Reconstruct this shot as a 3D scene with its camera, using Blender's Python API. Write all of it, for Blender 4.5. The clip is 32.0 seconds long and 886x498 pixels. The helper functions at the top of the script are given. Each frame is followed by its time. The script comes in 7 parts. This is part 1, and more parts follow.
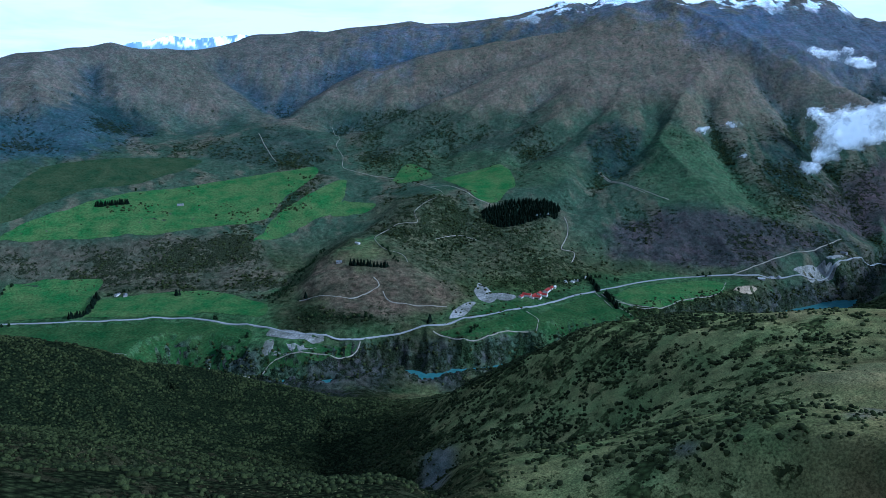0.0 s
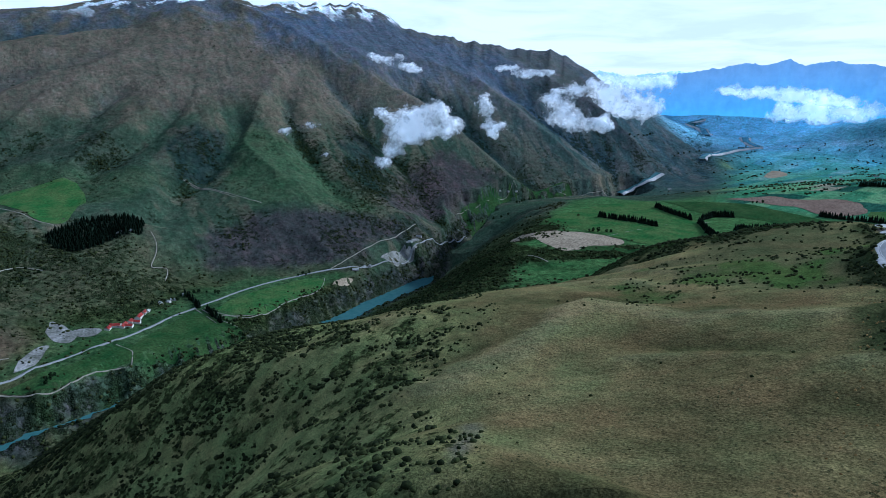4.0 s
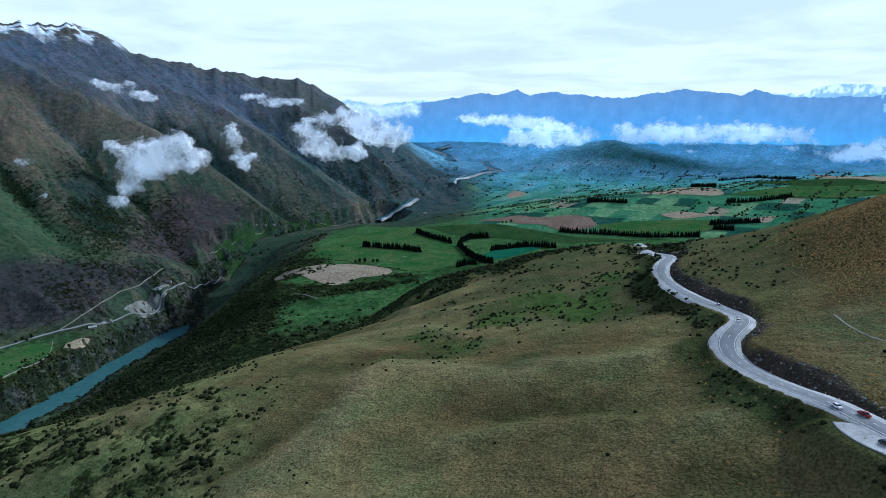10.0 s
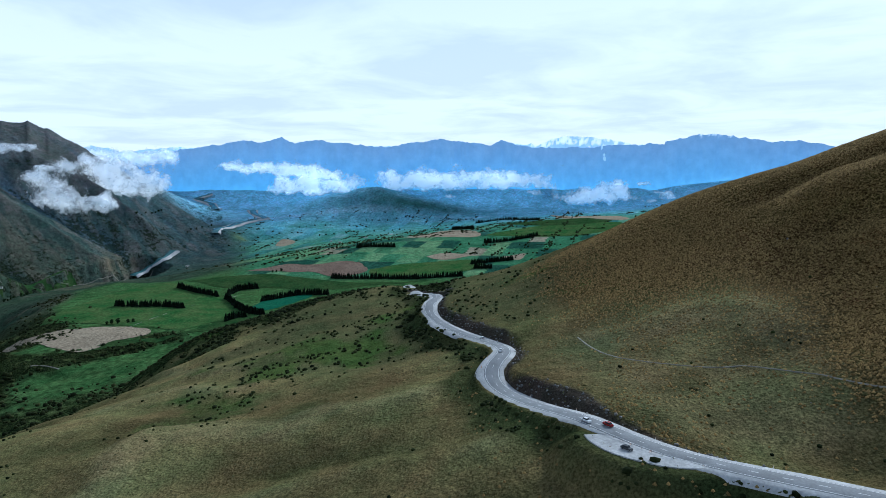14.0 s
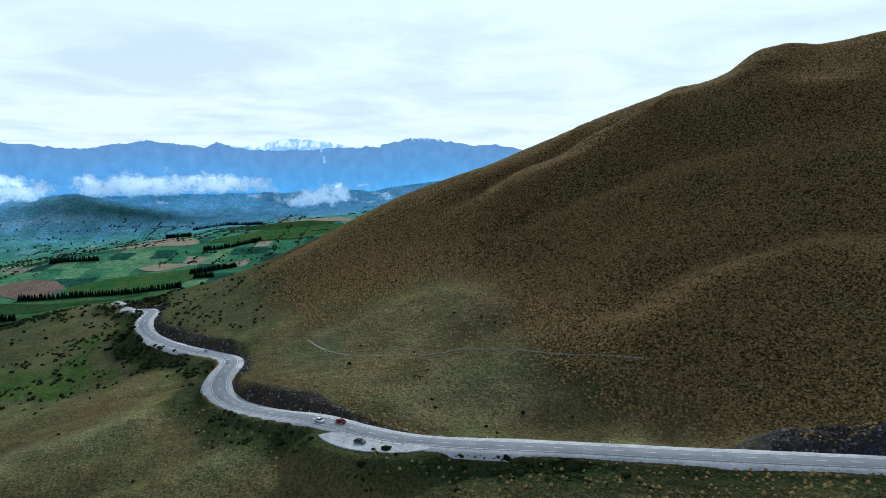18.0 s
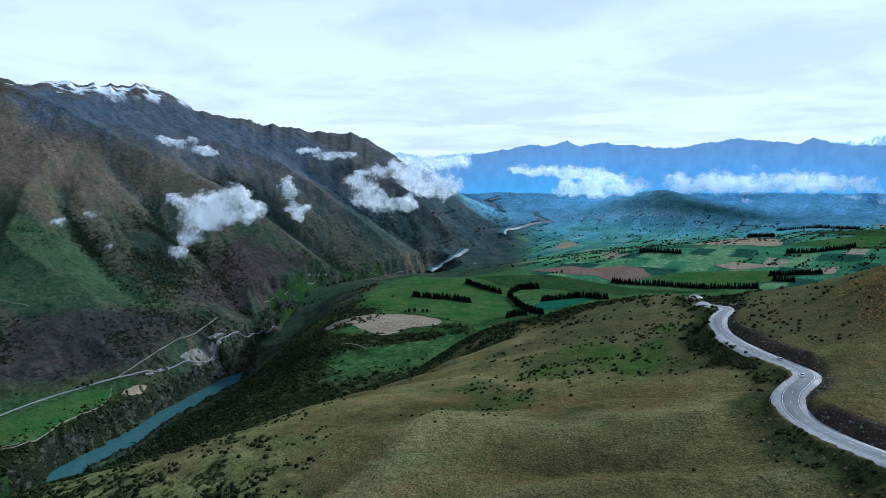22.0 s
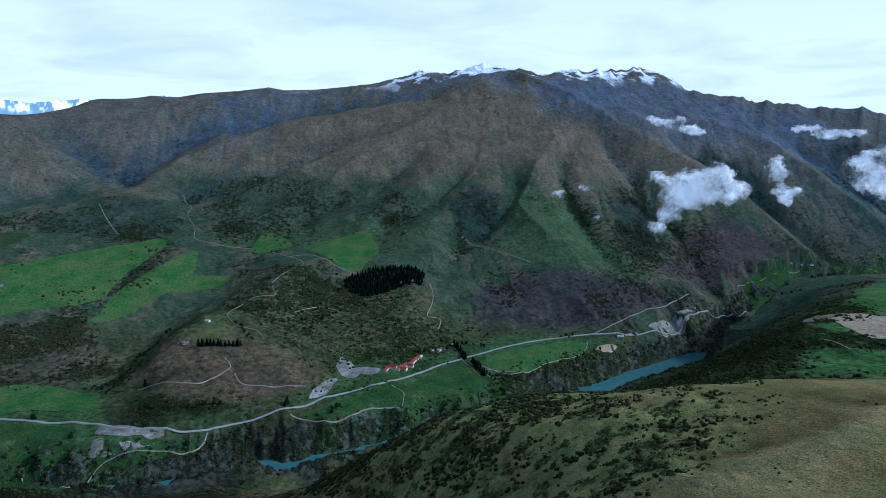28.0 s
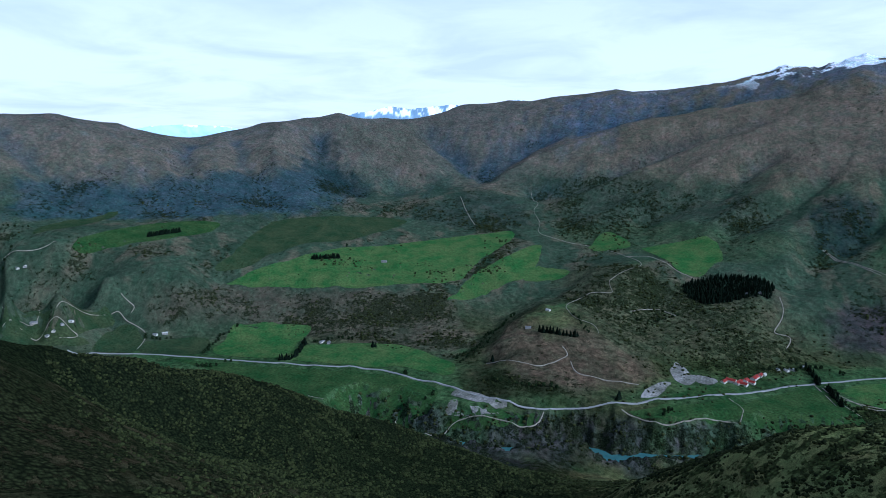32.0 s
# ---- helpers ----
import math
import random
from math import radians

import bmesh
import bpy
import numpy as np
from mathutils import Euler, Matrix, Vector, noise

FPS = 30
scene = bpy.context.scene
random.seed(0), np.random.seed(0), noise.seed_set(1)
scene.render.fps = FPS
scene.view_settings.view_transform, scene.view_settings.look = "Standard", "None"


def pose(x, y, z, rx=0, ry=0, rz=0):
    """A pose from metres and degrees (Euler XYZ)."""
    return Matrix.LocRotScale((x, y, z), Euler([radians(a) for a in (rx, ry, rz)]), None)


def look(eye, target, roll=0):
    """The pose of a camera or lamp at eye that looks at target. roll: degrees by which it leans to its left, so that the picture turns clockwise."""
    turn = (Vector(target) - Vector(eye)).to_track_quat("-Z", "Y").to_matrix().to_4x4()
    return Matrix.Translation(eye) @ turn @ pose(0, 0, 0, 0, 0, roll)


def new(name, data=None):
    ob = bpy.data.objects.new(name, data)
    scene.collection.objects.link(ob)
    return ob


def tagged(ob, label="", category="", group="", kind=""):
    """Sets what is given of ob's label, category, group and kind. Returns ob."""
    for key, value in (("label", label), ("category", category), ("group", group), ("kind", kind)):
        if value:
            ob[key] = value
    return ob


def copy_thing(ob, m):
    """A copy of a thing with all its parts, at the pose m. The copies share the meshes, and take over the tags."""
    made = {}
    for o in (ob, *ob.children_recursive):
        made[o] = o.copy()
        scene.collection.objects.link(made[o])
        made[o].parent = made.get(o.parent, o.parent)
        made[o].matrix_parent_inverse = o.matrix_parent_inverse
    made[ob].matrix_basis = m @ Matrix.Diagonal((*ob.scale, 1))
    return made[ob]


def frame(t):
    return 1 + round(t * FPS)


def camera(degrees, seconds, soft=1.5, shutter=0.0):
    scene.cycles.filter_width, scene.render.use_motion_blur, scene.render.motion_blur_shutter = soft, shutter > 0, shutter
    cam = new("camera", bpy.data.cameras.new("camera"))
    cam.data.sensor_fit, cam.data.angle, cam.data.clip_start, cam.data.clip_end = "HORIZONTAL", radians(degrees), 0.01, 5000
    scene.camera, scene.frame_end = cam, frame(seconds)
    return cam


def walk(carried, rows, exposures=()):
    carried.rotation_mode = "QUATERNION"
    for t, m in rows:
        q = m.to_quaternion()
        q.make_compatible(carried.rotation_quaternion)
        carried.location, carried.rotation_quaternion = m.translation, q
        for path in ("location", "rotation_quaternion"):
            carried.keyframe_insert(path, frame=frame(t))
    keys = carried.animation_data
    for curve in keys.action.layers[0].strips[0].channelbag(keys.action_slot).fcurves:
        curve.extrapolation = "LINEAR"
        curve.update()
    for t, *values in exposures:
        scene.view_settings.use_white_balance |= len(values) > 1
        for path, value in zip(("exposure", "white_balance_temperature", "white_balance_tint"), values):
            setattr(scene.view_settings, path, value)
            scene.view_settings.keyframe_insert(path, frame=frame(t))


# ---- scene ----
cam = camera(66.0, 32.0, soft=0.7)
METRES, EYE, TILT, LEAN, TURN = 300.0, 700.0, -14.0, 0.25, 0.0
ROWS = [
    (0.0, 0.0, 0.0, 0.0, 0.0, 0.0, -0.0),
    (0.5, 0.016, 0.0284, 0.0055, -4.19, -0.08, 0.91),
    (1.0, 0.0321, 0.0553, 0.0122, -8.66, -0.22, 1.91),
    (1.5, 0.0484, 0.0829, 0.0179, -12.58, -0.38, 2.81),
    (2.0, 0.0649, 0.1114, 0.0245, -16.45, -0.59, 3.69),
    (2.5, 0.0787, 0.1346, 0.0312, -20.27, -0.84, 4.51),
    (3.0, 0.0952, 0.1612, 0.0382, -24.57, -1.19, 5.45),
    (3.5, 0.1097, 0.1864, 0.0444, -28.72, -1.55, 6.31),
    (4.0, 0.1244, 0.212, 0.0511, -32.56, -1.95, 7.08),
    (4.5, 0.1394, 0.2377, 0.0574, -35.74, -2.3, 7.68),
    (6.5, 0.1982, 0.3389, 0.0838, -49.95, -4.42, 10.08),
    (7.0, 0.2128, 0.3631, 0.0904, -51.42, -4.66, 10.31),
    (7.5, 0.2274, 0.3874, 0.097, -52.01, -4.73, 10.41),
    (8.0, 0.2414, 0.4104, 0.1034, -52.32, -4.62, 10.57),
    (8.5, 0.2505, 0.4254, 0.1076, -52.47, -4.61, 10.76),
    (9.0, 0.255, 0.4322, 0.1093, -52.66, -4.72, 10.91),
    (9.5, 0.257, 0.4336, 0.1097, -52.82, -4.73, 10.94),
    (10.0, 0.2579, 0.4337, 0.1098, -52.99, -2.89, 10.95),
    (10.5, 0.2564, 0.4336, 0.1101, -53.18, -0.67, 10.96),
    (11.0, 0.2582, 0.4335, 0.1094, -53.38, 1.66, 10.98),
    (11.5, 0.2585, 0.4336, 0.1092, -53.53, 1.49, 11.01),
    (12.0, 0.259, 0.4336, 0.1088, -54.18, 1.24, 11.09),
    (12.5, 0.2598, 0.4335, 0.1083, -58.05, 0.33, 11.57),
    (13.0, 0.2615, 0.4338, 0.1079, -62.2, -0.64, 12.05),
    (13.5, 0.2621, 0.4338, 0.1072, -66.98, -1.75, 12.5),
    (14.0, 0.2636, 0.4336, 0.1068, -72.52, -3.05, 12.95),
    (14.5, 0.2646, 0.4334, 0.1062, -79.26, -4.6, 13.3),
    (15.0, 0.265, 0.4338, 0.1062, -83.0, -5.45, 13.45),
    (15.5, 0.2654, 0.4338, 0.1059, -86.44, -6.24, 13.53),
    (17.5, 0.2592, 0.4309, 0.1064, -96.92, -8.6, 13.74),
    (18.0, 0.26, 0.4314, 0.1063, -96.14, -8.38, 13.85),
    (18.5, 0.2589, 0.4324, 0.1069, -90.74, -7.05, 13.99),
    (19.0, 0.2588, 0.4329, 0.107, -85.49, -5.74, 14.0),
    (19.5, 0.2583, 0.4333, 0.1076, -79.58, -4.32, 13.87),
    (20.0, 0.2576, 0.4334, 0.1079, -72.19, -2.61, 13.51),
    (20.5, 0.2561, 0.4332, 0.1084, -64.6, -0.91, 12.86),
    (21.0, 0.2562, 0.433, 0.1083, -58.36, 0.37, 12.14),
    (21.5, 0.2565, 0.4331, 0.1083, -53.21, 1.35, 11.48),
    (22.0, 0.256, 0.4326, 0.1086, -48.74, 2.15, 10.81),
    (22.5, 0.2551, 0.4298, 0.1075, -45.37, 2.8, 10.27),
    (23.0, 0.2511, 0.4224, 0.1054, -43.4, 3.06, 9.95),
    (23.5, 0.2449, 0.4108, 0.1024, -41.22, 3.31, 9.57),
    (24.0, 0.2363, 0.396, 0.099, -38.6, 3.58, 9.08),
    (24.5, 0.2269, 0.3792, 0.095, -35.48, 3.88, 8.47),
    (25.0, 0.2161, 0.3605, 0.0906, -31.8, 4.21, 7.69),
    (25.5, 0.2048, 0.3412, 0.0863, -28.29, 4.45, 6.9),
    (26.0, 0.1935, 0.3209, 0.0813, -24.27, 4.67, 5.99),
    (26.5, 0.1809, 0.2994, 0.0763, -20.62, 4.81, 5.09),
    (28.5, 0.1275, 0.2128, 0.0564, -7.25, 5.16, 1.84),
    (29.0, 0.1123, 0.1886, 0.0511, -3.92, 5.22, 0.96),
    (29.5, 0.0973, 0.1643, 0.0456, 0.43, 5.27, -0.09),
    (30.0, 0.0835, 0.1417, 0.0401, 4.93, 5.28, -1.21),
    (30.5, 0.0701, 0.1197, 0.0344, 8.87, 5.23, -2.23),
    (31.0, 0.0571, 0.0965, 0.0294, 11.91, 5.09, -3.04),
    (31.5, 0.0433, 0.0735, 0.0238, 14.28, 4.94, -3.69),
    (32.0, 0.0299, 0.0498, 0.0184, 16.15, 4.79, -4.23),
]
walk(cam, [(t, pose(0, 0, EYE, TILT, LEAN, TURN) @ pose(METRES * x, METRES * y, METRES * z, 90 + pitch, roll, yaw)) for t, x, y, z, yaw, pitch, roll in ROWS],
     exposures=[(0.0, 0.52, 4330, 7.0), (4.0, 0.40, 4750, 9.0), (8.0, 0.32, 4900, 8.0), (13.0, 0.28, 5050, 5.0), (19.0, 0.27, 5300, 4.0), (26.0, 0.27, 4720, 10.0), (32.0, 0.30, 4780, 12.0)])


# ---- light: an overcast sky, thinned overhead to cut the fill light ----
world = bpy.data.worlds.new("overcast_sky")
scene.world = world
world.use_nodes = True
wn, wl = world.node_tree.nodes, world.node_tree.links
wn.clear()


def wnode(kind, **values):
    n = wn.new(kind)
    for key, value in values.items():
        n.inputs[key].default_value = value
    return n


sky = wn.new("ShaderNodeTexSky")
sky.sky_type, sky.sun_disc, sky.sun_elevation, sky.sun_rotation = "NISHITA", False, radians(35), radians(110)
coord = wn.new("ShaderNodeTexCoord")
split = wn.new("ShaderNodeSeparateXYZ")
wl.new(coord.outputs["Generated"], split.inputs[0])
lift = wn.new("ShaderNodeMath")
lift.operation = "MAXIMUM"
wl.new(split.outputs["Z"], lift.inputs[0])
lift.inputs[1].default_value = 0.0
add = wn.new("ShaderNodeMath")
add.operation = "ADD"
wl.new(lift.outputs[0], add.inputs[0])
add.inputs[1].default_value = 0.10
div = wn.new("ShaderNodeVectorMath")
div.operation = "DIVIDE"
wl.new(coord.outputs["Generated"], div.inputs[0])
comb = wn.new("ShaderNodeCombineXYZ")
for k in range(3):
    wl.new(add.outputs[0], comb.inputs[k])
wl.new(comb.outputs[0], div.inputs[1])
veil = wnode("ShaderNodeTexNoise", Scale=1.1, Detail=5.0, Roughness=0.55, Distortion=0.4)
wl.new(div.outputs[0], veil.inputs["Vector"])
tone = wn.new("ShaderNodeValToRGB")
tone.color_ramp.elements[0].position, tone.color_ramp.elements[0].color = 0.34, (0.76, 0.80, 0.83, 1)
tone.color_ramp.elements[1].position, tone.color_ramp.elements[1].color = 0.56, (0.95, 0.97, 0.97, 1)
wl.new(veil.outputs["Fac"], tone.inputs[0])
clear = wn.new("ShaderNodeBackground")
clear.inputs["Strength"].default_value = 0.07
wl.new(sky.outputs[0], clear.inputs["Color"])
cover = wn.new("ShaderNodeBackground")
cover.inputs["Strength"].default_value = 0.86
wl.new(tone.outputs[0], cover.inputs["Color"])
mixed = wn.new("ShaderNodeMixShader")
thin = wn.new("ShaderNodeMapRange")
for key, value in zip(("From Min", "From Max", "To Min", "To Max"), (0.12, 0.75, 0.96, 0.12)):
    thin.inputs[key].default_value = value
wl.new(split.outputs["Z"], thin.inputs["Value"])
wl.new(thin.outputs[0], mixed.inputs[0])
wl.new(clear.outputs[0], mixed.inputs[1])
wl.new(cover.outputs[0], mixed.inputs[2])
out = wn.new("ShaderNodeOutputWorld")
wl.new(mixed.outputs[0], out.inputs["Surface"])

sun = new("sun", bpy.data.lights.new("sun", "SUN"))
sun.data.energy, sun.data.angle, sun.data.color = 2.7, radians(10), (1.0, 0.95, 0.87)
sun.matrix_world = look((900, -330, 560), (0, 0, 0))


# ---- materials ----
def material(name, rough=0.9):
    m = bpy.data.materials.new(name)
    m.use_nodes = True
    n, l = m.node_tree.nodes, m.node_tree.links
    b = n["Principled BSDF"]
    b.inputs["Roughness"].default_value = rough
    b.inputs["Specular IOR Level"].default_value = 0.2
    return m, n, l, b


def noise_node(n, l, scale, detail=4.0, rough=0.55, vector=None):
    t = n.new("ShaderNodeTexNoise")
    t.inputs["Scale"].default_value, t.inputs["Detail"].default_value, t.inputs["Roughness"].default_value = scale, detail, rough
    if vector is None:
        c = n.new("ShaderNodeTexCoord")
        vector = c.outputs["Object"]
    l.new(vector, t.inputs["Vector"])
    return t.outputs["Fac"]


def span(n, l, value, lo, hi, to_lo, to_hi):
    r = n.new("ShaderNodeMapRange")
    l.new(value, r.inputs["Value"])
    for k, v in zip(("From Min", "From Max", "To Min", "To Max"), (lo, hi, to_lo, to_hi)):
        r.inputs[k].default_value = v
    return r.outputs["Result"]


def blend(n, l, fac, a, b, how="MIX"):
    m = n.new("ShaderNodeMix")
    m.data_type, m.blend_type = "RGBA", how
    for socket, value in ((m.inputs[0], fac), (m.inputs[6], a), (m.inputs[7], b)):
        if isinstance(value, (int, float)):
            socket.default_value = value
        elif isinstance(value, tuple):
            socket.default_value = (*value[:3], 1)
        else:
            l.new(value, socket)
    return m.outputs[2]


def maths(n, l, how, a, b):
    m = n.new("ShaderNodeMath")
    m.operation = how
    for k, v in enumerate((a, b)):
        if isinstance(v, (int, float)):
            m.inputs[k].default_value = v
        else:
            l.new(v, m.inputs[k])
    return m.outputs[0]


def bump(n, l, b, height, strength, distance):
    k = n.new("ShaderNodeBump")
    k.inputs["Strength"].default_value, k.inputs["Distance"].default_value = strength, distance
    l.new(height, k.inputs["Height"])
    l.new(k.outputs[0], b.inputs["Normal"])


def land_material():
    """Turf, scrub and stone: the cover's colour, mottled, with domed shrubs where the cover has scrub. Shade between
    tufts and shrubs is put into the colour.
    """
    m, n, l, b = material("open_country", 0.95)
    b.inputs["Specular IOR Level"].default_value = 0.0
    hue = n.new("ShaderNodeAttribute")
    hue.attribute_name = "cover"
    bush = n.new("ShaderNodeAttribute")
    bush.attribute_name = "scrub"
    wide = noise_node(n, l, 1 / 110, 8, 0.70)
    mid = noise_node(n, l, 1 / 14, 5, 0.68)
    fine = noise_node(n, l, 1 / 1.1, 3, 0.65)
    dry = noise_node(n, l, 1 / 42, 5, 0.65)
    c = blend(n, l, hue.outputs["Alpha"], hue.outputs["Color"], blend(n, l, 1.0, hue.outputs["Color"], blend(n, l, span(n, l, wide, 0.36, 0.64, 0, 1), (0.58, 0.63, 0.62), (1.45, 1.35, 1.36)), "MULTIPLY"))
    c = blend(n, l, 1.0, c, blend(n, l, span(n, l, dry, 0.34, 0.66, 0, 1), (0.84, 0.98, 0.92), (1.18, 1.03, 1.06)), "MULTIPLY")
    c = blend(n, l, hue.outputs["Alpha"], c, blend(n, l, 1.0, c, blend(n, l, span(n, l, mid, 0.37, 0.63, 0, 1), (0.50, 0.52, 0.51), (1.52, 1.48, 1.48)), "MULTIPLY"))
    c = blend(n, l, 1.0, c, blend(n, l, span(n, l, fine, 0.36, 0.64, 0, 1), (0.55, 0.57, 0.55), (1.46, 1.44, 1.44)), "MULTIPLY")
    clumped = n.new("ShaderNodeAttribute")
    clumped.attribute_name = "clumped"
    tufts = n.new("ShaderNodeTexVoronoi")
    tufts.inputs["Scale"].default_value = 1 / 1.25
    place = n.new("ShaderNodeTexCoord")
    l.new(place.outputs["Object"], tufts.inputs["Vector"])
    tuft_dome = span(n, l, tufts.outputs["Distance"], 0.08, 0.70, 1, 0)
    # gaps between tufts darkened and tops lightened in the colour, like shading
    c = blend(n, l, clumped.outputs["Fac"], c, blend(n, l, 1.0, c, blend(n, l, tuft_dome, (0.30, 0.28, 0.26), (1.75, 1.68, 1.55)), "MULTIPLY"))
    cells = n.new("ShaderNodeTexVoronoi")
    cells.inputs["Scale"].default_value = 1 / 3.6
    spot = n.new("ShaderNodeTexCoord")
    l.new(spot.outputs["Object"], cells.inputs["Vector"])
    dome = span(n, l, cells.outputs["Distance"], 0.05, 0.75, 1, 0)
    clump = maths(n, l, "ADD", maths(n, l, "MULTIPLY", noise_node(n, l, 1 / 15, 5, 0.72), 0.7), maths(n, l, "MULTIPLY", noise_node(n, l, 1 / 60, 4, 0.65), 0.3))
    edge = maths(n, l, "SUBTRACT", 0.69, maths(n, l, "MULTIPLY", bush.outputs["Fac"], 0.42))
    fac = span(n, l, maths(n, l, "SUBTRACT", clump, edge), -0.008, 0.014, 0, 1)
    # shrubs shaded in the colour too: dark rims, light tops
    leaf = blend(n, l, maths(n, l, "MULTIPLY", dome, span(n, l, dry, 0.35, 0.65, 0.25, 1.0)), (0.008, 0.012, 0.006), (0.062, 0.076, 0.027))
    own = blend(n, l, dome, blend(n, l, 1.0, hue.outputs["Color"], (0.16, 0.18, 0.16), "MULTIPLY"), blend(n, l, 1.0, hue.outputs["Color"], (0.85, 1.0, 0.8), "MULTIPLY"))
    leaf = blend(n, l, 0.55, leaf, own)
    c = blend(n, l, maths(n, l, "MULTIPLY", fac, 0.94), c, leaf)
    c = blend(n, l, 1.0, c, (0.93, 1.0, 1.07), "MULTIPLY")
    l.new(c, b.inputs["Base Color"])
    shrub = maths(n, l, "MULTIPLY", fac, maths(n, l, "ADD", 0.7, dome))
    h = maths(n, l, "ADD", maths(n, l, "MULTIPLY", mid, 1.0), maths(n, l, "ADD", maths(n, l, "MULTIPLY", fine, 0.16), shrub))
    h = maths(n, l, "ADD", h, maths(n, l, "MULTIPLY", wide, 5.0))
    h = maths(n, l, "ADD", h, maths(n, l, "MULTIPLY", maths(n, l, "MULTIPLY", tuft_dome, clumped.outputs["Fac"]), 0.42))
    bump(n, l, b, h, 1.0, 1.9)
    return m


LAND_MAT = land_material()


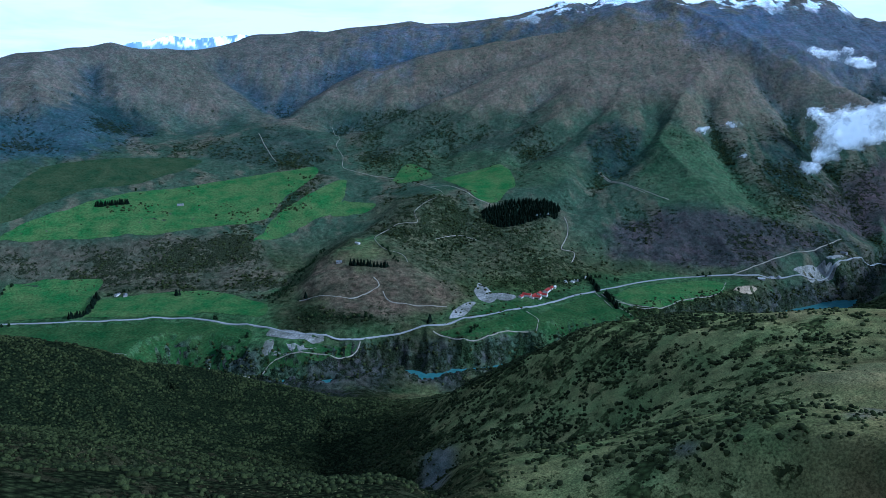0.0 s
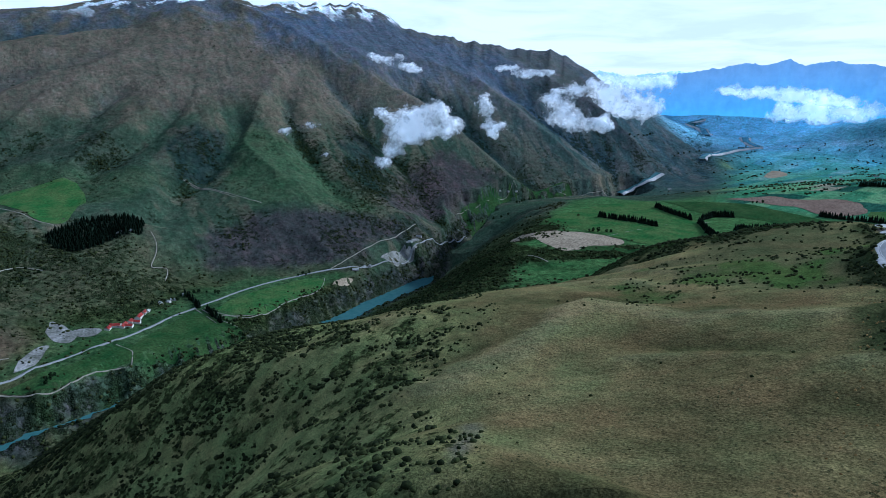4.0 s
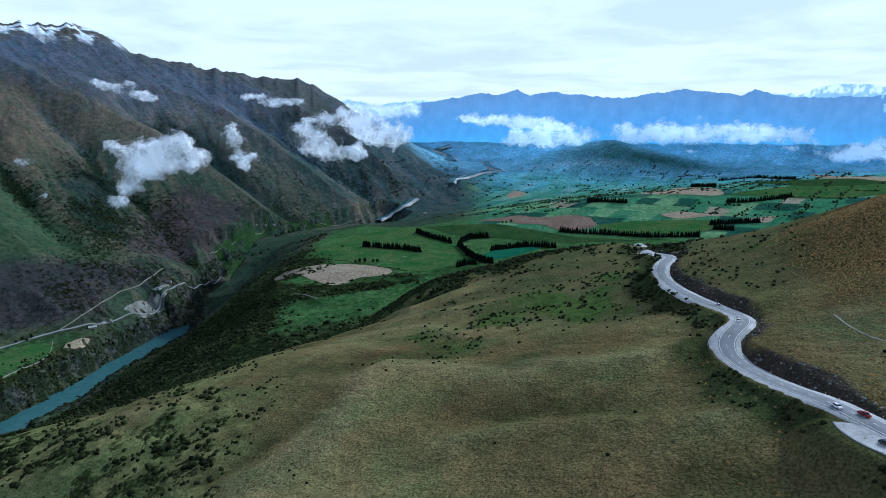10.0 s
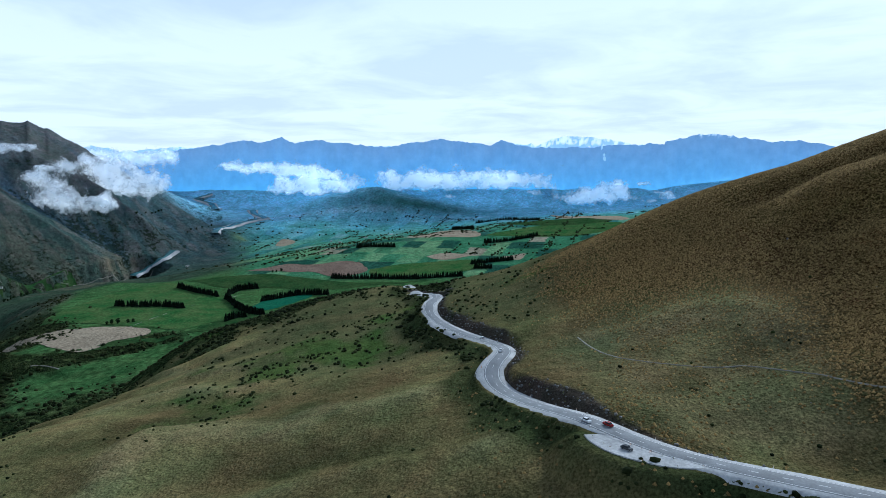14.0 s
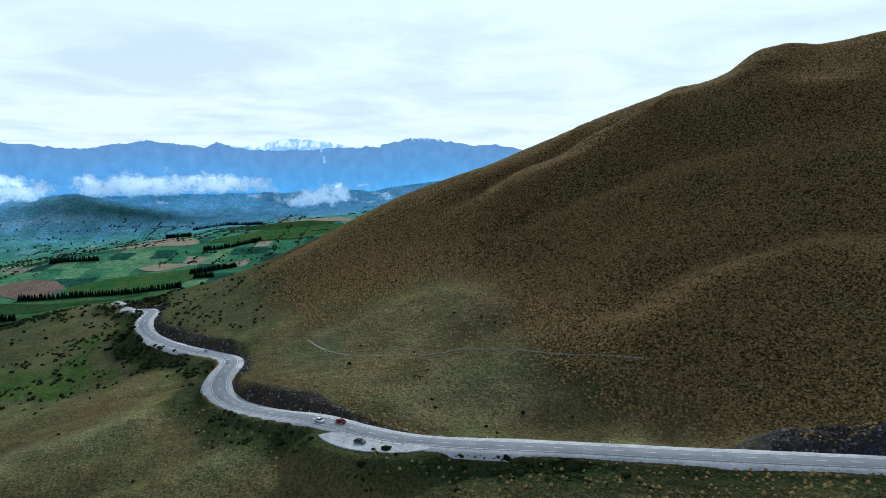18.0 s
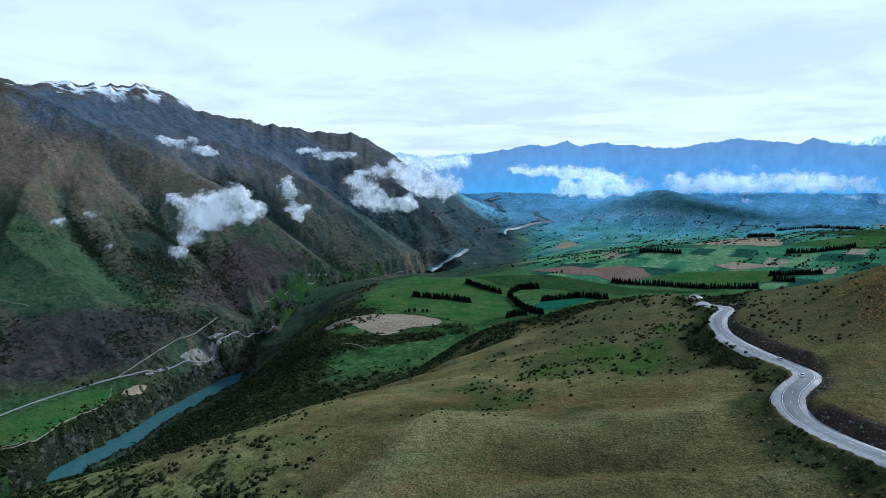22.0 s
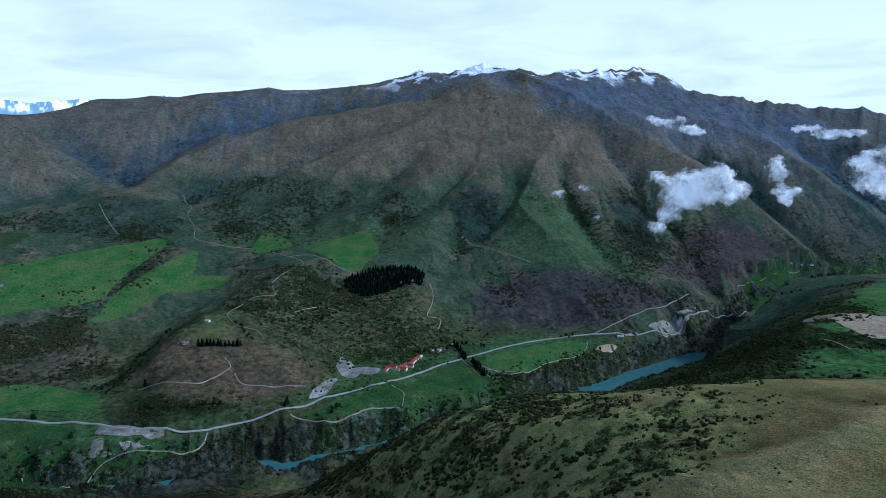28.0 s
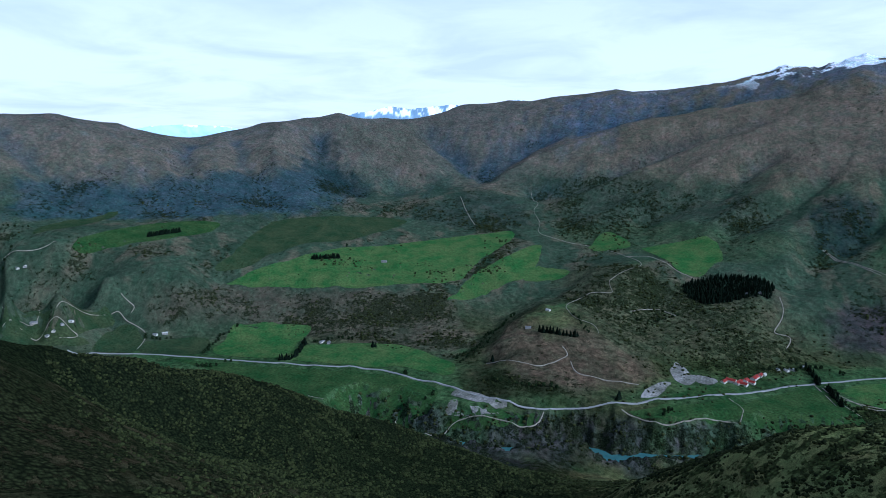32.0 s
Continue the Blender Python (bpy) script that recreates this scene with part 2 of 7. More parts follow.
# ---- landforms: the valley's crest, foot, rim and gully lines in plan with heights, fitted to the camera's view, the far ones drawn nearer ----
# the lookout: the middle of the camera's path
CX, CY, TOP = 40.0, 70.0, 700.0
LAND = {
    "highway": [(-1833, 1538, 97), (-1456, 1661, 78), (-1020, 1708, 78), (-711, 1732, 78), (-495, 1676, 78), (-356, 1611, 78), (-264, 1572, 78), (-182, 1567, 78), (-2, 1669, 80), (117, 1750, 80), (253, 1817, 80), (452, 1947, 80), (612, 2044, 80), (815, 2099, 80), (943, 2095, 80), (1137, 2112, 88), (1256, 2150, 90), (1400, 2215, 100), (1540, 2295, 118)],
    "floor_back": [(-2102, 1776, 151), (-1856, 1809, 131), (-1542, 1764, 105), (-1279, 1932, 109), (-1061, 1992, 102), (-869, 1928, 92), (-521, 1819, 85)],
    "floor_front": [(-1272, 1582, 72), (-782, 1525, 70), (-532, 1435, 68), (-320, 1453, 66), (-153, 1553, 66), (75, 1622, 66), (290, 1604, 66)],
    "floor_east": [(496, 1559, 62), (496, 1866, 74), (636, 1852, 70), (826, 1936, 72), (1040, 2018, 76)],
    "left_hills": [(-1815, 1545, 301), (-1708, 1635, 282), (-1702, 1811, 295), (-1574, 1925, 291), (-1468, 1933, 266)],
    "left_fields": [(-2093, 1789, 346), (-1984, 1910, 364), (-1922, 2112, 382), (-1741, 2202, 367), (-1619, 2392, 383)],
    "plateau_edge": [(-1439, 2044, 207), (-1309, 2127, 208), (-1099, 2153, 201), (-880, 2250, 199), (-643, 2232, 187)],
    "plateau_mid": [(-1350, 2279, 296), (-1109, 2363, 273), (-883, 2501, 284), (-622, 2641, 309), (-379, 2678, 310), (-468, 2450, 226), (-604, 2315, 172)],
    "plateau_back": [(-1567, 2474, 375), (-1341, 2639, 389), (-1127, 2749, 379), (-888, 2805, 361), (-595, 2832, 344)],
    "stream": [(-324, 2947, 364), (-415, 2834, 338), (-317, 2636, 267), (-263, 2461, 215), (-422, 2224, 135), (-474, 1965, 88)],
    "cone_ridge": [(-1150, 2805, 390), (-1004, 2998, 441), (-880, 3132, 479), (-733, 3211, 498), (-586, 3160, 470), (-483, 3026, 401)],
    "cone_back": [(-1197, 3216, 475), (-946, 3362, 534), (-745, 3383, 530), (-491, 3227, 475)],
    "skyline_west": [(-2990, 2430, 839), (-2900, 2538, 853), (-2815, 2633, 848), (-2750, 2701, 847), (-2647, 2803, 823), (-2560, 2883, 819), (-2497, 2938, 789), (-2375, 3039, 756), (-2277, 3114, 745), (-2233, 3329, 781), (-2053, 3443, 832), (-1864, 3550, 859), (-1694, 3635, 876), (-1458, 3737, 865), (-1214, 3824, 866), (-1089, 3862, 875)],
    "west_foot": [(-2316, 1990, 436), (-2128, 2192, 422), (-1912, 2423, 429), (-1655, 2572, 435), (-1431, 2817, 445)],
    "skyline_main": [(-1185, 4199, 918), (-1049, 4235, 935), (-844, 4281, 983), (-706, 4307, 975), (-570, 4327, 1001), (-368, 4349, 1019), (-202, 4361, 1043), (-102, 4364, 1024), (92, 4365, 1030), (400, 4348, 1060), (546, 4333, 1096), (714, 4308, 1144), (852, 4283, 1122), (955, 4262, 1152), (1079, 4232, 1188), (1264, 4279, 1163), (1336, 4257, 1157), (1434, 4226, 1110), (1625, 4157, 1151), (1819, 4077, 1144), (1978, 4003, 1164), (2119, 3930, 1107), (2226, 3870, 1023), (2293, 3831, 998)],
    "skyline_east": [(2491, 3765, 971), (2745, 3584, 914), (2877, 3478, 894), (3031, 3343, 883), (3099, 3280, 831), (3192, 3187, 742), (3325, 3047, 609), (3446, 2906, 518), (3575, 2743, 425)],
    "mountain_foot": [(-324, 2957, 351), (-87, 2894, 350), (131, 2793, 335), (326, 2717, 328), (497, 2610, 330)],
    "bench": [(677, 2542, 255), (784, 2471, 247), (975, 2393, 240), (1187, 2352, 222), (1319, 2327, 204)],
    "cliff_foot": [(497, 2143, 95), (692, 2187, 92), (947, 2125, 99), (1260, 2140, 136), (1424, 2175, 147)],
    "east_foot": [(3298, 2546, 380), (3033, 2463, 290), (2733, 2418, 224), (2461, 2434, 206), (2239, 2414, 191), (1926, 2344, 216), (1580, 2256, 189)],
    "mound": [(-286, 2132, 204), (-215, 2059, 190), (-139, 1958, 170), (-73, 1930, 150)],
    "mound_west": [(-327, 2005, 195), (-397, 1929, 140), (-416, 1829, 100)],
    "mound_front": [(-336, 1651, 88), (-218, 1630, 86), (-85, 1685, 88), (8, 1786, 92)],
    "mound_mid": [(-335, 1789, 120), (-185, 1815, 126), (-54, 1861, 124), (66, 1958, 105)],
    "mound_back": [(-224, 2289, 202), (-99, 2333, 259), (-10, 2446, 283), (85, 2515, 286), (-121, 2162, 172)],
    "grove_bench": [(33, 2232, 166), (140, 2432, 244), (281, 2400, 220), (417, 2401, 229), (282, 2237, 183), (160, 2071, 130), (334, 2123, 130)],
    "winery_foot": [(110, 1942, 98), (241, 1940, 95), (389, 2078, 98), (447, 2248, 122), (556, 2187, 114)],
    "terrace_front": [(1160, 1435, 284), (1216, 1331, 284), (1334, 1246, 284), (1499, 1164, 284), (1595, 1122, 284)],
    "terrace_mid": [(1436, 1623, 286), (1676, 1614, 286), (1880, 1576, 293), (1802, 1382, 286), (1887, 1226, 286), (2031, 1059, 286), (2247, 907, 293)],
    "terrace_back": [(2018, 1489, 299), (2166, 1442, 306), (2312, 1334, 311), (2343, 1116, 306), (2506, 956, 313), (2672, 785, 321), (2678, 574, 318)],
    "terrace_rise": [(2656, 1253, 342), (2875, 1084, 352), (3121, 851, 366), (3425, 657, 387), (3662, 430, 406), (3813, 185, 419)],
    "terrace_scarp": [(2052, 1821, 251), (2362, 1785, 271), (2619, 1726, 278), (2909, 1565, 299)],
    "terrace_west": [(1483, 1768, 262), (1750, 1882, 277), (1899, 1818, 290)],
    "gorge_shelf": [(1768, 2432, 194), (1936, 2417, 212), (2106, 2383, 213), (2234, 2287, 206)],
    "plain_near": [(2545, 2343, 177), (2661, 2339, 189), (2854, 2408, 218), (3012, 2363, 232), (3171, 2217, 239), (3362, 2116, 257), (3507, 1977, 267)],
    "plain_mid": [(3394, 2568, 313), (3522, 2371, 312), (3609, 2108, 300), (3742, 1726, 291), (4070, 1421, 329), (4195, 1107, 351), (4473, 758, 397), (4609, 291, 423)],
    "plain_far": [(3725, 2808, 404), (3963, 2700, 452), (4114, 2568, 480), (4547, 1500, 460), (4693, 971, 468), (4777, 464, 479), (4802, 145, 487)],
    "plain_end": [(3950, 2923, 524), (4279, 2392, 521), (4644, 1532, 528), (4812, 814, 538), (4867, -5, 554)],
    "hillock": [(3250, 2404, 274), (3303, 2363, 314), (3356, 2321, 279), (3394, 2281, 234)],
    "far_hill": [(3760, 2356, 343), (3919, 2240, 395), (4039, 2097, 459), (4144, 1945, 517), (4194, 1827, 532), (4244, 1670, 487), (4295, 1459, 429), (4335, 1249, 377)],
    "far_hill_foot": [(3639, 2323, 329), (3824, 1990, 329), (3974, 1677, 325), (4142, 1197, 340)],
    "foreslope_a": [(196, 579, 466), (249, 507, 500), (258, 417, 518), (277, 291, 546), (300, 205, 578)],
    "foreslope_b": [(367, 535, 509), (357, 486, 524), (338, 424, 535), (332, 313, 550), (342, 234, 570), (330, 155, 597)],
    "foreslope_c": [(622, 574, 486), (489, 523, 510), (460, 365, 541), (428, 309, 558), (387, 225, 577)],
    "foreslope_d": [(570, 430, 528), (549, 331, 546), (474, 300, 560), (429, 239, 574)],
    "road_line": [(766, 374, 551), (640, 320, 566), (560, 262, 578), (500, 224, 581), (478, 215, 582), (432, 214, 580), (405, 180, 592), (362, 154, 598)],
    "near_ground": [(200, 240, 560), (180, 150, 590), (120, 250, 560), (60, 60, 605), (20, 0, 610), (110, 110, 590)],
    "road_line2": [(318, 134, 599), (300, 104, 603), (286, 53, 606), (272, 17, 608), (259, -23, 610)],
    "below_road": [(313, 143, 584), (299, 84, 587), (285, 29, 590), (273, -24, 592)],
    "hill_lower": [(486, 205, 588), (466, 173, 594), (428, 129, 602), (400, 90, 607), (364, 42, 619), (342, 0, 623), (323, -44, 626)],
    "hill_middle": [(574, 191, 605), (548, 142, 617), (504, 77, 629), (453, 34, 645), (430, -20, 657), (411, -80, 668)],
    "hill_upper": [(585, 83, 657), (538, 26, 676), (512, -39, 698), (490, -112, 716)],
    "hill_skyline": [(791, 347, 552), (747, 302, 577), (708, 247, 600), (679, 203, 620), (657, 153, 647), (647, 106, 673), (638, 60, 690), (629, 33, 698), (617, 3, 717), (603, -29, 727), (593, -59, 738), (581, -101, 748), (570, -134, 765), (555, -169, 776), (543, -213, 791), (538, -236, 806)],
    "hill_back": [(833, 221, 569), (837, 97, 604), (816, -46, 643)],
    "slope_edge": [(710, 625, 491), (729, 527, 523), (747, 451, 548), (790, 401, 552)],
    "slope_mid": [(509, 493, 516), (558, 424, 532), (596, 348, 552)],
    "brow": [(338, 496, 522), (314, 517, 514), (289, 537, 504), (255, 565, 488), (216, 592, 470), (168, 628, 454), (139, 645, 442), (107, 692, 411), (75, 736, 375), (38, 779, 339), (-12, 830, 285)],
    "scrub_slope": [(332, 1221, 190), (516, 1350, 120), (692, 1452, 110), (916, 1554, 120), (911, 1303, 240), (1044, 1316, 258), (1191, 1257, 268), (1358, 1213, 272)],
    "river_bank": [(604, 1680, 8), (743, 1742, 8), (884, 1821, 8), (1126, 2014, 8), (1195, 2011, 43), (1315, 2007, 83), (1474, 1969, 134)],
    "left_ridge": [(-626, 502, 503), (-631, 544, 487), (-643, 622, 457), (-629, 692, 429), (-606, 766, 392), (-565, 835, 366), (-528, 895, 338), (-483, 955, 297), (-427, 1026, 247), (-363, 1104, 197)],
    "left_gully": [(-557, 609, 386), (-502, 682, 340), (-440, 773, 289), (-370, 832, 242)],
    "left_near": [(-425, 370, 518), (-406, 407, 495), (-387, 466, 451), (-350, 521, 404), (-319, 566, 370)],
    "left_bottom": [(-280, 247, 536), (-276, 311, 503)],
    "knob": [(-445, 996, 188), (-383, 1044, 187), (-309, 1100, 175), (-249, 1147, 143)],
    "main_gully": [(-75, 957, 189), (-71, 797, 238), (-81, 685, 274), (-85, 614, 293)],
    "right_slope": [(-14, 560, 340), (40, 599, 359), (88, 634, 389), (93, 471, 412), (162, 494, 457)],
    "near_bank": [(-124, 1405, 26), (46, 1413, 12), (205, 1473, 40), (354, 1542, 60), (-343, 1349, 40), (-469, 1411, 58)],
    "hidden_east": [(625, 819, 330), (747, 777, 370), (900, 672, 400), (1019, 526, 410), (1097, 373, 400), (1129, 223, 420)],
    "hidden_east2": [(902, 1173, 270), (1118, 1040, 285), (1312, 865, 284), (1431, 632, 284), (1507, 382, 284), (1539, 122, 290)],
    "hidden_east3": [(1772, 1070, 284), (1919, 754, 284), (2108, 435, 286), (2240, 70, 290)],
    "hidden_west": [(-984, 787, 110), (-879, 989, 82), (-734, 1176, 76), (-574, 1328, 70)],
    "back_west": [(-3641, 2195, 600), (-2965, 3075, 600), (-2455, 3633, 600), (-1820, 4058, 650), (-885, 4423, 700)],
    "back_main": [(-1083, 4572, 750), (40, 4710, 800), (1241, 4552, 850), (2360, 4088, 800), (2903, 3734, 650), (3328, 3358, 450)],
    "hidden_west2": [(-1432, 920, 90), (-1339, 1147, 80)],
    "apron": [(250, 190, 577), (256, 134, 583), (243, 72, 589), (224, 31, 592), (203, 7, 595), (164, -22, 600)],
    "apron_in": [(160, 200, 570), (170, 134, 576), (150, 80, 583), (120, 50, 592)],
    "behind_near": [(140, -103, 602), (40, -130, 625), (-60, -103, 620), (-133, -30, 600)],
    "west_near": [(-158, 42, 592), (-177, 108, 590), (-168, 190, 585)],
    "hill_crown": [(796, -9, 660), (797, -119, 690), (772, -226, 705), (724, -325, 730), (638, -431, 770)],
    "behind_mid": [(546, -297, 795), (350, -467, 830), (40, -550, 800), (-270, -467, 800), (-497, -240, 700)],
    "west_mid": [(-574, -16, 640), (-571, 178, 600), (-497, 380, 560)],
    "behind_far": [(1585, -344, 560), (1351, -848, 700), (840, -1316, 800), (40, -1530, 900), (-760, -1316, 1000), (-1346, -730, 900)],
    "west_far": [(-1544, -153, 600), (-1536, 348, 350), (-1373, 821, 150)],
    "behind_end": [(4269, -1469, 700), (3726, -2511, 900), (2290, -3827, 1100), (40, -4430, 1200), (-2210, -3827, 1100), (-3857, -2180, 1000)],
    "west_end": [(-4416, -556, 1000), (-4392, 851, 1000), (-3771, 2270, 1100)],
}
# the river's bed, gorge first, then the braided reach on the plain
RIVER = [(-646, 1527), (-496, 1496), (-361, 1477), (-284, 1486), (-97, 1541), (2, 1527), (556, 1700), (656, 1774), (813, 1837), (939, 1912), (1090, 1985), (1230, 2050), (1420, 2140), (1600, 2285), (1711, 2361), (1841, 2382), (2537, 2336), (2687, 2361)]
SUMMIT, SHOULDER = (1010, 4036), (-1715, 3681)
# the mountain's skyline from the lookout, set to fit the camera's view: azimuth and rise in thousandths
SKYLINE = [(-16.5, 50.7), (-14.7, 54.7), (-11.9, 65.8), (-10.0, 64.0), (-8.2, 70.1), (-5.4, 74.2), (-3.2, 79.8), (-1.9, 75.5), (0.7, 76.9), (4.8, 83.9), (6.8, 92.2), (9.0, 103.5), (10.9, 98.3), (12.3, 105.4), (14.0, 113.8), (16.2, 105.6), (17.2, 104.2), (18.5, 93.5), (21.2, 103.0), (23.9, 101.3), (26.2, 105.8), (28.3, 92.9), (29.9, 73.7), (30.9, 68.0), (33.6, 61.1), (37.6, 48.2), (39.8, 43.7), (42.4, 41.3), (43.6, 29.5), (45.3, 9.5), (47.8, -20.6), (50.2, -41.1)]


TABLE = np.random.RandomState(7).rand(65536).astype(np.float32)


def grain(x, y, seed=0):
    """Smooth value noise, -1 to 1."""
    x, y = np.asarray(x, np.float32), np.asarray(y, np.float32)
    fx, fy = np.floor(x), np.floor(y)
    a, b = x - fx, y - fy
    a, b = a * a * (3 - 2 * a), b * b * (3 - 2 * b)
    i, j = (fx.astype(np.int32) + 57 * seed) & 255, (fy.astype(np.int32) + 131 * seed) & 255
    i1, j1 = ((i + 1) & 255) << 8, (j + 1) & 255
    i = i << 8
    low = TABLE[i | j] * (1 - a) + TABLE[i1 | j] * a
    high = TABLE[i | j1] * (1 - a) + TABLE[i1 | j1] * a
    return 2 * (low + (high - low) * b) - 1


def cloudy(x, y, octaves=4, seed=0, gain=0.5):
    total, size = 0, 1.0
    for k in range(octaves):
        c, s = math.cos(0.7 * k + 0.3), math.sin(0.7 * k + 0.3)
        total = total + size * grain((x * c - y * s) * 2 ** k + 17 * k, (x * s + y * c) * 2 ** k - 9 * k, seed + k)
        size *= gain
    return total


def ridged(x, y, octaves=4, seed=0):
    total, size = 0, 1.0
    for k in range(octaves):
        total = total + size * (1 - 2 * np.abs(grain(x * 2 ** k + 31 * k, y * 2 ** k + 11 * k, seed + k)))
        size *= 0.5
    return total


def ramp(v, lo, hi):
    t = np.clip((v - lo) / (hi - lo), 0, 1)
    return t * t * (3 - 2 * t)


def dense(points, step):
    """A line through the points, as places about a step apart, rounded at the corners."""
    p = np.array(points, float)
    out = []
    for i in range(len(p) - 1):
        a, b, c, d = p[max(i - 1, 0)], p[i], p[i + 1], p[min(i + 2, len(p) - 1)]
        n = max(1, int(np.linalg.norm(c[:2] - b[:2]) / step))
        for k in range(n):
            t = k / n
            out.append(0.5 * (2 * b + (c - a) * t + (2 * a - 5 * b + 4 * c - d) * t * t + (3 * b - a - 3 * c + d) * t ** 3))
    out.append(p[-1])
    return np.array(out)


def line_distance(x, y, line, reach):
    """How far each place lies from a dense line, at most reach, with the nearest place's number."""
    best, which = np.full(x.shape, float(reach)), np.zeros(x.shape, int)
    box = (x > line[:, 0].min() - reach) & (x < line[:, 0].max() + reach) & (y > line[:, 1].min() - reach) & (y < line[:, 1].max() + reach)
    px, py = x[box], y[box]
    if px.size == 0:
        return best, which
    b, w = np.full(px.shape, float(reach)), np.zeros(px.shape, int)
    for k in range(0, len(line), 24):
        part = line[k:k + 24]
        near = np.nonzero((px > part[:, 0].min() - reach) & (px < part[:, 0].max() + reach) & (py > part[:, 1].min() - reach) & (py < part[:, 1].max() + reach))[0]
        if near.size:
            d = np.hypot(px[near][:, None] - part[:, 0], py[near][:, None] - part[:, 1])
            j = d.argmin(1)
            d = d[np.arange(len(j)), j]
            closer = d < b[near]
            b[near[closer]], w[near[closer]] = d[closer], j[closer] + k
    best[box], which[box] = b, w
    return best, which


def inside(x, y, poly):
    """Whether places lie in a polygon."""
    p = np.array(poly, float)
    hit = np.zeros(x.shape, bool)
    for (x0, y0), (x1, y1) in zip(p[:, :2], np.roll(p[:, :2], -1, 0)):
        if y0 != y1:
            hit ^= ((y0 > y) != (y1 > y)) & (x < (x1 - x0) * (y - y0) / (y1 - y0) + x0)
    return hit


def to_polar(x, y):
    r = np.hypot(x - CX, y - CY)
    az = np.degrees(np.arctan2(x - CX, y - CY))
    return np.where(az < -110, az + 360, az), r


def spread():
    """The slope from the lookout to each landform place, smoothly spread between the lines."""
    pts = []
    for line in LAND.values():
        p = np.array(line, float)
        az, r = to_polar(p[:, 0], p[:, 1])
        u, v, q = np.radians(az), np.log(r), (p[:, 2] - TOP) / r
        for i in range(len(p) - 1):
            n = max(1, int(math.hypot(u[i + 1] - u[i], v[i + 1] - v[i]) / 0.04))
            for k in range(n):
                pts.append([a[i] + (a[i + 1] - a[i]) * k / n for a in (u, v, q)])
        pts.append([u[-1], v[-1], q[-1]])
    pts = np.array(pts)
    back = pts[pts[:, 0] > math.radians(200)] - [2 * math.pi, 0, 0]
    fore = pts[pts[:, 0] < math.radians(-40)] + [2 * math.pi, 0, 0]
    pts = np.concatenate([pts, back, fore])
    d = np.hypot(pts[:, 0][:, None] - pts[:, 0], pts[:, 1][:, None] - pts[:, 1])
    n = len(pts)
    a = np.zeros((n + 1, n + 1))
    a[:n, :n] = -d + 0.0012 * np.eye(n)
    a[:n, n] = a[n, :n] = 1
    w = np.linalg.solve(a, np.append(pts[:, 2], 0))
    us = np.radians(np.arange(-113, 253.1, 0.4))
    vs = np.arange(math.log(30), math.log(5300), 0.016)
    grid = np.zeros((len(us), len(vs)))
    for i, u in enumerate(us):
        grid[i] = w[n] - np.hypot(u - pts[:, 0], vs[:, None] - pts[:, 1]) @ w[:n]
    return us, vs, grid


def cubic(k):
    return 0.5 * np.array([-k + 2 * k * k - k ** 3, 2 - 5 * k * k + 3 * k ** 3, k + 4 * k * k - 3 * k ** 3, -k * k + k ** 3])


US, VS, SLOPES = spread()
AZ = np.concatenate([np.arange(-110, -52, 1.5), np.arange(-52, 132, 0.135), np.arange(132, 250.01, 1.5)])
AZ[-1] = 250.0
RR = np.concatenate([np.geomspace(40, 180, 20, endpoint=False), np.geomspace(180, 800, 240, endpoint=False),
                     np.geomspace(800, 2200, 130, endpoint=False), np.geomspace(2200, 4785, 250)])


def broad(az, r):
    """The spread slope at places of a grid (azimuths x distances)."""
    fu, fv = (np.radians(az) - US[0]) / (US[1] - US[0]), (np.log(r) - VS[0]) / (VS[1] - VS[0])
    iu, iv = np.clip(fu.astype(int), 1, len(US) - 3), np.clip(fv.astype(int), 1, len(VS) - 3)
    cu, cv = cubic(fu - iu), cubic(fv - iv)
    rows = sum(cu[k][:, None] * SLOPES[iu + k - 1] for k in range(4))
    return sum(cv[k] * rows[:, iv + k - 1] for k in range(4))


A2, R2 = np.meshgrid(AZ, RR, indexing="ij")
X2, Y2 = CX + R2 * np.sin(np.radians(A2)), CY + R2 * np.cos(np.radians(A2))
Q2 = broad(AZ, RR)
Z2 = TOP + R2 * Q2
STEEP = np.hypot(np.gradient(Z2, RR, axis=1), np.gradient(Z2, np.radians(AZ), axis=0) / R2)


def ground(x, y):
    """The height of the land at places."""
    az, r = to_polar(np.asarray(x, float), np.asarray(y, float))
    i = np.clip(np.searchsorted(AZ, az) - 1, 0, len(AZ) - 2)
    j = np.clip(np.searchsorted(RR, r) - 1, 0, len(RR) - 2)
    a = np.clip((az - AZ[i]) / (AZ[i + 1] - AZ[i]), 0, 1)
    b = np.clip((r - RR[j]) / (RR[j + 1] - RR[j]), 0, 1)
    return (Z2[i, j] * (1 - a) + Z2[i + 1, j] * a) * (1 - b) + (Z2[i, j + 1] * (1 - a) + Z2[i + 1, j + 1] * a) * b


def softened(mask, cells):
    """A mask blurred over some cells each way."""
    for axis, k in ((0, cells), (1, max(2, cells // 2))) * 2:
        pad = [(0, 0), (0, 0)]
        pad[axis] = (k + 1, k)
        total = np.cumsum(np.pad(mask, pad, mode="edge"), axis=axis)
        n = mask.shape[axis]
        mask = (np.take(total, np.arange(2 * k + 1, 2 * k + 1 + n), axis) - np.take(total, np.arange(n), axis)) / (2 * k + 1)
    return mask


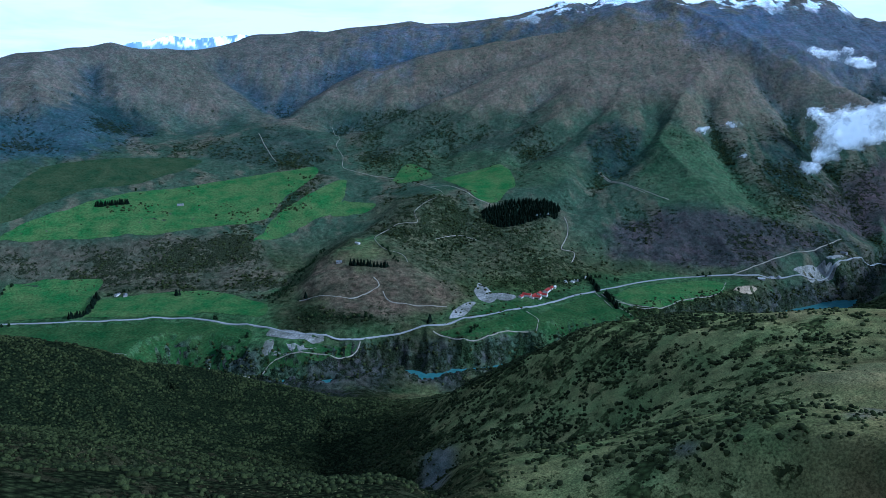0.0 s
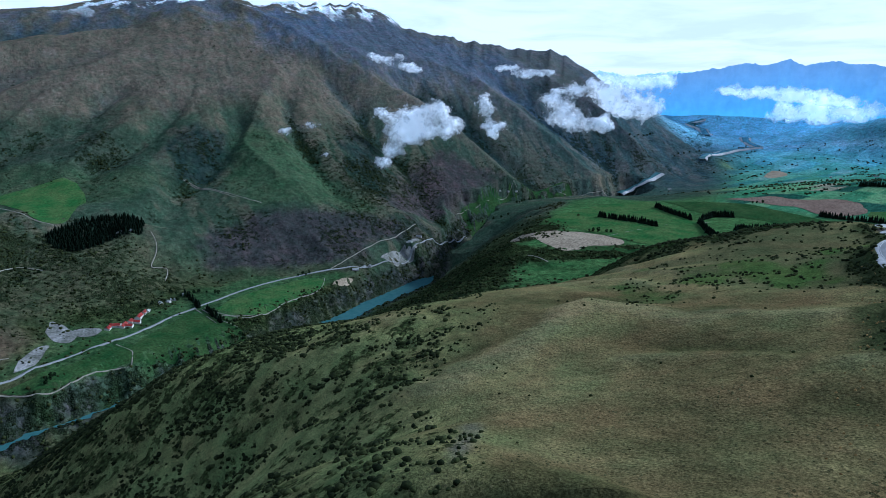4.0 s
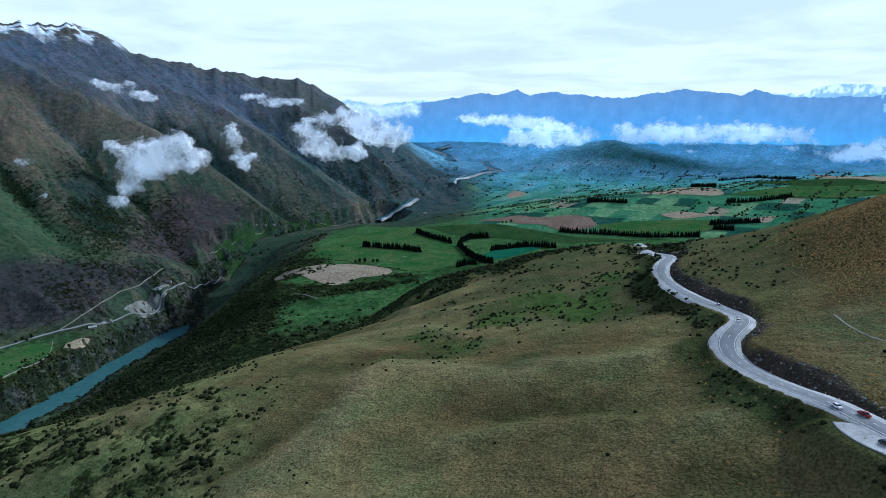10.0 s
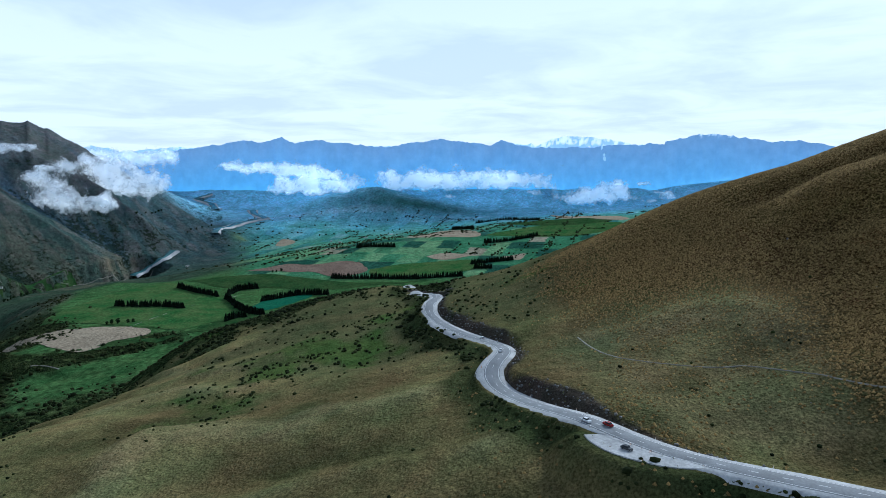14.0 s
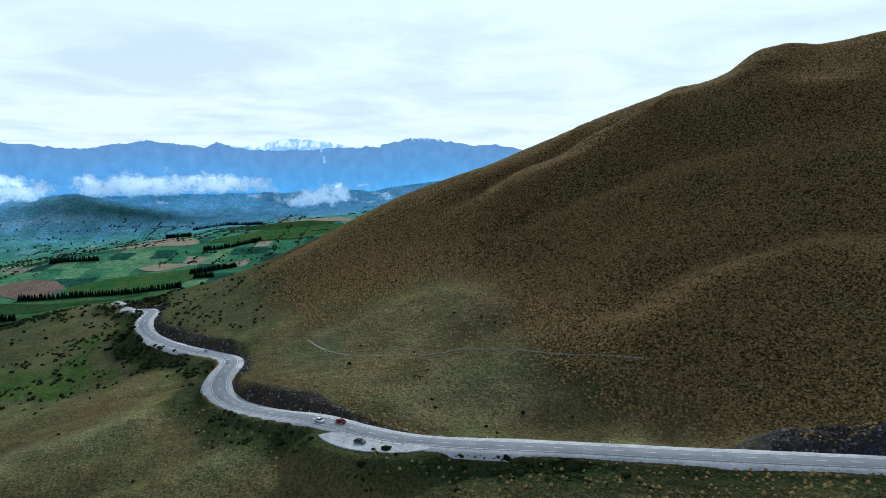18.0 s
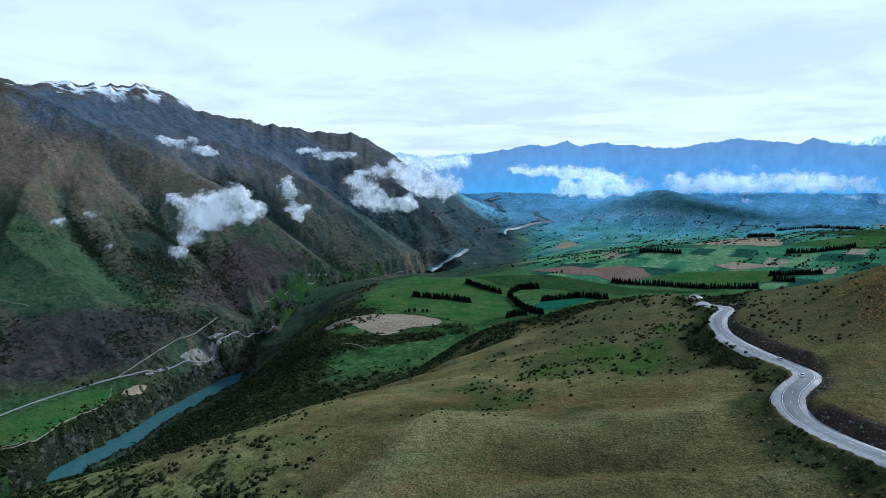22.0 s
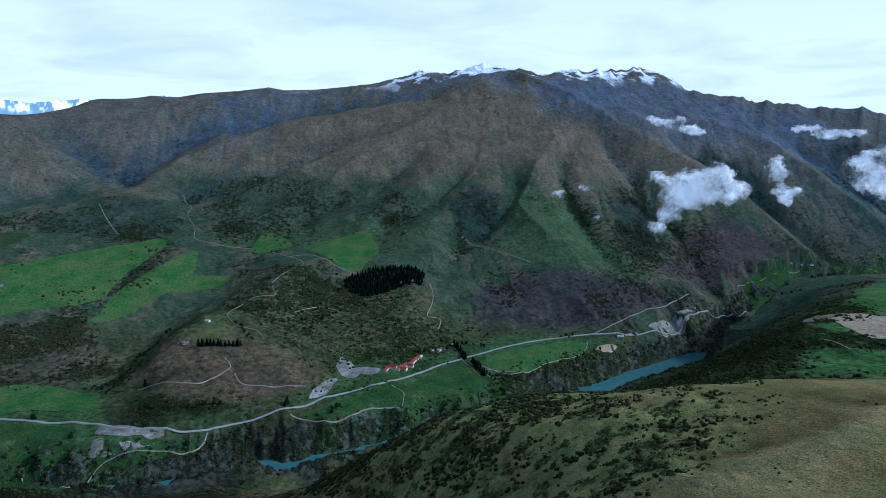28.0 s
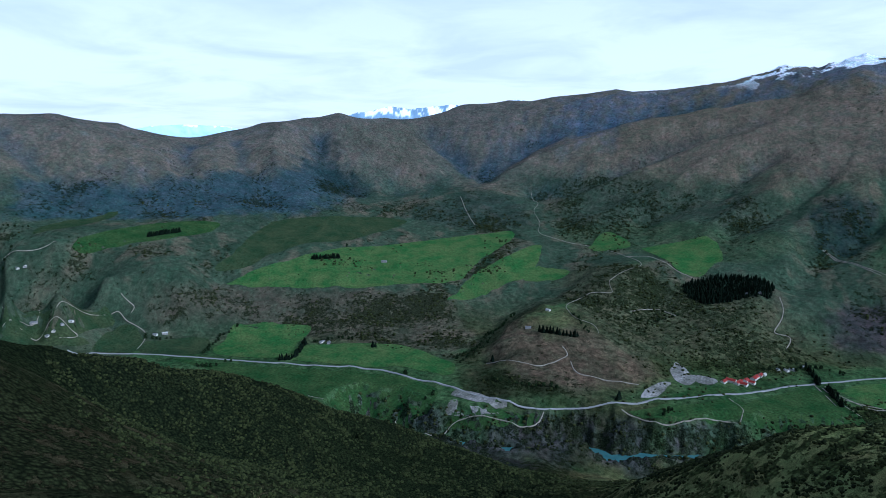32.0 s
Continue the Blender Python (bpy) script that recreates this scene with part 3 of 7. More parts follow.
def rained(x0, x1, y0, y1, step, rounds, rate, creep, rough, seed):
    """Lets water carve the land within a rectangle in plan: how much lower it leaves each place, and how far up the streams each place lies."""
    gx, gy = np.meshgrid(np.arange(x0, x1, step, dtype=float), np.arange(y0, y1, step, dtype=float), indexing="ij")
    first = ground(gx, gy)
    z = first + rough * cloudy(gx / (6 * step), gy / (6 * step), 3, seed)
    nx, ny = z.shape
    cells = np.arange(nx * ny).reshape(nx, ny)
    flow = None
    for _ in range(rounds):
        best, down = np.zeros_like(z), cells.copy()
        for i, j in ((-1, 0), (1, 0), (0, -1), (0, 1), (-1, -1), (-1, 1), (1, -1), (1, 1)):
            a = (slice(max(0, -i), nx - max(0, i)), slice(max(0, -j), ny - max(0, j)))
            b = (slice(max(0, i), nx - max(0, -i)), slice(max(0, j), ny - max(0, -j)))
            fall = (z[a] - z[b]) / math.hypot(i, j)
            more = fall > best[a]
            best[a] = np.where(more, fall, best[a])
            down[a] = np.where(more, cells[b], down[a])
        order = np.argsort(z, axis=None).tolist()
        to, area = down.ravel().tolist(), [1.0] * (nx * ny)
        for c in reversed(order):
            if to[c] != c:
                area[to[c]] += area[c]
        flow = np.array(area)
        bite = (rate * np.sqrt(flow)).tolist()
        h = z.ravel().tolist()
        for c in order:
            if to[c] != c and h[to[c]] < h[c]:
                h[c] = (h[c] + bite[c] * h[to[c]]) / (1 + bite[c])
        z = np.array(h).reshape(nx, ny)
        for _ in range(creep):
            z[1:-1, 1:-1] += 0.2 * (z[:-2, 1:-1] + z[2:, 1:-1] + z[1:-1, :-2] + z[1:-1, 2:] - 4 * z[1:-1, 1:-1])
    change = z - first
    change -= softened(change, int(170 / step))
    edge = np.minimum.reduce([gx - x0, x1 - gx, gy - y0, y1 - gy])
    change *= ramp(edge, step, 25 * step)
    streams = softened(np.log(flow.reshape(nx, ny)), 1)

    def lookup(field, x, y):
        fx, fy = np.clip((x - x0) / step, 0, nx - 1.001), np.clip((y - y0) / step, 0, ny - 1.001)
        i, j = fx.astype(int), fy.astype(int)
        a, b = fx - i, fy - j
        found = (field[i, j] * (1 - a) + field[i + 1, j] * a) * (1 - b) + (field[i, j + 1] * (1 - a) + field[i + 1, j + 1] * a) * b
        return np.where((x > x0) & (x < x1) & (y > y0) & (y < y1), found, 0)
    return lookup(change, X2, Y2), lookup(streams, X2, Y2)


# the plain and the terrace stay smooth, whatever their rise
PLAIN = ramp(A2, 44, 50) * (1 - ramp(A2, 100, 104)) * ramp(R2, 2300, 2500) * (1 - ramp(Z2, 120, 200) * (1 - ramp(A2, 54, 58)))
HILLS = np.maximum(np.exp(-((A2 - 70) / 9) ** 2 - ((R2 - 4400) / 130) ** 2), np.exp(-((A2 - 55.2) / 1.2) ** 2 - ((R2 - 3985) / 80) ** 2))
ROUGH = ramp(STEEP, 0.10, 0.45) * (1 - PLAIN * (1 - 0.9 * HILLS))
MOUNT = ramp(R2, 2150, 3100) * (1 - PLAIN)
# ribs that run out from the two summits, with gullies between them
warp = cloudy(X2 / 520, Y2 / 520, 3, 5)


def ribs(sx, sy, seed):
    turn, away = np.arctan2(X2 - sx, Y2 - sy), np.hypot(X2 - sx, Y2 - sy)
    broad_ribs = ridged(turn * 2.6 + 0.14 * warp, away / 1900 + 0.2 * warp, 2, seed)
    fine_ribs = ridged(turn * 8.0 + 0.25 * warp, away / 1100 + 0.35 * warp, 3, seed + 7)
    return (0.85 * broad_ribs + 0.32 * fine_ribs - 0.3) * ramp(away, 150, 900)


side = ramp(A2, -14, -4)
# the long mountain: spurs that fan out from the summit and slant down to the valley
drop = (4400 - R2) / 1000
aside = np.sqrt((A2 - to_polar(*SUMMIT)[0] - 4) ** 2 + 12)
fan = aside - 25 * drop + 2.2 * warp
FAN = (0.8 * ridged(fan / 6.5, aside / 26 + 0.15 * warp, 1, 11) + 0.36 * ridged(fan / 2.6 + 0.2 * warp, aside / 9 + 0.3 * warp, 3, 18) - 0.75) * (0.35 + 0.65 * ramp(aside, 3, 14))
RIBS = FAN * side + 0.6 * (ribs(*SHOULDER, 29) - 0.5) * (1 - side)
FOLDS = ridged(X2 / 150 + 0.4 * warp, Y2 / 150 - 0.4 * warp, 4, 23)
calm = ramp(Z2, 180, 420) * (1 - 0.8 * ramp(R2, 3850, 4350))
Z2 += ROUGH * MOUNT * (calm * (2 * RIBS + 5 * (FOLDS - 0.5)) + 3 * (ridged(X2 / 75, Y2 / 75, 3, 27) - 0.5) * ramp(R2, 3300, 4000))
# crests (up) and gullies (down) of the mountain and the west hills: height, width, line in plan
CRESTS = [
    (40, 120, [(929, 3657), (512, 3651), (157, 3624), (-191, 3628), (-465, 3523), (-689, 3389)]),
    (-55, 110, [(642, 3725), (166, 3848), (-257, 3767), (-542, 3681), (-742, 3525)]),
    (38, 80, [(541, 3445), (287, 3409), (38, 3323), (-171, 3212), (-365, 3109)]),
    (-42, 75, [(496, 3532), (208, 3478), (-16, 3422), (-228, 3304), (-483, 3245)]),
    (30, 70, [(388, 3323), (222, 3265), (87, 3138), (-65, 3077), (-209, 2997)]),
    (-34, 60, [(488, 3267), (289, 3112), (135, 3061), (10, 2991)]),
    (-48, 75, [(925, 2999), (874, 2905), (719, 2765), (579, 2642), (489, 2513)]),
    (38, 80, [(1171, 3212), (1002, 3008), (891, 2879), (875, 2742), (923, 2604)]),
    (-36, 60, [(1155, 3081), (1138, 2891), (1133, 2686), (1156, 2470)]),
    (45, 110, [(1084, 3790), (1382, 3418), (1584, 3165), (1776, 2964), (1902, 2823)]),
    (-30, 55, [(700, 3123), (521, 2970), (335, 2826)]),
    (24, 45, [(635, 3189), (430, 3020), (269, 2881)]),
    (42, 95, [(1566, 3338), (1719, 3098), (1873, 2870), (1987, 2707), (2016, 2513)]),
    (-46, 80, [(1420, 3184), (1507, 2930), (1570, 2672), (1520, 2450)]),
    (40, 90, [(1853, 3280), (2167, 3110), (2282, 2971), (2416, 2734), (2484, 2493)]),
    (-46, 80, [(1748, 3091), (1964, 2910), (2117, 2663), (2158, 2471)]),
    (40, 80, [(2529, 3199), (2763, 2959), (2908, 2732), (2929, 2528)]),
    (-42, 80, [(2404, 3037), (2569, 2784), (2684, 2550)]),
    (34, 90, [(-1657, 3555), (-1444, 3449), (-1261, 3389), (-1062, 3348)]),
    (-44, 80, [(-1694, 3350), (-1579, 3180), (-1370, 3058)]),
    (-44, 80, [(-1174, 3699), (-928, 3517), (-780, 3409)]),
    (-34, 90, [(-2188, 2968), (-2050, 2731), (-1865, 2679), (-1662, 2721)]),
    (30, 90, [(-2671, 2619), (-2397, 2596), (-2135, 2644), (-1970, 2661)]),
    (-30, 80, [(-2720, 2389), (-2518, 2338), (-2341, 2333)]),
    (28, 80, [(-1887, 3337), (-1829, 3116), (-1683, 2965), (-1546, 2931)]),
    (-26, 60, [(-2016, 3103), (-1846, 2932), (-1663, 2824)]),
]

for tall, wide, points in CRESTS:
    apart, _ = line_distance(X2 + 22 * warp, Y2 + 22 * grain(X2 / 140, Y2 / 140, 9), dense(points, 20), 3.2 * wide)
    keen = np.exp(-apart / (0.8 * wide)) - np.exp(-4.0) if tall > 0 else np.exp(-(apart / wide) ** 1.6) - 0.002
    Z2 += 1.0 * tall * np.clip(keen, 0, 1) * (1 - 0.7 * ramp(R2, 4000, 4350))
# running water: gullies and spurs of the mountain
CARVED, STREAMS = rained(-3150, 3750, 1900, 4650, 12, 9, 0.035, 0, 9.0, 401)
Z2 += 0.08 * np.clip(CARVED, -30, 18) * MOUNT * ramp(STEEP, 0.12, 0.35) * (1 - PLAIN)
# the far crest raised or lowered until its peaks and notches fit the camera's view
far_side = RR > 3850
rise = np.interp(AZ, [p[0] for p in SKYLINE], [p[1] / 1000 for p in SKYLINE]) + 0.0030 * (ridged(AZ * 0.8, AZ * 0, 4, 37) - 0.6) * ramp(AZ, 2, 8)
want = rise - ((Z2[:, far_side] - TOP) / RR[far_side]).max(1)
want *= ramp(AZ, -16, -12) * (1 - ramp(AZ, 49, 52))
Z2 += R2 * want[:, None] * ramp(R2, 3700, 4250)
NEARBY = 1 - ramp(R2, 1500, 2300)
SWELL = cloudy(X2 / 75, Y2 / 75, 4, 41)
RILLS = ridged(X2 / 120 + 0.5 * SWELL, Y2 / 120, 3, 47)
across, along = X2 * 0.85 + Y2 * 0.52, Y2 * 0.85 - X2 * 0.52
SPURS = ridged(across / 105 + 0.45 * cloudy(X2 / 210, Y2 / 210, 3, 43), along / 420 + 0.2 * SWELL, 3, 45) - 0.35
FURROW = ridged(across / 46 + 0.55 * cloudy(X2 / 90, Y2 / 90, 2, 53), along / 120 + 0.3 * SWELL, 3, 51) - 0.35
Z2 += NEARBY * ramp(R2, 150, 320) * ((0.35 + 0.65 * ramp(STEEP, 0.2, 0.6)) * (2.4 * SWELL + 3.5 * (RILLS - 0.4) * ramp(R2, 230, 600)) + (4.5 * SPURS + 1.6 * FURROW) * ramp(R2, 190, 380) * (1 - ramp(A2, 78, 88))
       + (5.0 * (ridged(np.radians(A2) * 6.0 + R2 / 210 + 0.25 * SWELL, R2 / 420 + 0.2 * SWELL, 3, 49) - 1.25) + 1.6 * (ridged(X2 / 34 + 0.5 * SWELL, Y2 / 60, 2, 55) - 0.6)) * ramp(A2, 80, 90) * ramp(R2, 260, 400))
Z2 += ROUGH * (1 - MOUNT) * ramp(R2, 1300, 2000) * 9 * (ridged(X2 / 140, Y2 / 140, 4, 61) - 0.35)
Z2 += (1 - ROUGH) * ramp(R2, 1300, 2000) * (1 - ramp(R2, 3000, 4000)) * 1.6 * cloudy(X2 / 160, Y2 / 160, 3, 71)
# the near slopes, carved and then rounded by creep
ROUNDED, RUNNELS = rained(-760, 900, -380, 1260, 6, 8, 0.030, 3, 1.5, 402)
Z2 += 1.3 * np.clip(ROUNDED, -12, 8) * NEARBY * ramp(R2, 170, 280)
# folds and hollows of the near slope and the tussock hill: height, width, line in plan
FOLD_LINES = [
    (2.2, 14, [(215, 565), (230, 525), (248, 495), (281, 488), (292, 488)]),
    (2.2, 14, [(254, 523), (280, 531), (294, 503)]),
    (2.8, 16, [(231, 363), (256, 368), (277, 365), (313, 377), (344, 385), (382, 397)]),
    (1.7, 12, [(228, 389), (251, 392), (263, 377)]),
    (2.2, 18, [(382, 397), (386, 356), (377, 312), (398, 306), (404, 275), (407, 246)]),
    (1.9, 14, [(310, 301), (321, 278), (329, 254), (336, 232), (334, 197)]),
    (2.2, 14, [(457, 497), (480, 480), (486, 451), (474, 404), (519, 397), (546, 362)]),
    (2.2, 16, [(601, 569), (532, 461), (553, 418), (581, 380)]),
    (-1.7, 12, [(399, 453), (394, 417), (424, 402)]),
    (-1.7, 14, [(334, 319), (341, 290), (342, 247), (347, 216)]),
    (-2.2, 14, [(261, 405), (292, 398), (320, 402)]),
    (8, 22, [(570, -171), (547, -126), (555, -89), (562, -62), (562, -38), (550, -5), (572, 30)]),
    (7, 20, [(487, -165), (504, -142), (516, -110), (530, -70), (537, -22), (540, 13)]),
    (6, 22, [(425, -136), (448, -109), (474, -71), (494, -19), (501, 23)]),
    (7, 20, [(350, -90), (378, -78), (383, -55), (374, -25), (365, 0)]),
    (-6, 14, [(594, -62), (588, -33), (600, -2), (614, 31), (608, 59)]),
    (-6, 14, [(496, -100), (518, -54), (518, -16), (533, 38)]),
    (4, 18, [(431, 71), (478, 91), (476, 124), (458, 150)]),
    (-6, 16, [(393, -105), (413, -72), (415, -27), (394, 11)]),
    (4, 16, [(612, -28), (590, -24), (572, -18)]),
    (4.5, 16, [(588, -98), (566, -84), (545, -76)]),
    (5, 17, [(566, -152), (545, -140), (520, -134)]),
]
FOLDED = np.zeros_like(Z2)
for tall, wide, points in FOLD_LINES:
    apart, _ = line_distance(X2 + 5 * SWELL, Y2 + 5 * grain(X2 / 30, Y2 / 30, 9), dense(points, 5), 4 * wide)
    FOLDED += 1.15 * tall * np.exp(-(apart / wide) ** 1.7)
Z2 += FOLDED
# the gorge
BED = dense(RIVER, 12)
BED_Z = np.interp(np.arange(len(BED)), [0, 0.62 * len(BED), len(BED)], [0, 0, 43])
GAP, AT_BED = line_distance(X2, Y2, BED, 420)
wobble = 16 * cloudy(X2 / 60, Y2 / 60, 4, 81)
hither = (R2 < np.hypot(BED[AT_BED, 0] - CX, BED[AT_BED, 1] - CY)) & (A2 > 10)
apart = GAP + wobble * ramp(GAP, 20, 45)
cliffs = np.interp(apart, [0, 26, 34, 60, 92, 130, 250, 400], [-6, -5, 5, 44, 66, 110, 260, 3000])
shelf = np.interp(apart, [0, 26, 40, 80, 130, 220, 400], [-6, -5, 3, 18, 48, 140, 3000])
beyond = AT_BED > 0.585 * len(BED)
steep = np.interp(apart, [0, 11, 17, 50, 80, 120, 150], [-6, -5, 24, 70, 115, 175, 3000])
bank = np.where(beyond, steep, np.where(hither, shelf, cliffs)) + BED_Z[AT_BED]
crag = 9 * (ridged(X2 / 26, Y2 / 26, 3, 91) - 0.3) * ramp(GAP, 26, 40) * (1 - ramp(GAP, 70, 110)) * np.where(hither, 0.4, 1.0)
Z2 = np.where(GAP < 400, np.minimum(Z2, bank + crag * (bank < Z2 + 10)), Z2)
# the sheet's two ends meet behind the lookout
join = np.linspace(0, 1, 14)[:, None]
Z2[-14:] = Z2[-14:] * (1 - join) + Z2[0] * join


# the bench of the hill road, cut into the slope
NEAR_ROAD = [(749, 373, 558), (710, 333, 567), (617, 310, 578), (604, 308, 575), (584, 293, 573), (539, 268, 579), (518, 248, 580), (496, 228, 583), (461, 212, 590), (433, 208, 593), (423, 213, 592), (416, 217, 590), (413, 214, 586), (403, 202, 585), (374, 184, 591), (354, 169, 596), (340, 155, 600), (322, 134, 599), (314, 122, 600), (304, 103, 602), (294, 75, 604), (284, 53, 606), (271, 18, 608), (258, -23, 610), (249, -40, 612)]
LAYBY = [(324, 154), (326, 148), (324, 143), (318, 134), (310, 118), (305, 107), (303, 123), (306, 134), (311, 144), (318, 151)]
BAY = [(789, 398), (799, 392), (777, 373), (760, 346), (723, 334), (685, 336), (728, 361), (764, 383)]
HILL_ROAD = dense(NEAR_ROAD, 2.5)
for _ in range(60):
    HILL_ROAD[1:-1] = 0.25 * HILL_ROAD[:-2] + 0.5 * HILL_ROAD[1:-1] + 0.25 * HILL_ROAD[2:]
OFF_ROAD, AT_ROAD = line_distance(X2, Y2, HILL_ROAD, 45)
bench = 1 - ramp(OFF_ROAD, 6.5, 13)
for patch_line in (LAYBY, BAY):
    ring = dense([*patch_line, patch_line[0]], 2.0)
    rim, _ = line_distance(X2, Y2, ring, 30)
    bench = np.maximum(bench, np.where(inside(X2, Y2, ring), 1.0, 1 - ramp(rim, 3, 16)) * (OFF_ROAD < 44))
Z2 = Z2 * (1 - bench) + (HILL_ROAD[AT_ROAD, 2] - 0.4) * bench


# the cut bank: a low step above the road, higher and of bare rock toward its near end
heading = np.gradient(HILL_ROAD[:, :2], axis=0)[AT_ROAD]
uphill = (heading[..., 0] * (Y2 - HILL_ROAD[AT_ROAD, 1]) - heading[..., 1] * (X2 - HILL_ROAD[AT_ROAD, 0]) > 0) & (OFF_ROAD < 44)
bank_rise = ramp(A2, 102, 108)
Z2 += uphill * ((2.2 + 7.5 * bank_rise) * ramp(OFF_ROAD, 7.5, 11 + 9 * bank_rise) * (1 - ramp(OFF_ROAD, 18 + 6 * bank_rise, 44)) + bank_rise * 1.6 * (ridged(X2 / 7, Y2 / 7, 3, 93) - 0.3) * ramp(OFF_ROAD, 8, 12) * (1 - ramp(OFF_ROAD, 24, 32)))


# outlines in plan of ground tinted apart: own covers, blue distance haze, darkened gullies
ZONES = [
    ("cliff", [(529, 2199), (600, 2368), (737, 2456), (933, 2398), (1142, 2356), (1309, 2310), (1577, 2408), (1556, 2375), (1316, 2236), (942, 2114), (691, 2185)]),
    ("rib_green", [(887, 2941), (978, 2909), (1105, 2838), (1178, 2644), (1221, 2469), (1299, 2380), (938, 2410), (753, 2509), (771, 2716)]),
    ("foot_green", [(-331, 2985), (2, 2999), (298, 2857), (479, 2787), (573, 2725), (396, 2548), (141, 2574), (-173, 2745), (-331, 2828)]),
    ("creek_scrub", [(-400, 1760), (-300, 1740), (-180, 1740), (-60, 1760), (-40, 1700), (-150, 1660), (-300, 1670), (-400, 1700)]),
    ("creek_scrub", [(-520, 1840), (-470, 1975), (-425, 2130), (-380, 2240), (-330, 2240), (-400, 2060), (-430, 1930), (-450, 1800)]),
    ("stone_scar", [(1150, 3480), (1200, 3560), (1235, 3480), (1190, 3390)]),
    ("stone_scar", [(-1290, 2890), (-1230, 2930), (-1150, 2900), (-1210, 2870)]),
    ("mound_brown", [(-408, 1845), (-411, 1996), (-328, 2008), (-279, 2084), (-124, 1975), (35, 1920), (79, 1871), (-87, 1705), (-244, 1701)]),
    ("mound_green", [(-351, 1995), (-316, 2042), (-286, 2127), (-144, 2018), (-138, 1950), (-301, 1951)]),
    ("scarp", [(-1569, 1770), (-1500, 1882), (-1408, 2066), (-1099, 2154), (-654, 2272), (-598, 2147), (-476, 2043), (-518, 1866), (-919, 1953), (-1285, 1942)]),
    ("dark_cone", [(-1079, 2829), (-953, 3009), (-806, 3168), (-616, 3175), (-447, 2957), (-553, 2869), (-888, 2807)]),
    ("purple", [(1310, 2447), (1502, 2651), (1771, 2760), (1965, 2549), (2017, 2492), (1727, 2466), (1380, 2347)]),
    ("east_tan", [(2416, 2459), (2721, 2546), (2741, 2458), (2517, 2419)]),
    ("west_dark", [(-2531, 2191), (-2312, 2395), (-2050, 2533), (-1914, 2844), (-1707, 2900), (-1617, 3192), (-1344, 3131), (-1382, 2719), (-1631, 2533), (-1947, 2295), (-2305, 1981)]),
    ("grove_scrub", [(-289, 2320), (-226, 2571), (3, 2515), (147, 2410), (406, 2381), (478, 2210), (409, 2044), (203, 1986), (75, 1943), (-1, 1874), (-178, 2033)]),
    ("left_bank", [(-454, 1543), (-336, 1525), (-157, 1595), (63, 1595), (129, 665), (113, 651), (-22, 1552), (-278, 1222)]),
    ("scree", [(-24, 626), (2, 626), (12, 584), (-2, 352), (-12, 358)]),
    ("scree", [(101, 280), (110, 270), (109, 255), (100, 263)]),
    ("scree", [(151, 240), (210, 302), (198, 276), (149, 229)]),
    ("back_haze_blue", [(-453, 4059), (-226, 4125), (34, 4139), (305, 4048), (586, 3988), (835, 4023), (1048, 4111), (1133, 3719), (1249, 3598), (1494, 3820), (1753, 3767), (1575, 3355), (1353, 3458), (1155, 3595), (929, 3642), (698, 3796), (368, 3855), (131, 3919), (-146, 3814), (-290, 3538), (-393, 3352)]),
    ("back_haze_blue", [(1217, 3595), (1802, 3717), (2039, 3610), (2227, 3424), (2853, 3202), (3066, 3017), (2858, 3020), (2290, 2984), (1943, 3087), (1608, 3125), (1312, 3357), (1074, 3535)]),
    ("west_haze_blue", [(-2413, 2285), (-2332, 2441), (-2148, 2558), (-2003, 2749), (-1736, 2882), (-1668, 3084), (-1499, 3240), (-1358, 3196), (-1317, 2840), (-1555, 2572), (-1765, 2409), (-2059, 2445), (-2194, 2171)]),
    ("brown_face", [(25, 3599), (347, 3623), (691, 3761), (919, 3607), (1185, 3506), (1452, 3253), (1443, 3103), (1029, 3056), (685, 3119), (422, 3262), (185, 3205), (-160, 3384)]),
    ("dark_foot", [(-393, 3352), (-202, 3405), (-30, 3246), (219, 3115), (472, 3002), (503, 2803), (257, 2852), (2, 3003), (-257, 2958), (-356, 2970)]),
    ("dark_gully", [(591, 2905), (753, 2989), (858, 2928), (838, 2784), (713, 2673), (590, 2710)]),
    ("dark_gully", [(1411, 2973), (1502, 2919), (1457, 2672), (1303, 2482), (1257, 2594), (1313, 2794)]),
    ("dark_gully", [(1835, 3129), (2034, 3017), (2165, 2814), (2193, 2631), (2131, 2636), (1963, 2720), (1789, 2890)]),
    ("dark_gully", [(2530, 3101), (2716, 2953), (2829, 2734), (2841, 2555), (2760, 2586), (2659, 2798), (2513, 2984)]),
    ("fawn_slope", [(2068, 2965), (2266, 2856), (2380, 2572), (2442, 2450), (2160, 2549), (2098, 2724)]),
    ("fawn_slope", [(2570, 3355), (2893, 3247), (2937, 3152), (2943, 2893), (2764, 2919), (2549, 3126)]),
    ("fawn_slope", [(-1719, 3400), (-1571, 3516), (-1204, 3794), (-1043, 3701), (-1134, 3383), (-1407, 3360)]),
    ("dark_gully", [(-1721, 3336), (-1612, 3386), (-1502, 3213), (-1277, 3116), (-1374, 2937), (-1566, 3029)]),
]

# ---- the sheet of land ----
def tint(base, colour, amount):
    a = np.clip(amount, 0, 1)[..., None]
    return base * (1 - a) + np.array(colour, np.float32) * a


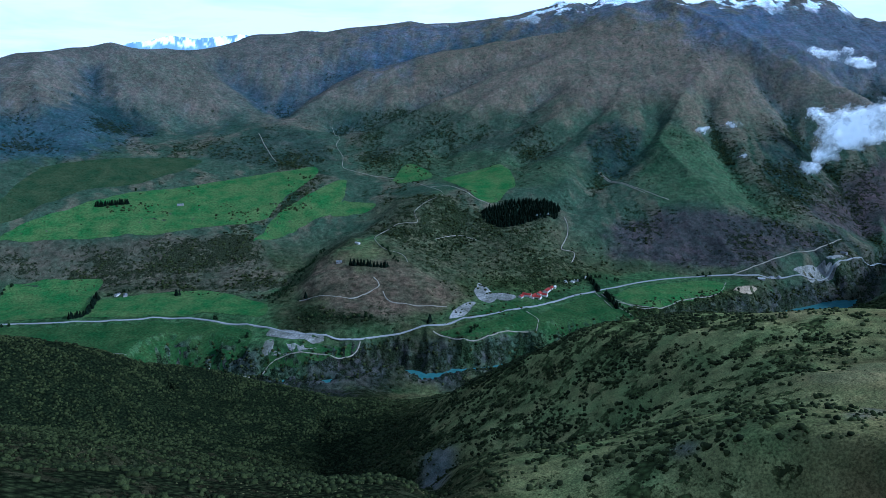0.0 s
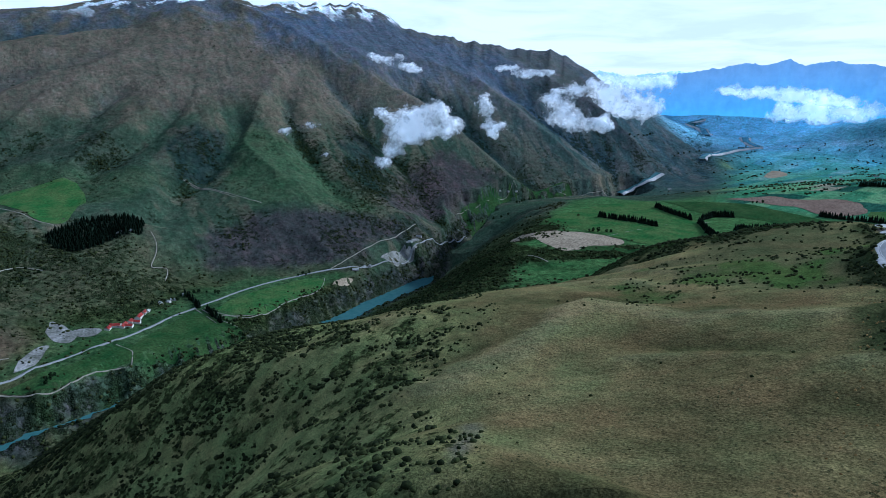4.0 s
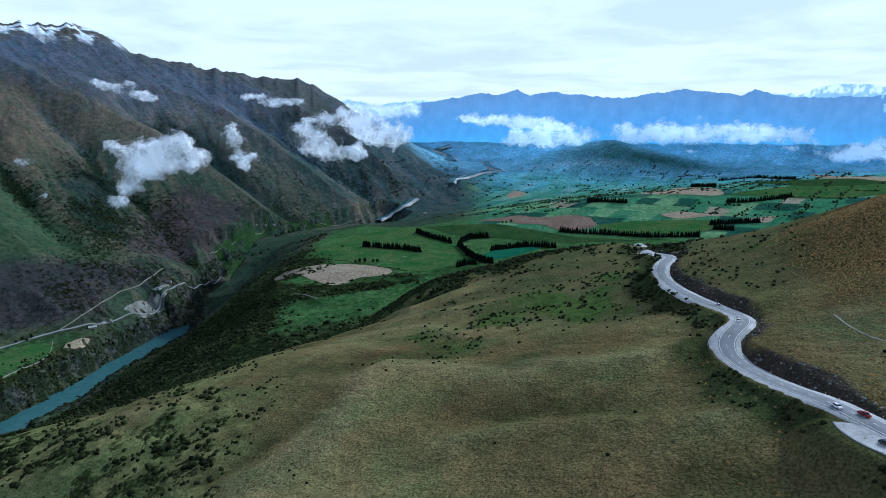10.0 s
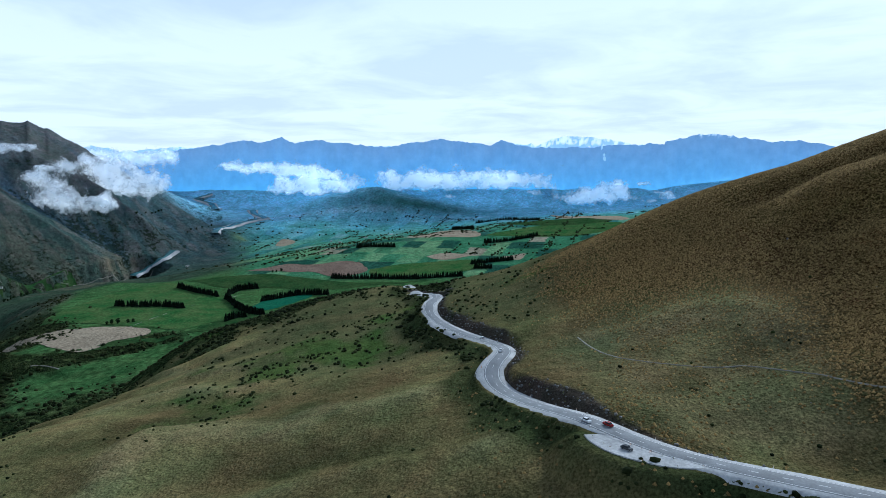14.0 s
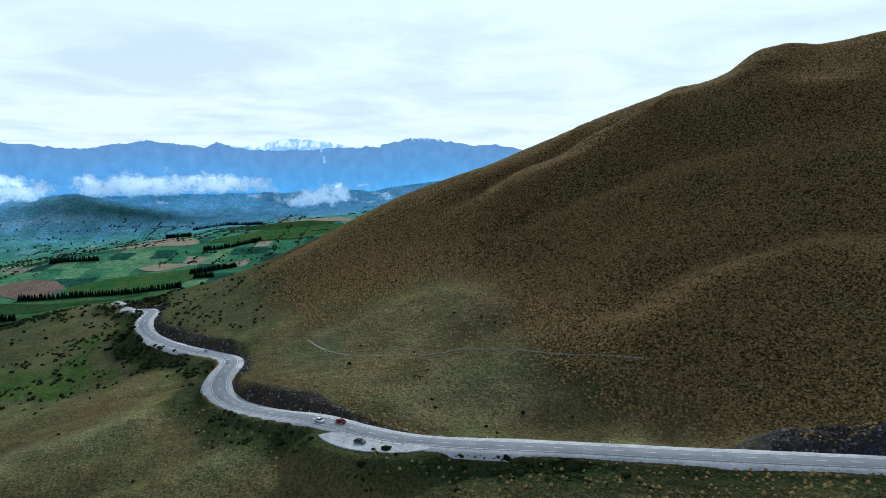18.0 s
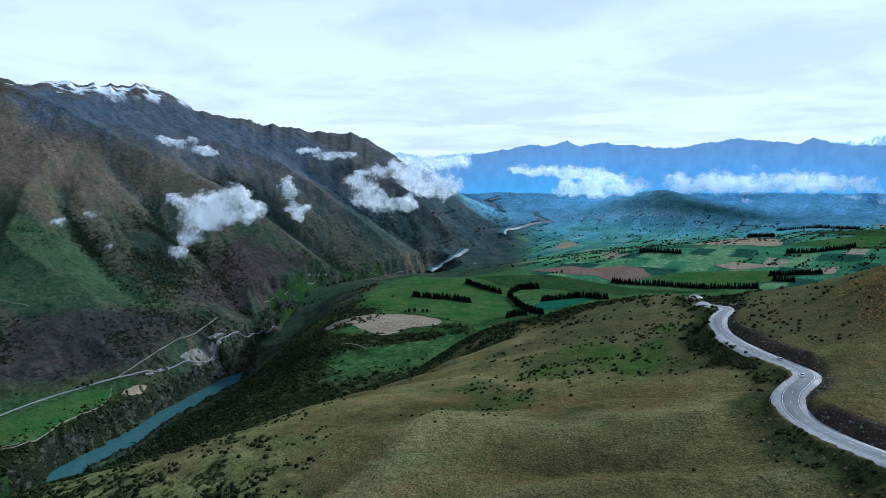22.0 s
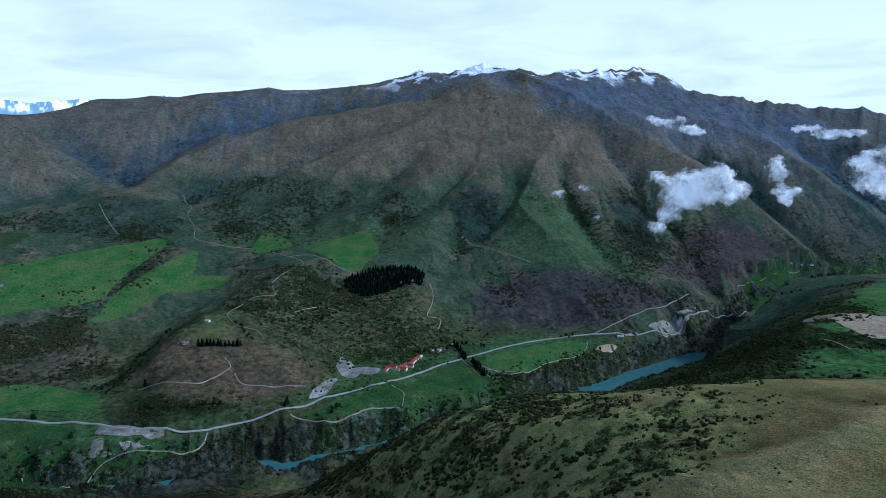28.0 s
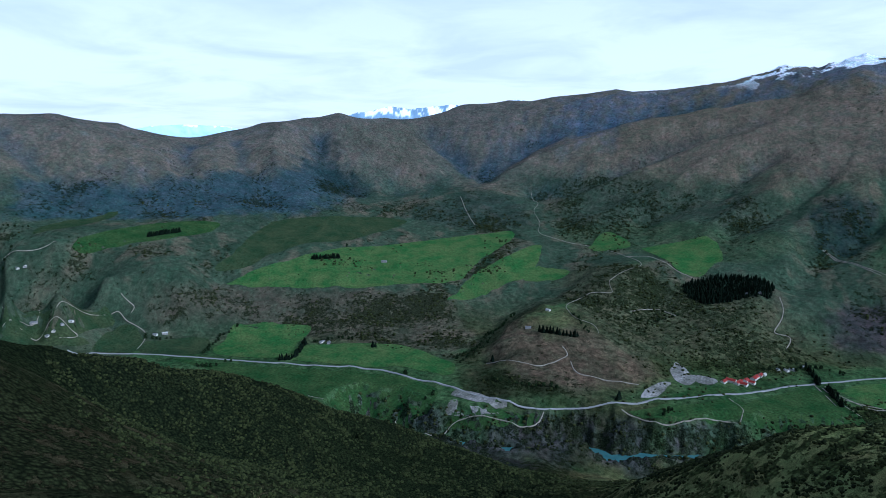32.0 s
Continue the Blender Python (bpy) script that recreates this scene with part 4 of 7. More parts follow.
def sheet():
    mesh = bpy.data.meshes.new("ground")
    na, nr = A2.shape
    n = na * nr
    co = np.stack([X2, Y2, Z2], -1).reshape(-1, 3).astype(np.float32)
    co = np.concatenate([co, [[CX, CY, Z2[:, 0].mean()]]]).astype(np.float32)
    i, j = np.meshgrid(np.arange(na - 1), np.arange(nr - 1), indexing="ij")
    a = (i * nr + j).ravel()
    quads = np.stack([a, a + 1, a + nr + 1, a + nr], 1)[:, ::-1]
    k = np.arange(na - 1) * nr
    cap = np.stack([k, k + nr, np.full(na - 1, n)], 1)[:, ::-1]
    loops = np.concatenate([quads.ravel(), cap.ravel()]).astype(np.int32)
    starts = np.concatenate([np.arange(len(quads)) * 4, len(quads) * 4 + np.arange(len(cap)) * 3]).astype(np.int32)
    mesh.vertices.add(n + 1)
    mesh.vertices.foreach_set("co", co.ravel())
    mesh.loops.add(len(loops))
    mesh.loops.foreach_set("vertex_index", loops)
    mesh.polygons.add(len(starts))
    mesh.polygons.foreach_set("loop_start", starts)
    mesh.update(calc_edges=True)
    hue = mesh.attributes.new("cover", "FLOAT_COLOR", "POINT")
    rgba = np.ones((n + 1, 4), np.float32)
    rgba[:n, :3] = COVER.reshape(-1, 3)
    rgba[:n, 3] = np.clip(0.30 + 0.62 * ramp(R2, 600, 1300) + 0.5 * hollow + 0.3 * thicket - 0.35 * mount - 0.30 * PLAIN, 0, 1).ravel()
    rgba[n, :3] = COVER[0, 0]
    hue.data.foreach_set("color", rgba.ravel())
    bush = mesh.attributes.new("scrub", "FLOAT", "POINT")
    bush.data.foreach_set("value", np.append((SCRUB * (1 - 0.12 * near)).ravel(), 0).astype(np.float32))
    mesh.attributes.new("clumped", "FLOAT", "POINT").data.foreach_set("value", np.append(tuss.ravel(), 0).astype(np.float32))
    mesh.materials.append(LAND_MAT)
    mesh.validate()
    mesh.shade_smooth()
    return tagged(new("ground", mesh), "valley sides, terraces and tussock hills under open sky", "ground", kind="structure")


# cover: dry turf near, scrub on the steep banks, browner and stonier upward
COVER = np.zeros((*A2.shape, 3), np.float32) + np.array((0.124, 0.098, 0.038), np.float32)
patch = cloudy(X2 / 160, Y2 / 160, 4, 101)
blotch = cloudy(X2 / 38, Y2 / 38, 4, 103)
near = 1 - ramp(R2, 1000, 1500)
COVER = tint(COVER, (0.050, 0.056, 0.025), ramp(R2 + 80 * blotch, 1080, 1350))
SHOULDER_TURF = [(470, 178), (500, 150), (512, 112), (500, 78), (455, 60), (400, 62), (352, 50), (330, 72), (338, 110), (335, 135), (372, 152), (420, 170)]
turf = softened(inside(X2 + 9 * blotch, Y2 + 9 * patch, SHOULDER_TURF).astype(np.float32), 12)
tuss = ramp(A2 + 5 * patch, 72, 80) * (1 - ramp(R2, 900, 1200)) * ramp(Z2 + 6 * blotch, 596, 612) * (1 - 0.85 * turf) * (1 - 0.85 * (~uphill & (OFF_ROAD < 44)))
COVER = tint(COVER, (0.172, 0.116, 0.042), tuss * (0.85 + 0.3 * patch))
COVER = tint(COVER, (0.096, 0.054, 0.026), 0.6 * tuss * ramp(0.6 * patch + 0.5 * blotch - 0.1 * FOLDED, 0.1, 0.8))
COVER = tint(COVER, (0.135, 0.118, 0.054), 0.6 * turf * (1 - ramp(R2, 600, 700)))
COVER = tint(COVER, (0.070, 0.060, 0.023), 0.75 * ramp(0.6 * patch + 0.6 * blotch - 0.4 * FURROW, 0.0, 0.7) * near * (1 - tuss))
# relief shading put into the colour: fold crests lightened, hollows darkened
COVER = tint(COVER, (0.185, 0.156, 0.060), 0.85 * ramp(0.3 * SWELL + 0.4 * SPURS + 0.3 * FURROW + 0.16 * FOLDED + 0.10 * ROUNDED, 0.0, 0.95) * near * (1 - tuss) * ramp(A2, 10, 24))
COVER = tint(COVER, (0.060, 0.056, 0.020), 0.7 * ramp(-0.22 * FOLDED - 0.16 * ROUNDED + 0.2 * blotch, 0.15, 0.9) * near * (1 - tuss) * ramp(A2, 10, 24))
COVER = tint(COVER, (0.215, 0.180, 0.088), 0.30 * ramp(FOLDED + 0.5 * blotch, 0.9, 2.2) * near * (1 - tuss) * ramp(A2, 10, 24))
# the scrubby hollow and the shaded bank that falls to the river; their spurs lightened in the colour
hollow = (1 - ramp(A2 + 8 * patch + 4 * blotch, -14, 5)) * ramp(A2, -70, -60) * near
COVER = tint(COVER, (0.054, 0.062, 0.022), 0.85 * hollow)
COVER = tint(COVER, (0.098, 0.102, 0.038), 0.8 * hollow * ramp(A2, -22, -8) * ramp(blotch + 0.6 * RILLS + 0.5 * SPURS + 0.3 * FURROW, 0.4, 1.3))
thicket = (1 - ramp(A2 + 12 * patch + 6 * blotch, 20, 40)) * ramp(A2, -10, 2) * near
COVER = tint(COVER, (0.165, 0.176, 0.060), 0.85 * thicket * (1 - 0.6 * hollow))
# west part of the hollow: cloud shade painted over the scrub colour
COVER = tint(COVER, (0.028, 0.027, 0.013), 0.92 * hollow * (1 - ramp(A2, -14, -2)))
bankside = ramp(R2 - 110 * ramp(A2, 34, 46) + 50 * blotch, 610, 720) * (1 - ramp(R2, 1900, 2300)) * (1 - PLAIN) * ramp(A2, -4, 6) * ramp(STEEP, 0.05, 0.11)
edge_scrub = ramp(A2 + 6 * blotch, 50, 56) * (1 - ramp(A2, 78, 84)) * ramp(R2 + 40 * blotch, 470, 560) * near
COVER = tint(COVER, (0.042, 0.054, 0.018), bankside)
COVER = tint(COVER, (0.066, 0.080, 0.028), bankside * 0.7 * ramp(blotch + 0.7 * SPURS, 0.2, 1.0))
COVER = tint(COVER, (0.098, 0.094, 0.038), 0.8 * edge_scrub)
COVER = tint(COVER, (0.060, 0.105, 0.020), 0.7 * edge_scrub * ramp(0.7 * patch + 0.6 * blotch, 0.25, 0.7))
# left bank and west turf: dark scrub and turf, plus painted cloud shade
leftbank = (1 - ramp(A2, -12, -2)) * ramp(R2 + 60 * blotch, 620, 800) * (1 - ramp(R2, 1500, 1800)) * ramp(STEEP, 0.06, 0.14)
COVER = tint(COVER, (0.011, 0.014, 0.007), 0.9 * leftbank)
west_turf_shade = (1 - ramp(A2 + 6 * patch, -30, -18)) * (1 - ramp(R2, 600, 760))
COVER = tint(COVER, (0.034, 0.028, 0.014), 0.75 * west_turf_shade * ramp(blotch + patch, -0.5, 0.6))
SCRUB = np.clip(0.06 + 0.10 * patch + 0.54 * hollow + 0.38 * thicket * (1 - hollow) + 0.50 * bankside + 0.09 * edge_scrub + 0.34 * leftbank, 0, 1) * (1 - 0.8 * tuss)
mount = ramp(R2, 2050, 2400) * (1 - PLAIN)
HOLLOWS = np.zeros_like(Z2)
for tall, wide, points in CRESTS:
    apart, _ = line_distance(X2 + 22 * warp, Y2, dense(points, 20), 3.0 * wide)
    HOLLOWS -= tall / 40 * np.exp(-(apart / (0.9 * wide)) ** 2)
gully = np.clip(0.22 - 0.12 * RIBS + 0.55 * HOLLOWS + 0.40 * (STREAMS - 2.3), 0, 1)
COVER = tint(COVER, (0.042, 0.062, 0.036), mount)
COVER = tint(COVER, (0.100, 0.090, 0.056), mount * ramp(patch + 0.5 * blotch + 0.12 * CARVED, 0.0, 1.1) * 0.75)
high = ramp(Z2 + 60 * patch, 440, 640) * mount
COVER = tint(COVER, (0.118, 0.098, 0.064), high * 0.85 * (1 - 0.70 * gully))
COVER = tint(COVER, (0.115, 0.110, 0.088), 0.5 * ramp(cloudy(X2 / 60, Y2 / 60, 4, 107), 0.45, 0.95) * high)
# far gullies darkened and blued in the colour, for shade and haze
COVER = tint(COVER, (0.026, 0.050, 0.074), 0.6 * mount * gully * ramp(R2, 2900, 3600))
SCRUB = SCRUB * (1 - mount) + mount * np.clip(0.33 + 0.24 * patch + 0.42 * (gully - 0.3), 0, 0.8) * (1 - 0.6 * high)
flat = (1 - ramp(STEEP, 0.08, 0.2)) * ramp(R2, 1250, 1500)
COVER = tint(COVER, (0.046, 0.082, 0.030), flat * (1 - ramp(R2, 2300, 2600)) * (1 - PLAIN))
COVER = tint(COVER, (0.058, 0.118, 0.034), 0.8 * flat * ramp(A2, 36, 42) * (1 - ramp(R2, 2600, 2800)))
# far plain: a patchwork of paddocks, with blue distance haze mixed into the colour
cell = TABLE[((np.floor(X2 / 130 + 0.25 * Y2 / 130 + 0.2 * patch).astype(int) & 255) << 8) | (np.floor(Y2 / 70 + 0.15 * patch).astype(int) & 255)]
meadow = tint(np.zeros_like(COVER) + np.array((0.062, 0.172, 0.080), np.float32), (0.130, 0.235, 0.105), ramp(cell, 0.3, 0.5))
meadow = tint(meadow, (0.026, 0.074, 0.046), ramp(cell, 0.76, 0.79))
meadow = tint(meadow, (0.260, 0.230, 0.150), ramp(cell, 0.94, 0.95))
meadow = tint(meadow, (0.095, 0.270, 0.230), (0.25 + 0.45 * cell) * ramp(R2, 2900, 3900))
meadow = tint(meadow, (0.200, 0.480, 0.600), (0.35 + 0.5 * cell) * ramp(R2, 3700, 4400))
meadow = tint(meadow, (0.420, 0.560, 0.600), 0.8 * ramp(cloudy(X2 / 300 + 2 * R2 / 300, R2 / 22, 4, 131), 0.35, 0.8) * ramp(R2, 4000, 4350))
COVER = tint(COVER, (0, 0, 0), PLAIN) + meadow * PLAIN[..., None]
COVER = tint(COVER, (0.042, 0.098, 0.078), HILLS * 0.9)
COVER = tint(COVER, (0.150, 0.190, 0.060), 0.8 * np.exp(-((A2 - 56.0) / 0.8) ** 2 - ((R2 - 3960) / 60) ** 2))
SCRUB *= 1 - 0.9 * flat
SCRUB = SCRUB * (1 - PLAIN) + PLAIN * (0.12 + 0.4 * ramp(STEEP, 0.25, 0.5) * (1 - HILLS) + 0.06 * HILLS) * (1 - ramp(R2, 3500, 4000) * (1 - HILLS))
# haze painted as blue on the far end of the mountain's flank, the west hills and the plain's end
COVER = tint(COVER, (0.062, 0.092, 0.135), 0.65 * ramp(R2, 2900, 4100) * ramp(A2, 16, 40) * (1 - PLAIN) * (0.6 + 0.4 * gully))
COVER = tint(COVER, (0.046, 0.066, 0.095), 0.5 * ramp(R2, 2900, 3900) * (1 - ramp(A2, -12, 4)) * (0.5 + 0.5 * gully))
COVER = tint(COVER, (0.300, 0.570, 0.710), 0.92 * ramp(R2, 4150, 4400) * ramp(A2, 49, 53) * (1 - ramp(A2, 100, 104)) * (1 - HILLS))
# the blue zones stand for distance haze, painted into the colour
LOOKS = {
    "cliff": ((0.042, 0.036, 0.038), 0.34), "rib_green": ((0.050, 0.080, 0.036), 0.26), "foot_green": ((0.048, 0.072, 0.034), 0.32),
    "mound_brown": ((0.088, 0.066, 0.042), 0.16), "mound_green": ((0.080, 0.098, 0.036), 0.05), "scarp": ((0.078, 0.070, 0.046), 0.50),
    "dark_cone": ((0.036, 0.050, 0.036), 0.46), "purple": ((0.056, 0.042, 0.044), 0.24), "east_tan": ((0.120, 0.100, 0.058), 0.1),
    "west_dark": ((0.032, 0.060, 0.066), 0.30), "grove_scrub": ((0.066, 0.070, 0.036), 0.44), "left_bank": ((0.030, 0.032, 0.026), 0.45),
    "scree": ((0.110, 0.106, 0.098), 0.2), "back_haze_blue": ((0.062, 0.094, 0.150), 0.10), "west_haze_blue": ((0.038, 0.058, 0.068), 0.34), "brown_face": ((0.116, 0.096, 0.070), 0.22), "creek_scrub": ((0.030, 0.040, 0.018), 0.80), "stone_scar": ((0.130, 0.122, 0.112), 0.1),
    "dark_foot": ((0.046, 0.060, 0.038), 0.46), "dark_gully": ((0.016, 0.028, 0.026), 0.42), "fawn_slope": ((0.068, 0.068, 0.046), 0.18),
}


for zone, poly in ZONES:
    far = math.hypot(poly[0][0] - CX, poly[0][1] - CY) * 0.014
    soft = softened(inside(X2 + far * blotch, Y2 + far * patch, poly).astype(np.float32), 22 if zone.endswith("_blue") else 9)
    amount = ramp(soft + 0.22 * (blotch + 0.5 * patch) * ramp(soft, 0.02, 0.3), 0.15, 0.9) * (0.5 if zone in ("brown_face", "fawn_slope", "back_haze_blue", "west_haze_blue") else 0.8)
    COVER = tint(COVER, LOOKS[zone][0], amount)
    SCRUB = SCRUB * (1 - amount) + amount * LOOKS[zone][1] * (1 + 0.5 * patch)
# gorge walls: bare schist
rock = (1 - ramp(GAP + wobble, 60, 95)) * ramp(GAP, 24, 34)
COVER = tint(COVER, (0.060, 0.060, 0.057), rock * (0.5 + 0.45 * blotch))
SCRUB = SCRUB * (1 - rock) + rock * 0.48
# snow streaks on the tops
streak = 0.7 * ridged(X2 / 62 + 0.4 * blotch, Y2 / 110 + 0.3 * patch, 3, 117) + 0.6 * cloudy(X2 / 210, Y2 / 210, 3, 119) + 0.25 * (STREAMS - 2.3)
crest = (Z2 - TOP) / R2
SNOW = ramp(crest + 0.007 * patch, 0.074, 0.092) * ramp(streak + 26 * (crest - 0.088), 0.12, 0.32) * (A2 > -30) * (A2 < 31) * (R2 > 3850)
COVER = tint(COVER, (0.75, 0.79, 0.82), SNOW)
SCRUB *= 1 - SNOW
# banks cut above the hill road, and the scrub that lines its outer edge
cut = uphill * ramp(OFF_ROAD, 5.5, 7) * (1 - ramp(OFF_ROAD + 4 * blotch, 11, 15))
COVER = tint(COVER, (0.048, 0.038, 0.030), 0.95 * cut)
quarry = uphill * ramp(A2 + 2 * blotch, 101, 105) * ramp(OFF_ROAD, 5.5, 7) * (1 - ramp(OFF_ROAD + 9 * blotch + 5 * patch, 20, 34))
cut = np.maximum(cut, 0.8 * quarry)
COVER = tint(COVER, (0.052, 0.050, 0.052), 0.9 * quarry)
outer = (OFF_ROAD < 44) * ramp(OFF_ROAD, 7, 9) * (1 - ramp(OFF_ROAD + 6 * blotch, 18, 32)) * ~uphill
COVER = tint(COVER, (0.028, 0.040, 0.014), 0.8 * outer)
SCRUB = np.clip(SCRUB + 0.22 * outer, 0, 1)
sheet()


# ---- plan of fields, roads, trees and houses ----
BRIGHT_FIELDS = [
    [(-1417, 2079), (-1360, 2174), (-1260, 2289), (-1144, 2440), (-954, 2564), (-696, 2746), (-535, 2840), (-519, 2696), (-596, 2536), (-660, 2362), (-862, 2261), (-1104, 2164), (-1263, 2126)],
    [(-631, 2213), (-608, 2410), (-495, 2579), (-395, 2710), (-381, 2558), (-416, 2455), (-530, 2350)],
    [(-377, 2559), (-266, 2533), (-276, 2483), (-410, 2452)],
    [(-210, 2747), (-143, 2896), (-41, 2751), (-163, 2714)],
    [(-5, 2728), (234, 2803), (280, 2626), (248, 2569), (187, 2473), (123, 2501)],
    [(-1273, 1858), (-1273, 1940), (-1055, 2001), (-1034, 1903), (-1019, 1754), (-1231, 1736)],
    [(-1009, 1875), (-718, 1931), (-519, 1841), (-485, 1734), (-622, 1766), (-988, 1749)],
    [(498, 1923), (595, 1988), (799, 2056), (868, 2028), (843, 1965), (724, 1908), (583, 1838)],
    [(1406, 1614), (1554, 1657), (1728, 1685), (1867, 1662), (1927, 1614), (1841, 1383), (1662, 1199), (1453, 1201), (1422, 1295), (1412, 1431)],
    [(2329, 1097), (2499, 954), (2609, 748), (2404, 776), (2255, 1035)],
    [(3051, 859), (3347, 644), (3471, 282), (3170, 363), (3071, 599)],
    [(-892, 2399), (-813, 2571), (-616, 2712), (-621, 2547), (-699, 2422)],
]
GREEN_FIELDS = [
    [(-1332, 1658), (-1000, 1673), (-703, 1712), (-508, 1660), (-487, 1579), (-528, 1544), (-600, 1500), (-756, 1507), (-900, 1540), (-1056, 1589)],
    [(-437, 1536), (-425, 1543), (-252, 1586), (-218, 1588), (-246, 1551), (-350, 1526)],
    [(-15, 1636), (170, 1740), (225, 1771), (231, 1697), (126, 1648), (75, 1622)],
    [(249, 1684), (273, 1770), (445, 1915), (527, 1742), (450, 1700), (367, 1698)],
    [(65, 1639), (150, 1701), (246, 1765), (253, 1720), (241, 1689), (148, 1677)],
    [(90, 1751), (160, 1824), (228, 1839), (241, 1814), (155, 1757)],
    [(1689, 2459), (1803, 2490), (1927, 2497), (2037, 2485), (1798, 2257)],
    [(2057, 2484), (2348, 2459), (2113, 2247), (2094, 2469)],
    [(1213, 1335), (1303, 1290), (1437, 1189), (1644, 1175), (1595, 1125), (1471, 1144), (1330, 1243), (1241, 1303)],
    [(1983, 1608), (2119, 1413), (2128, 1280), (2122, 1145), (2170, 959), (2296, 804), (2022, 1095), (1968, 1276), (1921, 1422)],
    [(3743, 939), (3778, 657), (3525, 320), (3363, 647)],
    [(-1962, 1988), (-1925, 2144), (-1827, 2312), (-1668, 2406), (-1638, 2305), (-1714, 2167), (-1845, 2022), (-1939, 1937)],
]
DULL_FIELDS = [
    [(-1513, 2560), (-1192, 2778), (-992, 2806), (-1104, 2572), (-1273, 2406), (-1395, 2194), (-1476, 2101), (-1486, 2264)],
    [(-2047, 1729), (-1772, 1624), (-1658, 1787), (-1636, 1785), (-1642, 1640), (-1783, 1502)],
    [(-1774, 1493), (-1624, 1641), (-1624, 1618), (-1757, 1477)],
    [(-1594, 1648), (-1612, 1775), (-1519, 1767), (-1477, 1681), (-1587, 1633)],
    [(-1484, 1739), (-1325, 1835), (-1274, 1718), (-1458, 1682)],
    [(-2154, 2002), (-2079, 2274), (-2040, 2251), (-2056, 2035), (-2123, 1947)],
]
BROWN_FIELDS = [
    [(2155, 1497), (2313, 1433), (2312, 1334), (2419, 1220), (2333, 1108), (2254, 1110), (2179, 1173), (2215, 1270), (2191, 1315)],
]
TAN_FIELDS = [
    [(874, 1982), (923, 2018), (970, 2017), (934, 1986)],
    [(1291, 1618), (1318, 1558), (1343, 1503), (1386, 1406), (1415, 1298), (1377, 1256), (1306, 1293), (1217, 1342)],
    [(2966, 1194), (3523, 1181), (3204, 923), (2993, 893)],
    [(4213, 719), (3704, 269), (3547, 298), (3800, 576)],
    [(2597, 965), (2666, 918), (2681, 805), (2563, 886)],
    [(3228, 2021), (3387, 2075), (3353, 1965), (3230, 1948)],
    [(2681, 701), (2764, 611), (2662, 613)],
]
GRAVEL_FIELDS = [
    [(-444, 1609), (-444, 1650), (-375, 1627), (-299, 1594), (-320, 1577), (-371, 1582)],
    [(-446, 1550), (-444, 1584), (-420, 1586), (-415, 1559), (-376, 1544)],
    [(-390, 1570), (-332, 1567), (-310, 1563), (-355, 1545)],
    [(88, 1907), (103, 1963), (128, 1934), (154, 1877), (135, 1830), (103, 1843)],
    [(13, 1707), (24, 1755), (58, 1807), (90, 1819), (79, 1779), (50, 1719)],
    [(138, 1882), (153, 1905), (203, 1881), (198, 1854), (162, 1848)],
    [(1130, 2122), (1200, 2165), (1300, 2205), (1330, 2190), (1260, 2140), (1180, 2112)],
]
TEAL_FIELDS = [
    [(1706, 1190), (1855, 1207), (1933, 1120), (1831, 1114), (1696, 1130)],
]
SHEEP_TRACK = [(466, 171), (436, 157), (414, 139), (401, 106), (401, 87), (379, 58), (367, 35), (353, 15)]
HIGHWAY = [(-1637, 1588), (-1462, 1668), (-1238, 1691), (-1018, 1704), (-866, 1725), (-717, 1746), (-602, 1709), (-495, 1677), (-356, 1611), (-268, 1596), (-214, 1604), (-175, 1626), (-97, 1644), (-2, 1674), (117, 1750), (252, 1812), (349, 1892), (455, 1957), (529, 1994), (610, 2038), (714, 2082), (815, 2097), (943, 2095), (1034, 2095), (1139, 2112), (1256, 2150), (1400, 2215), (1540, 2295), (1680, 2385)]
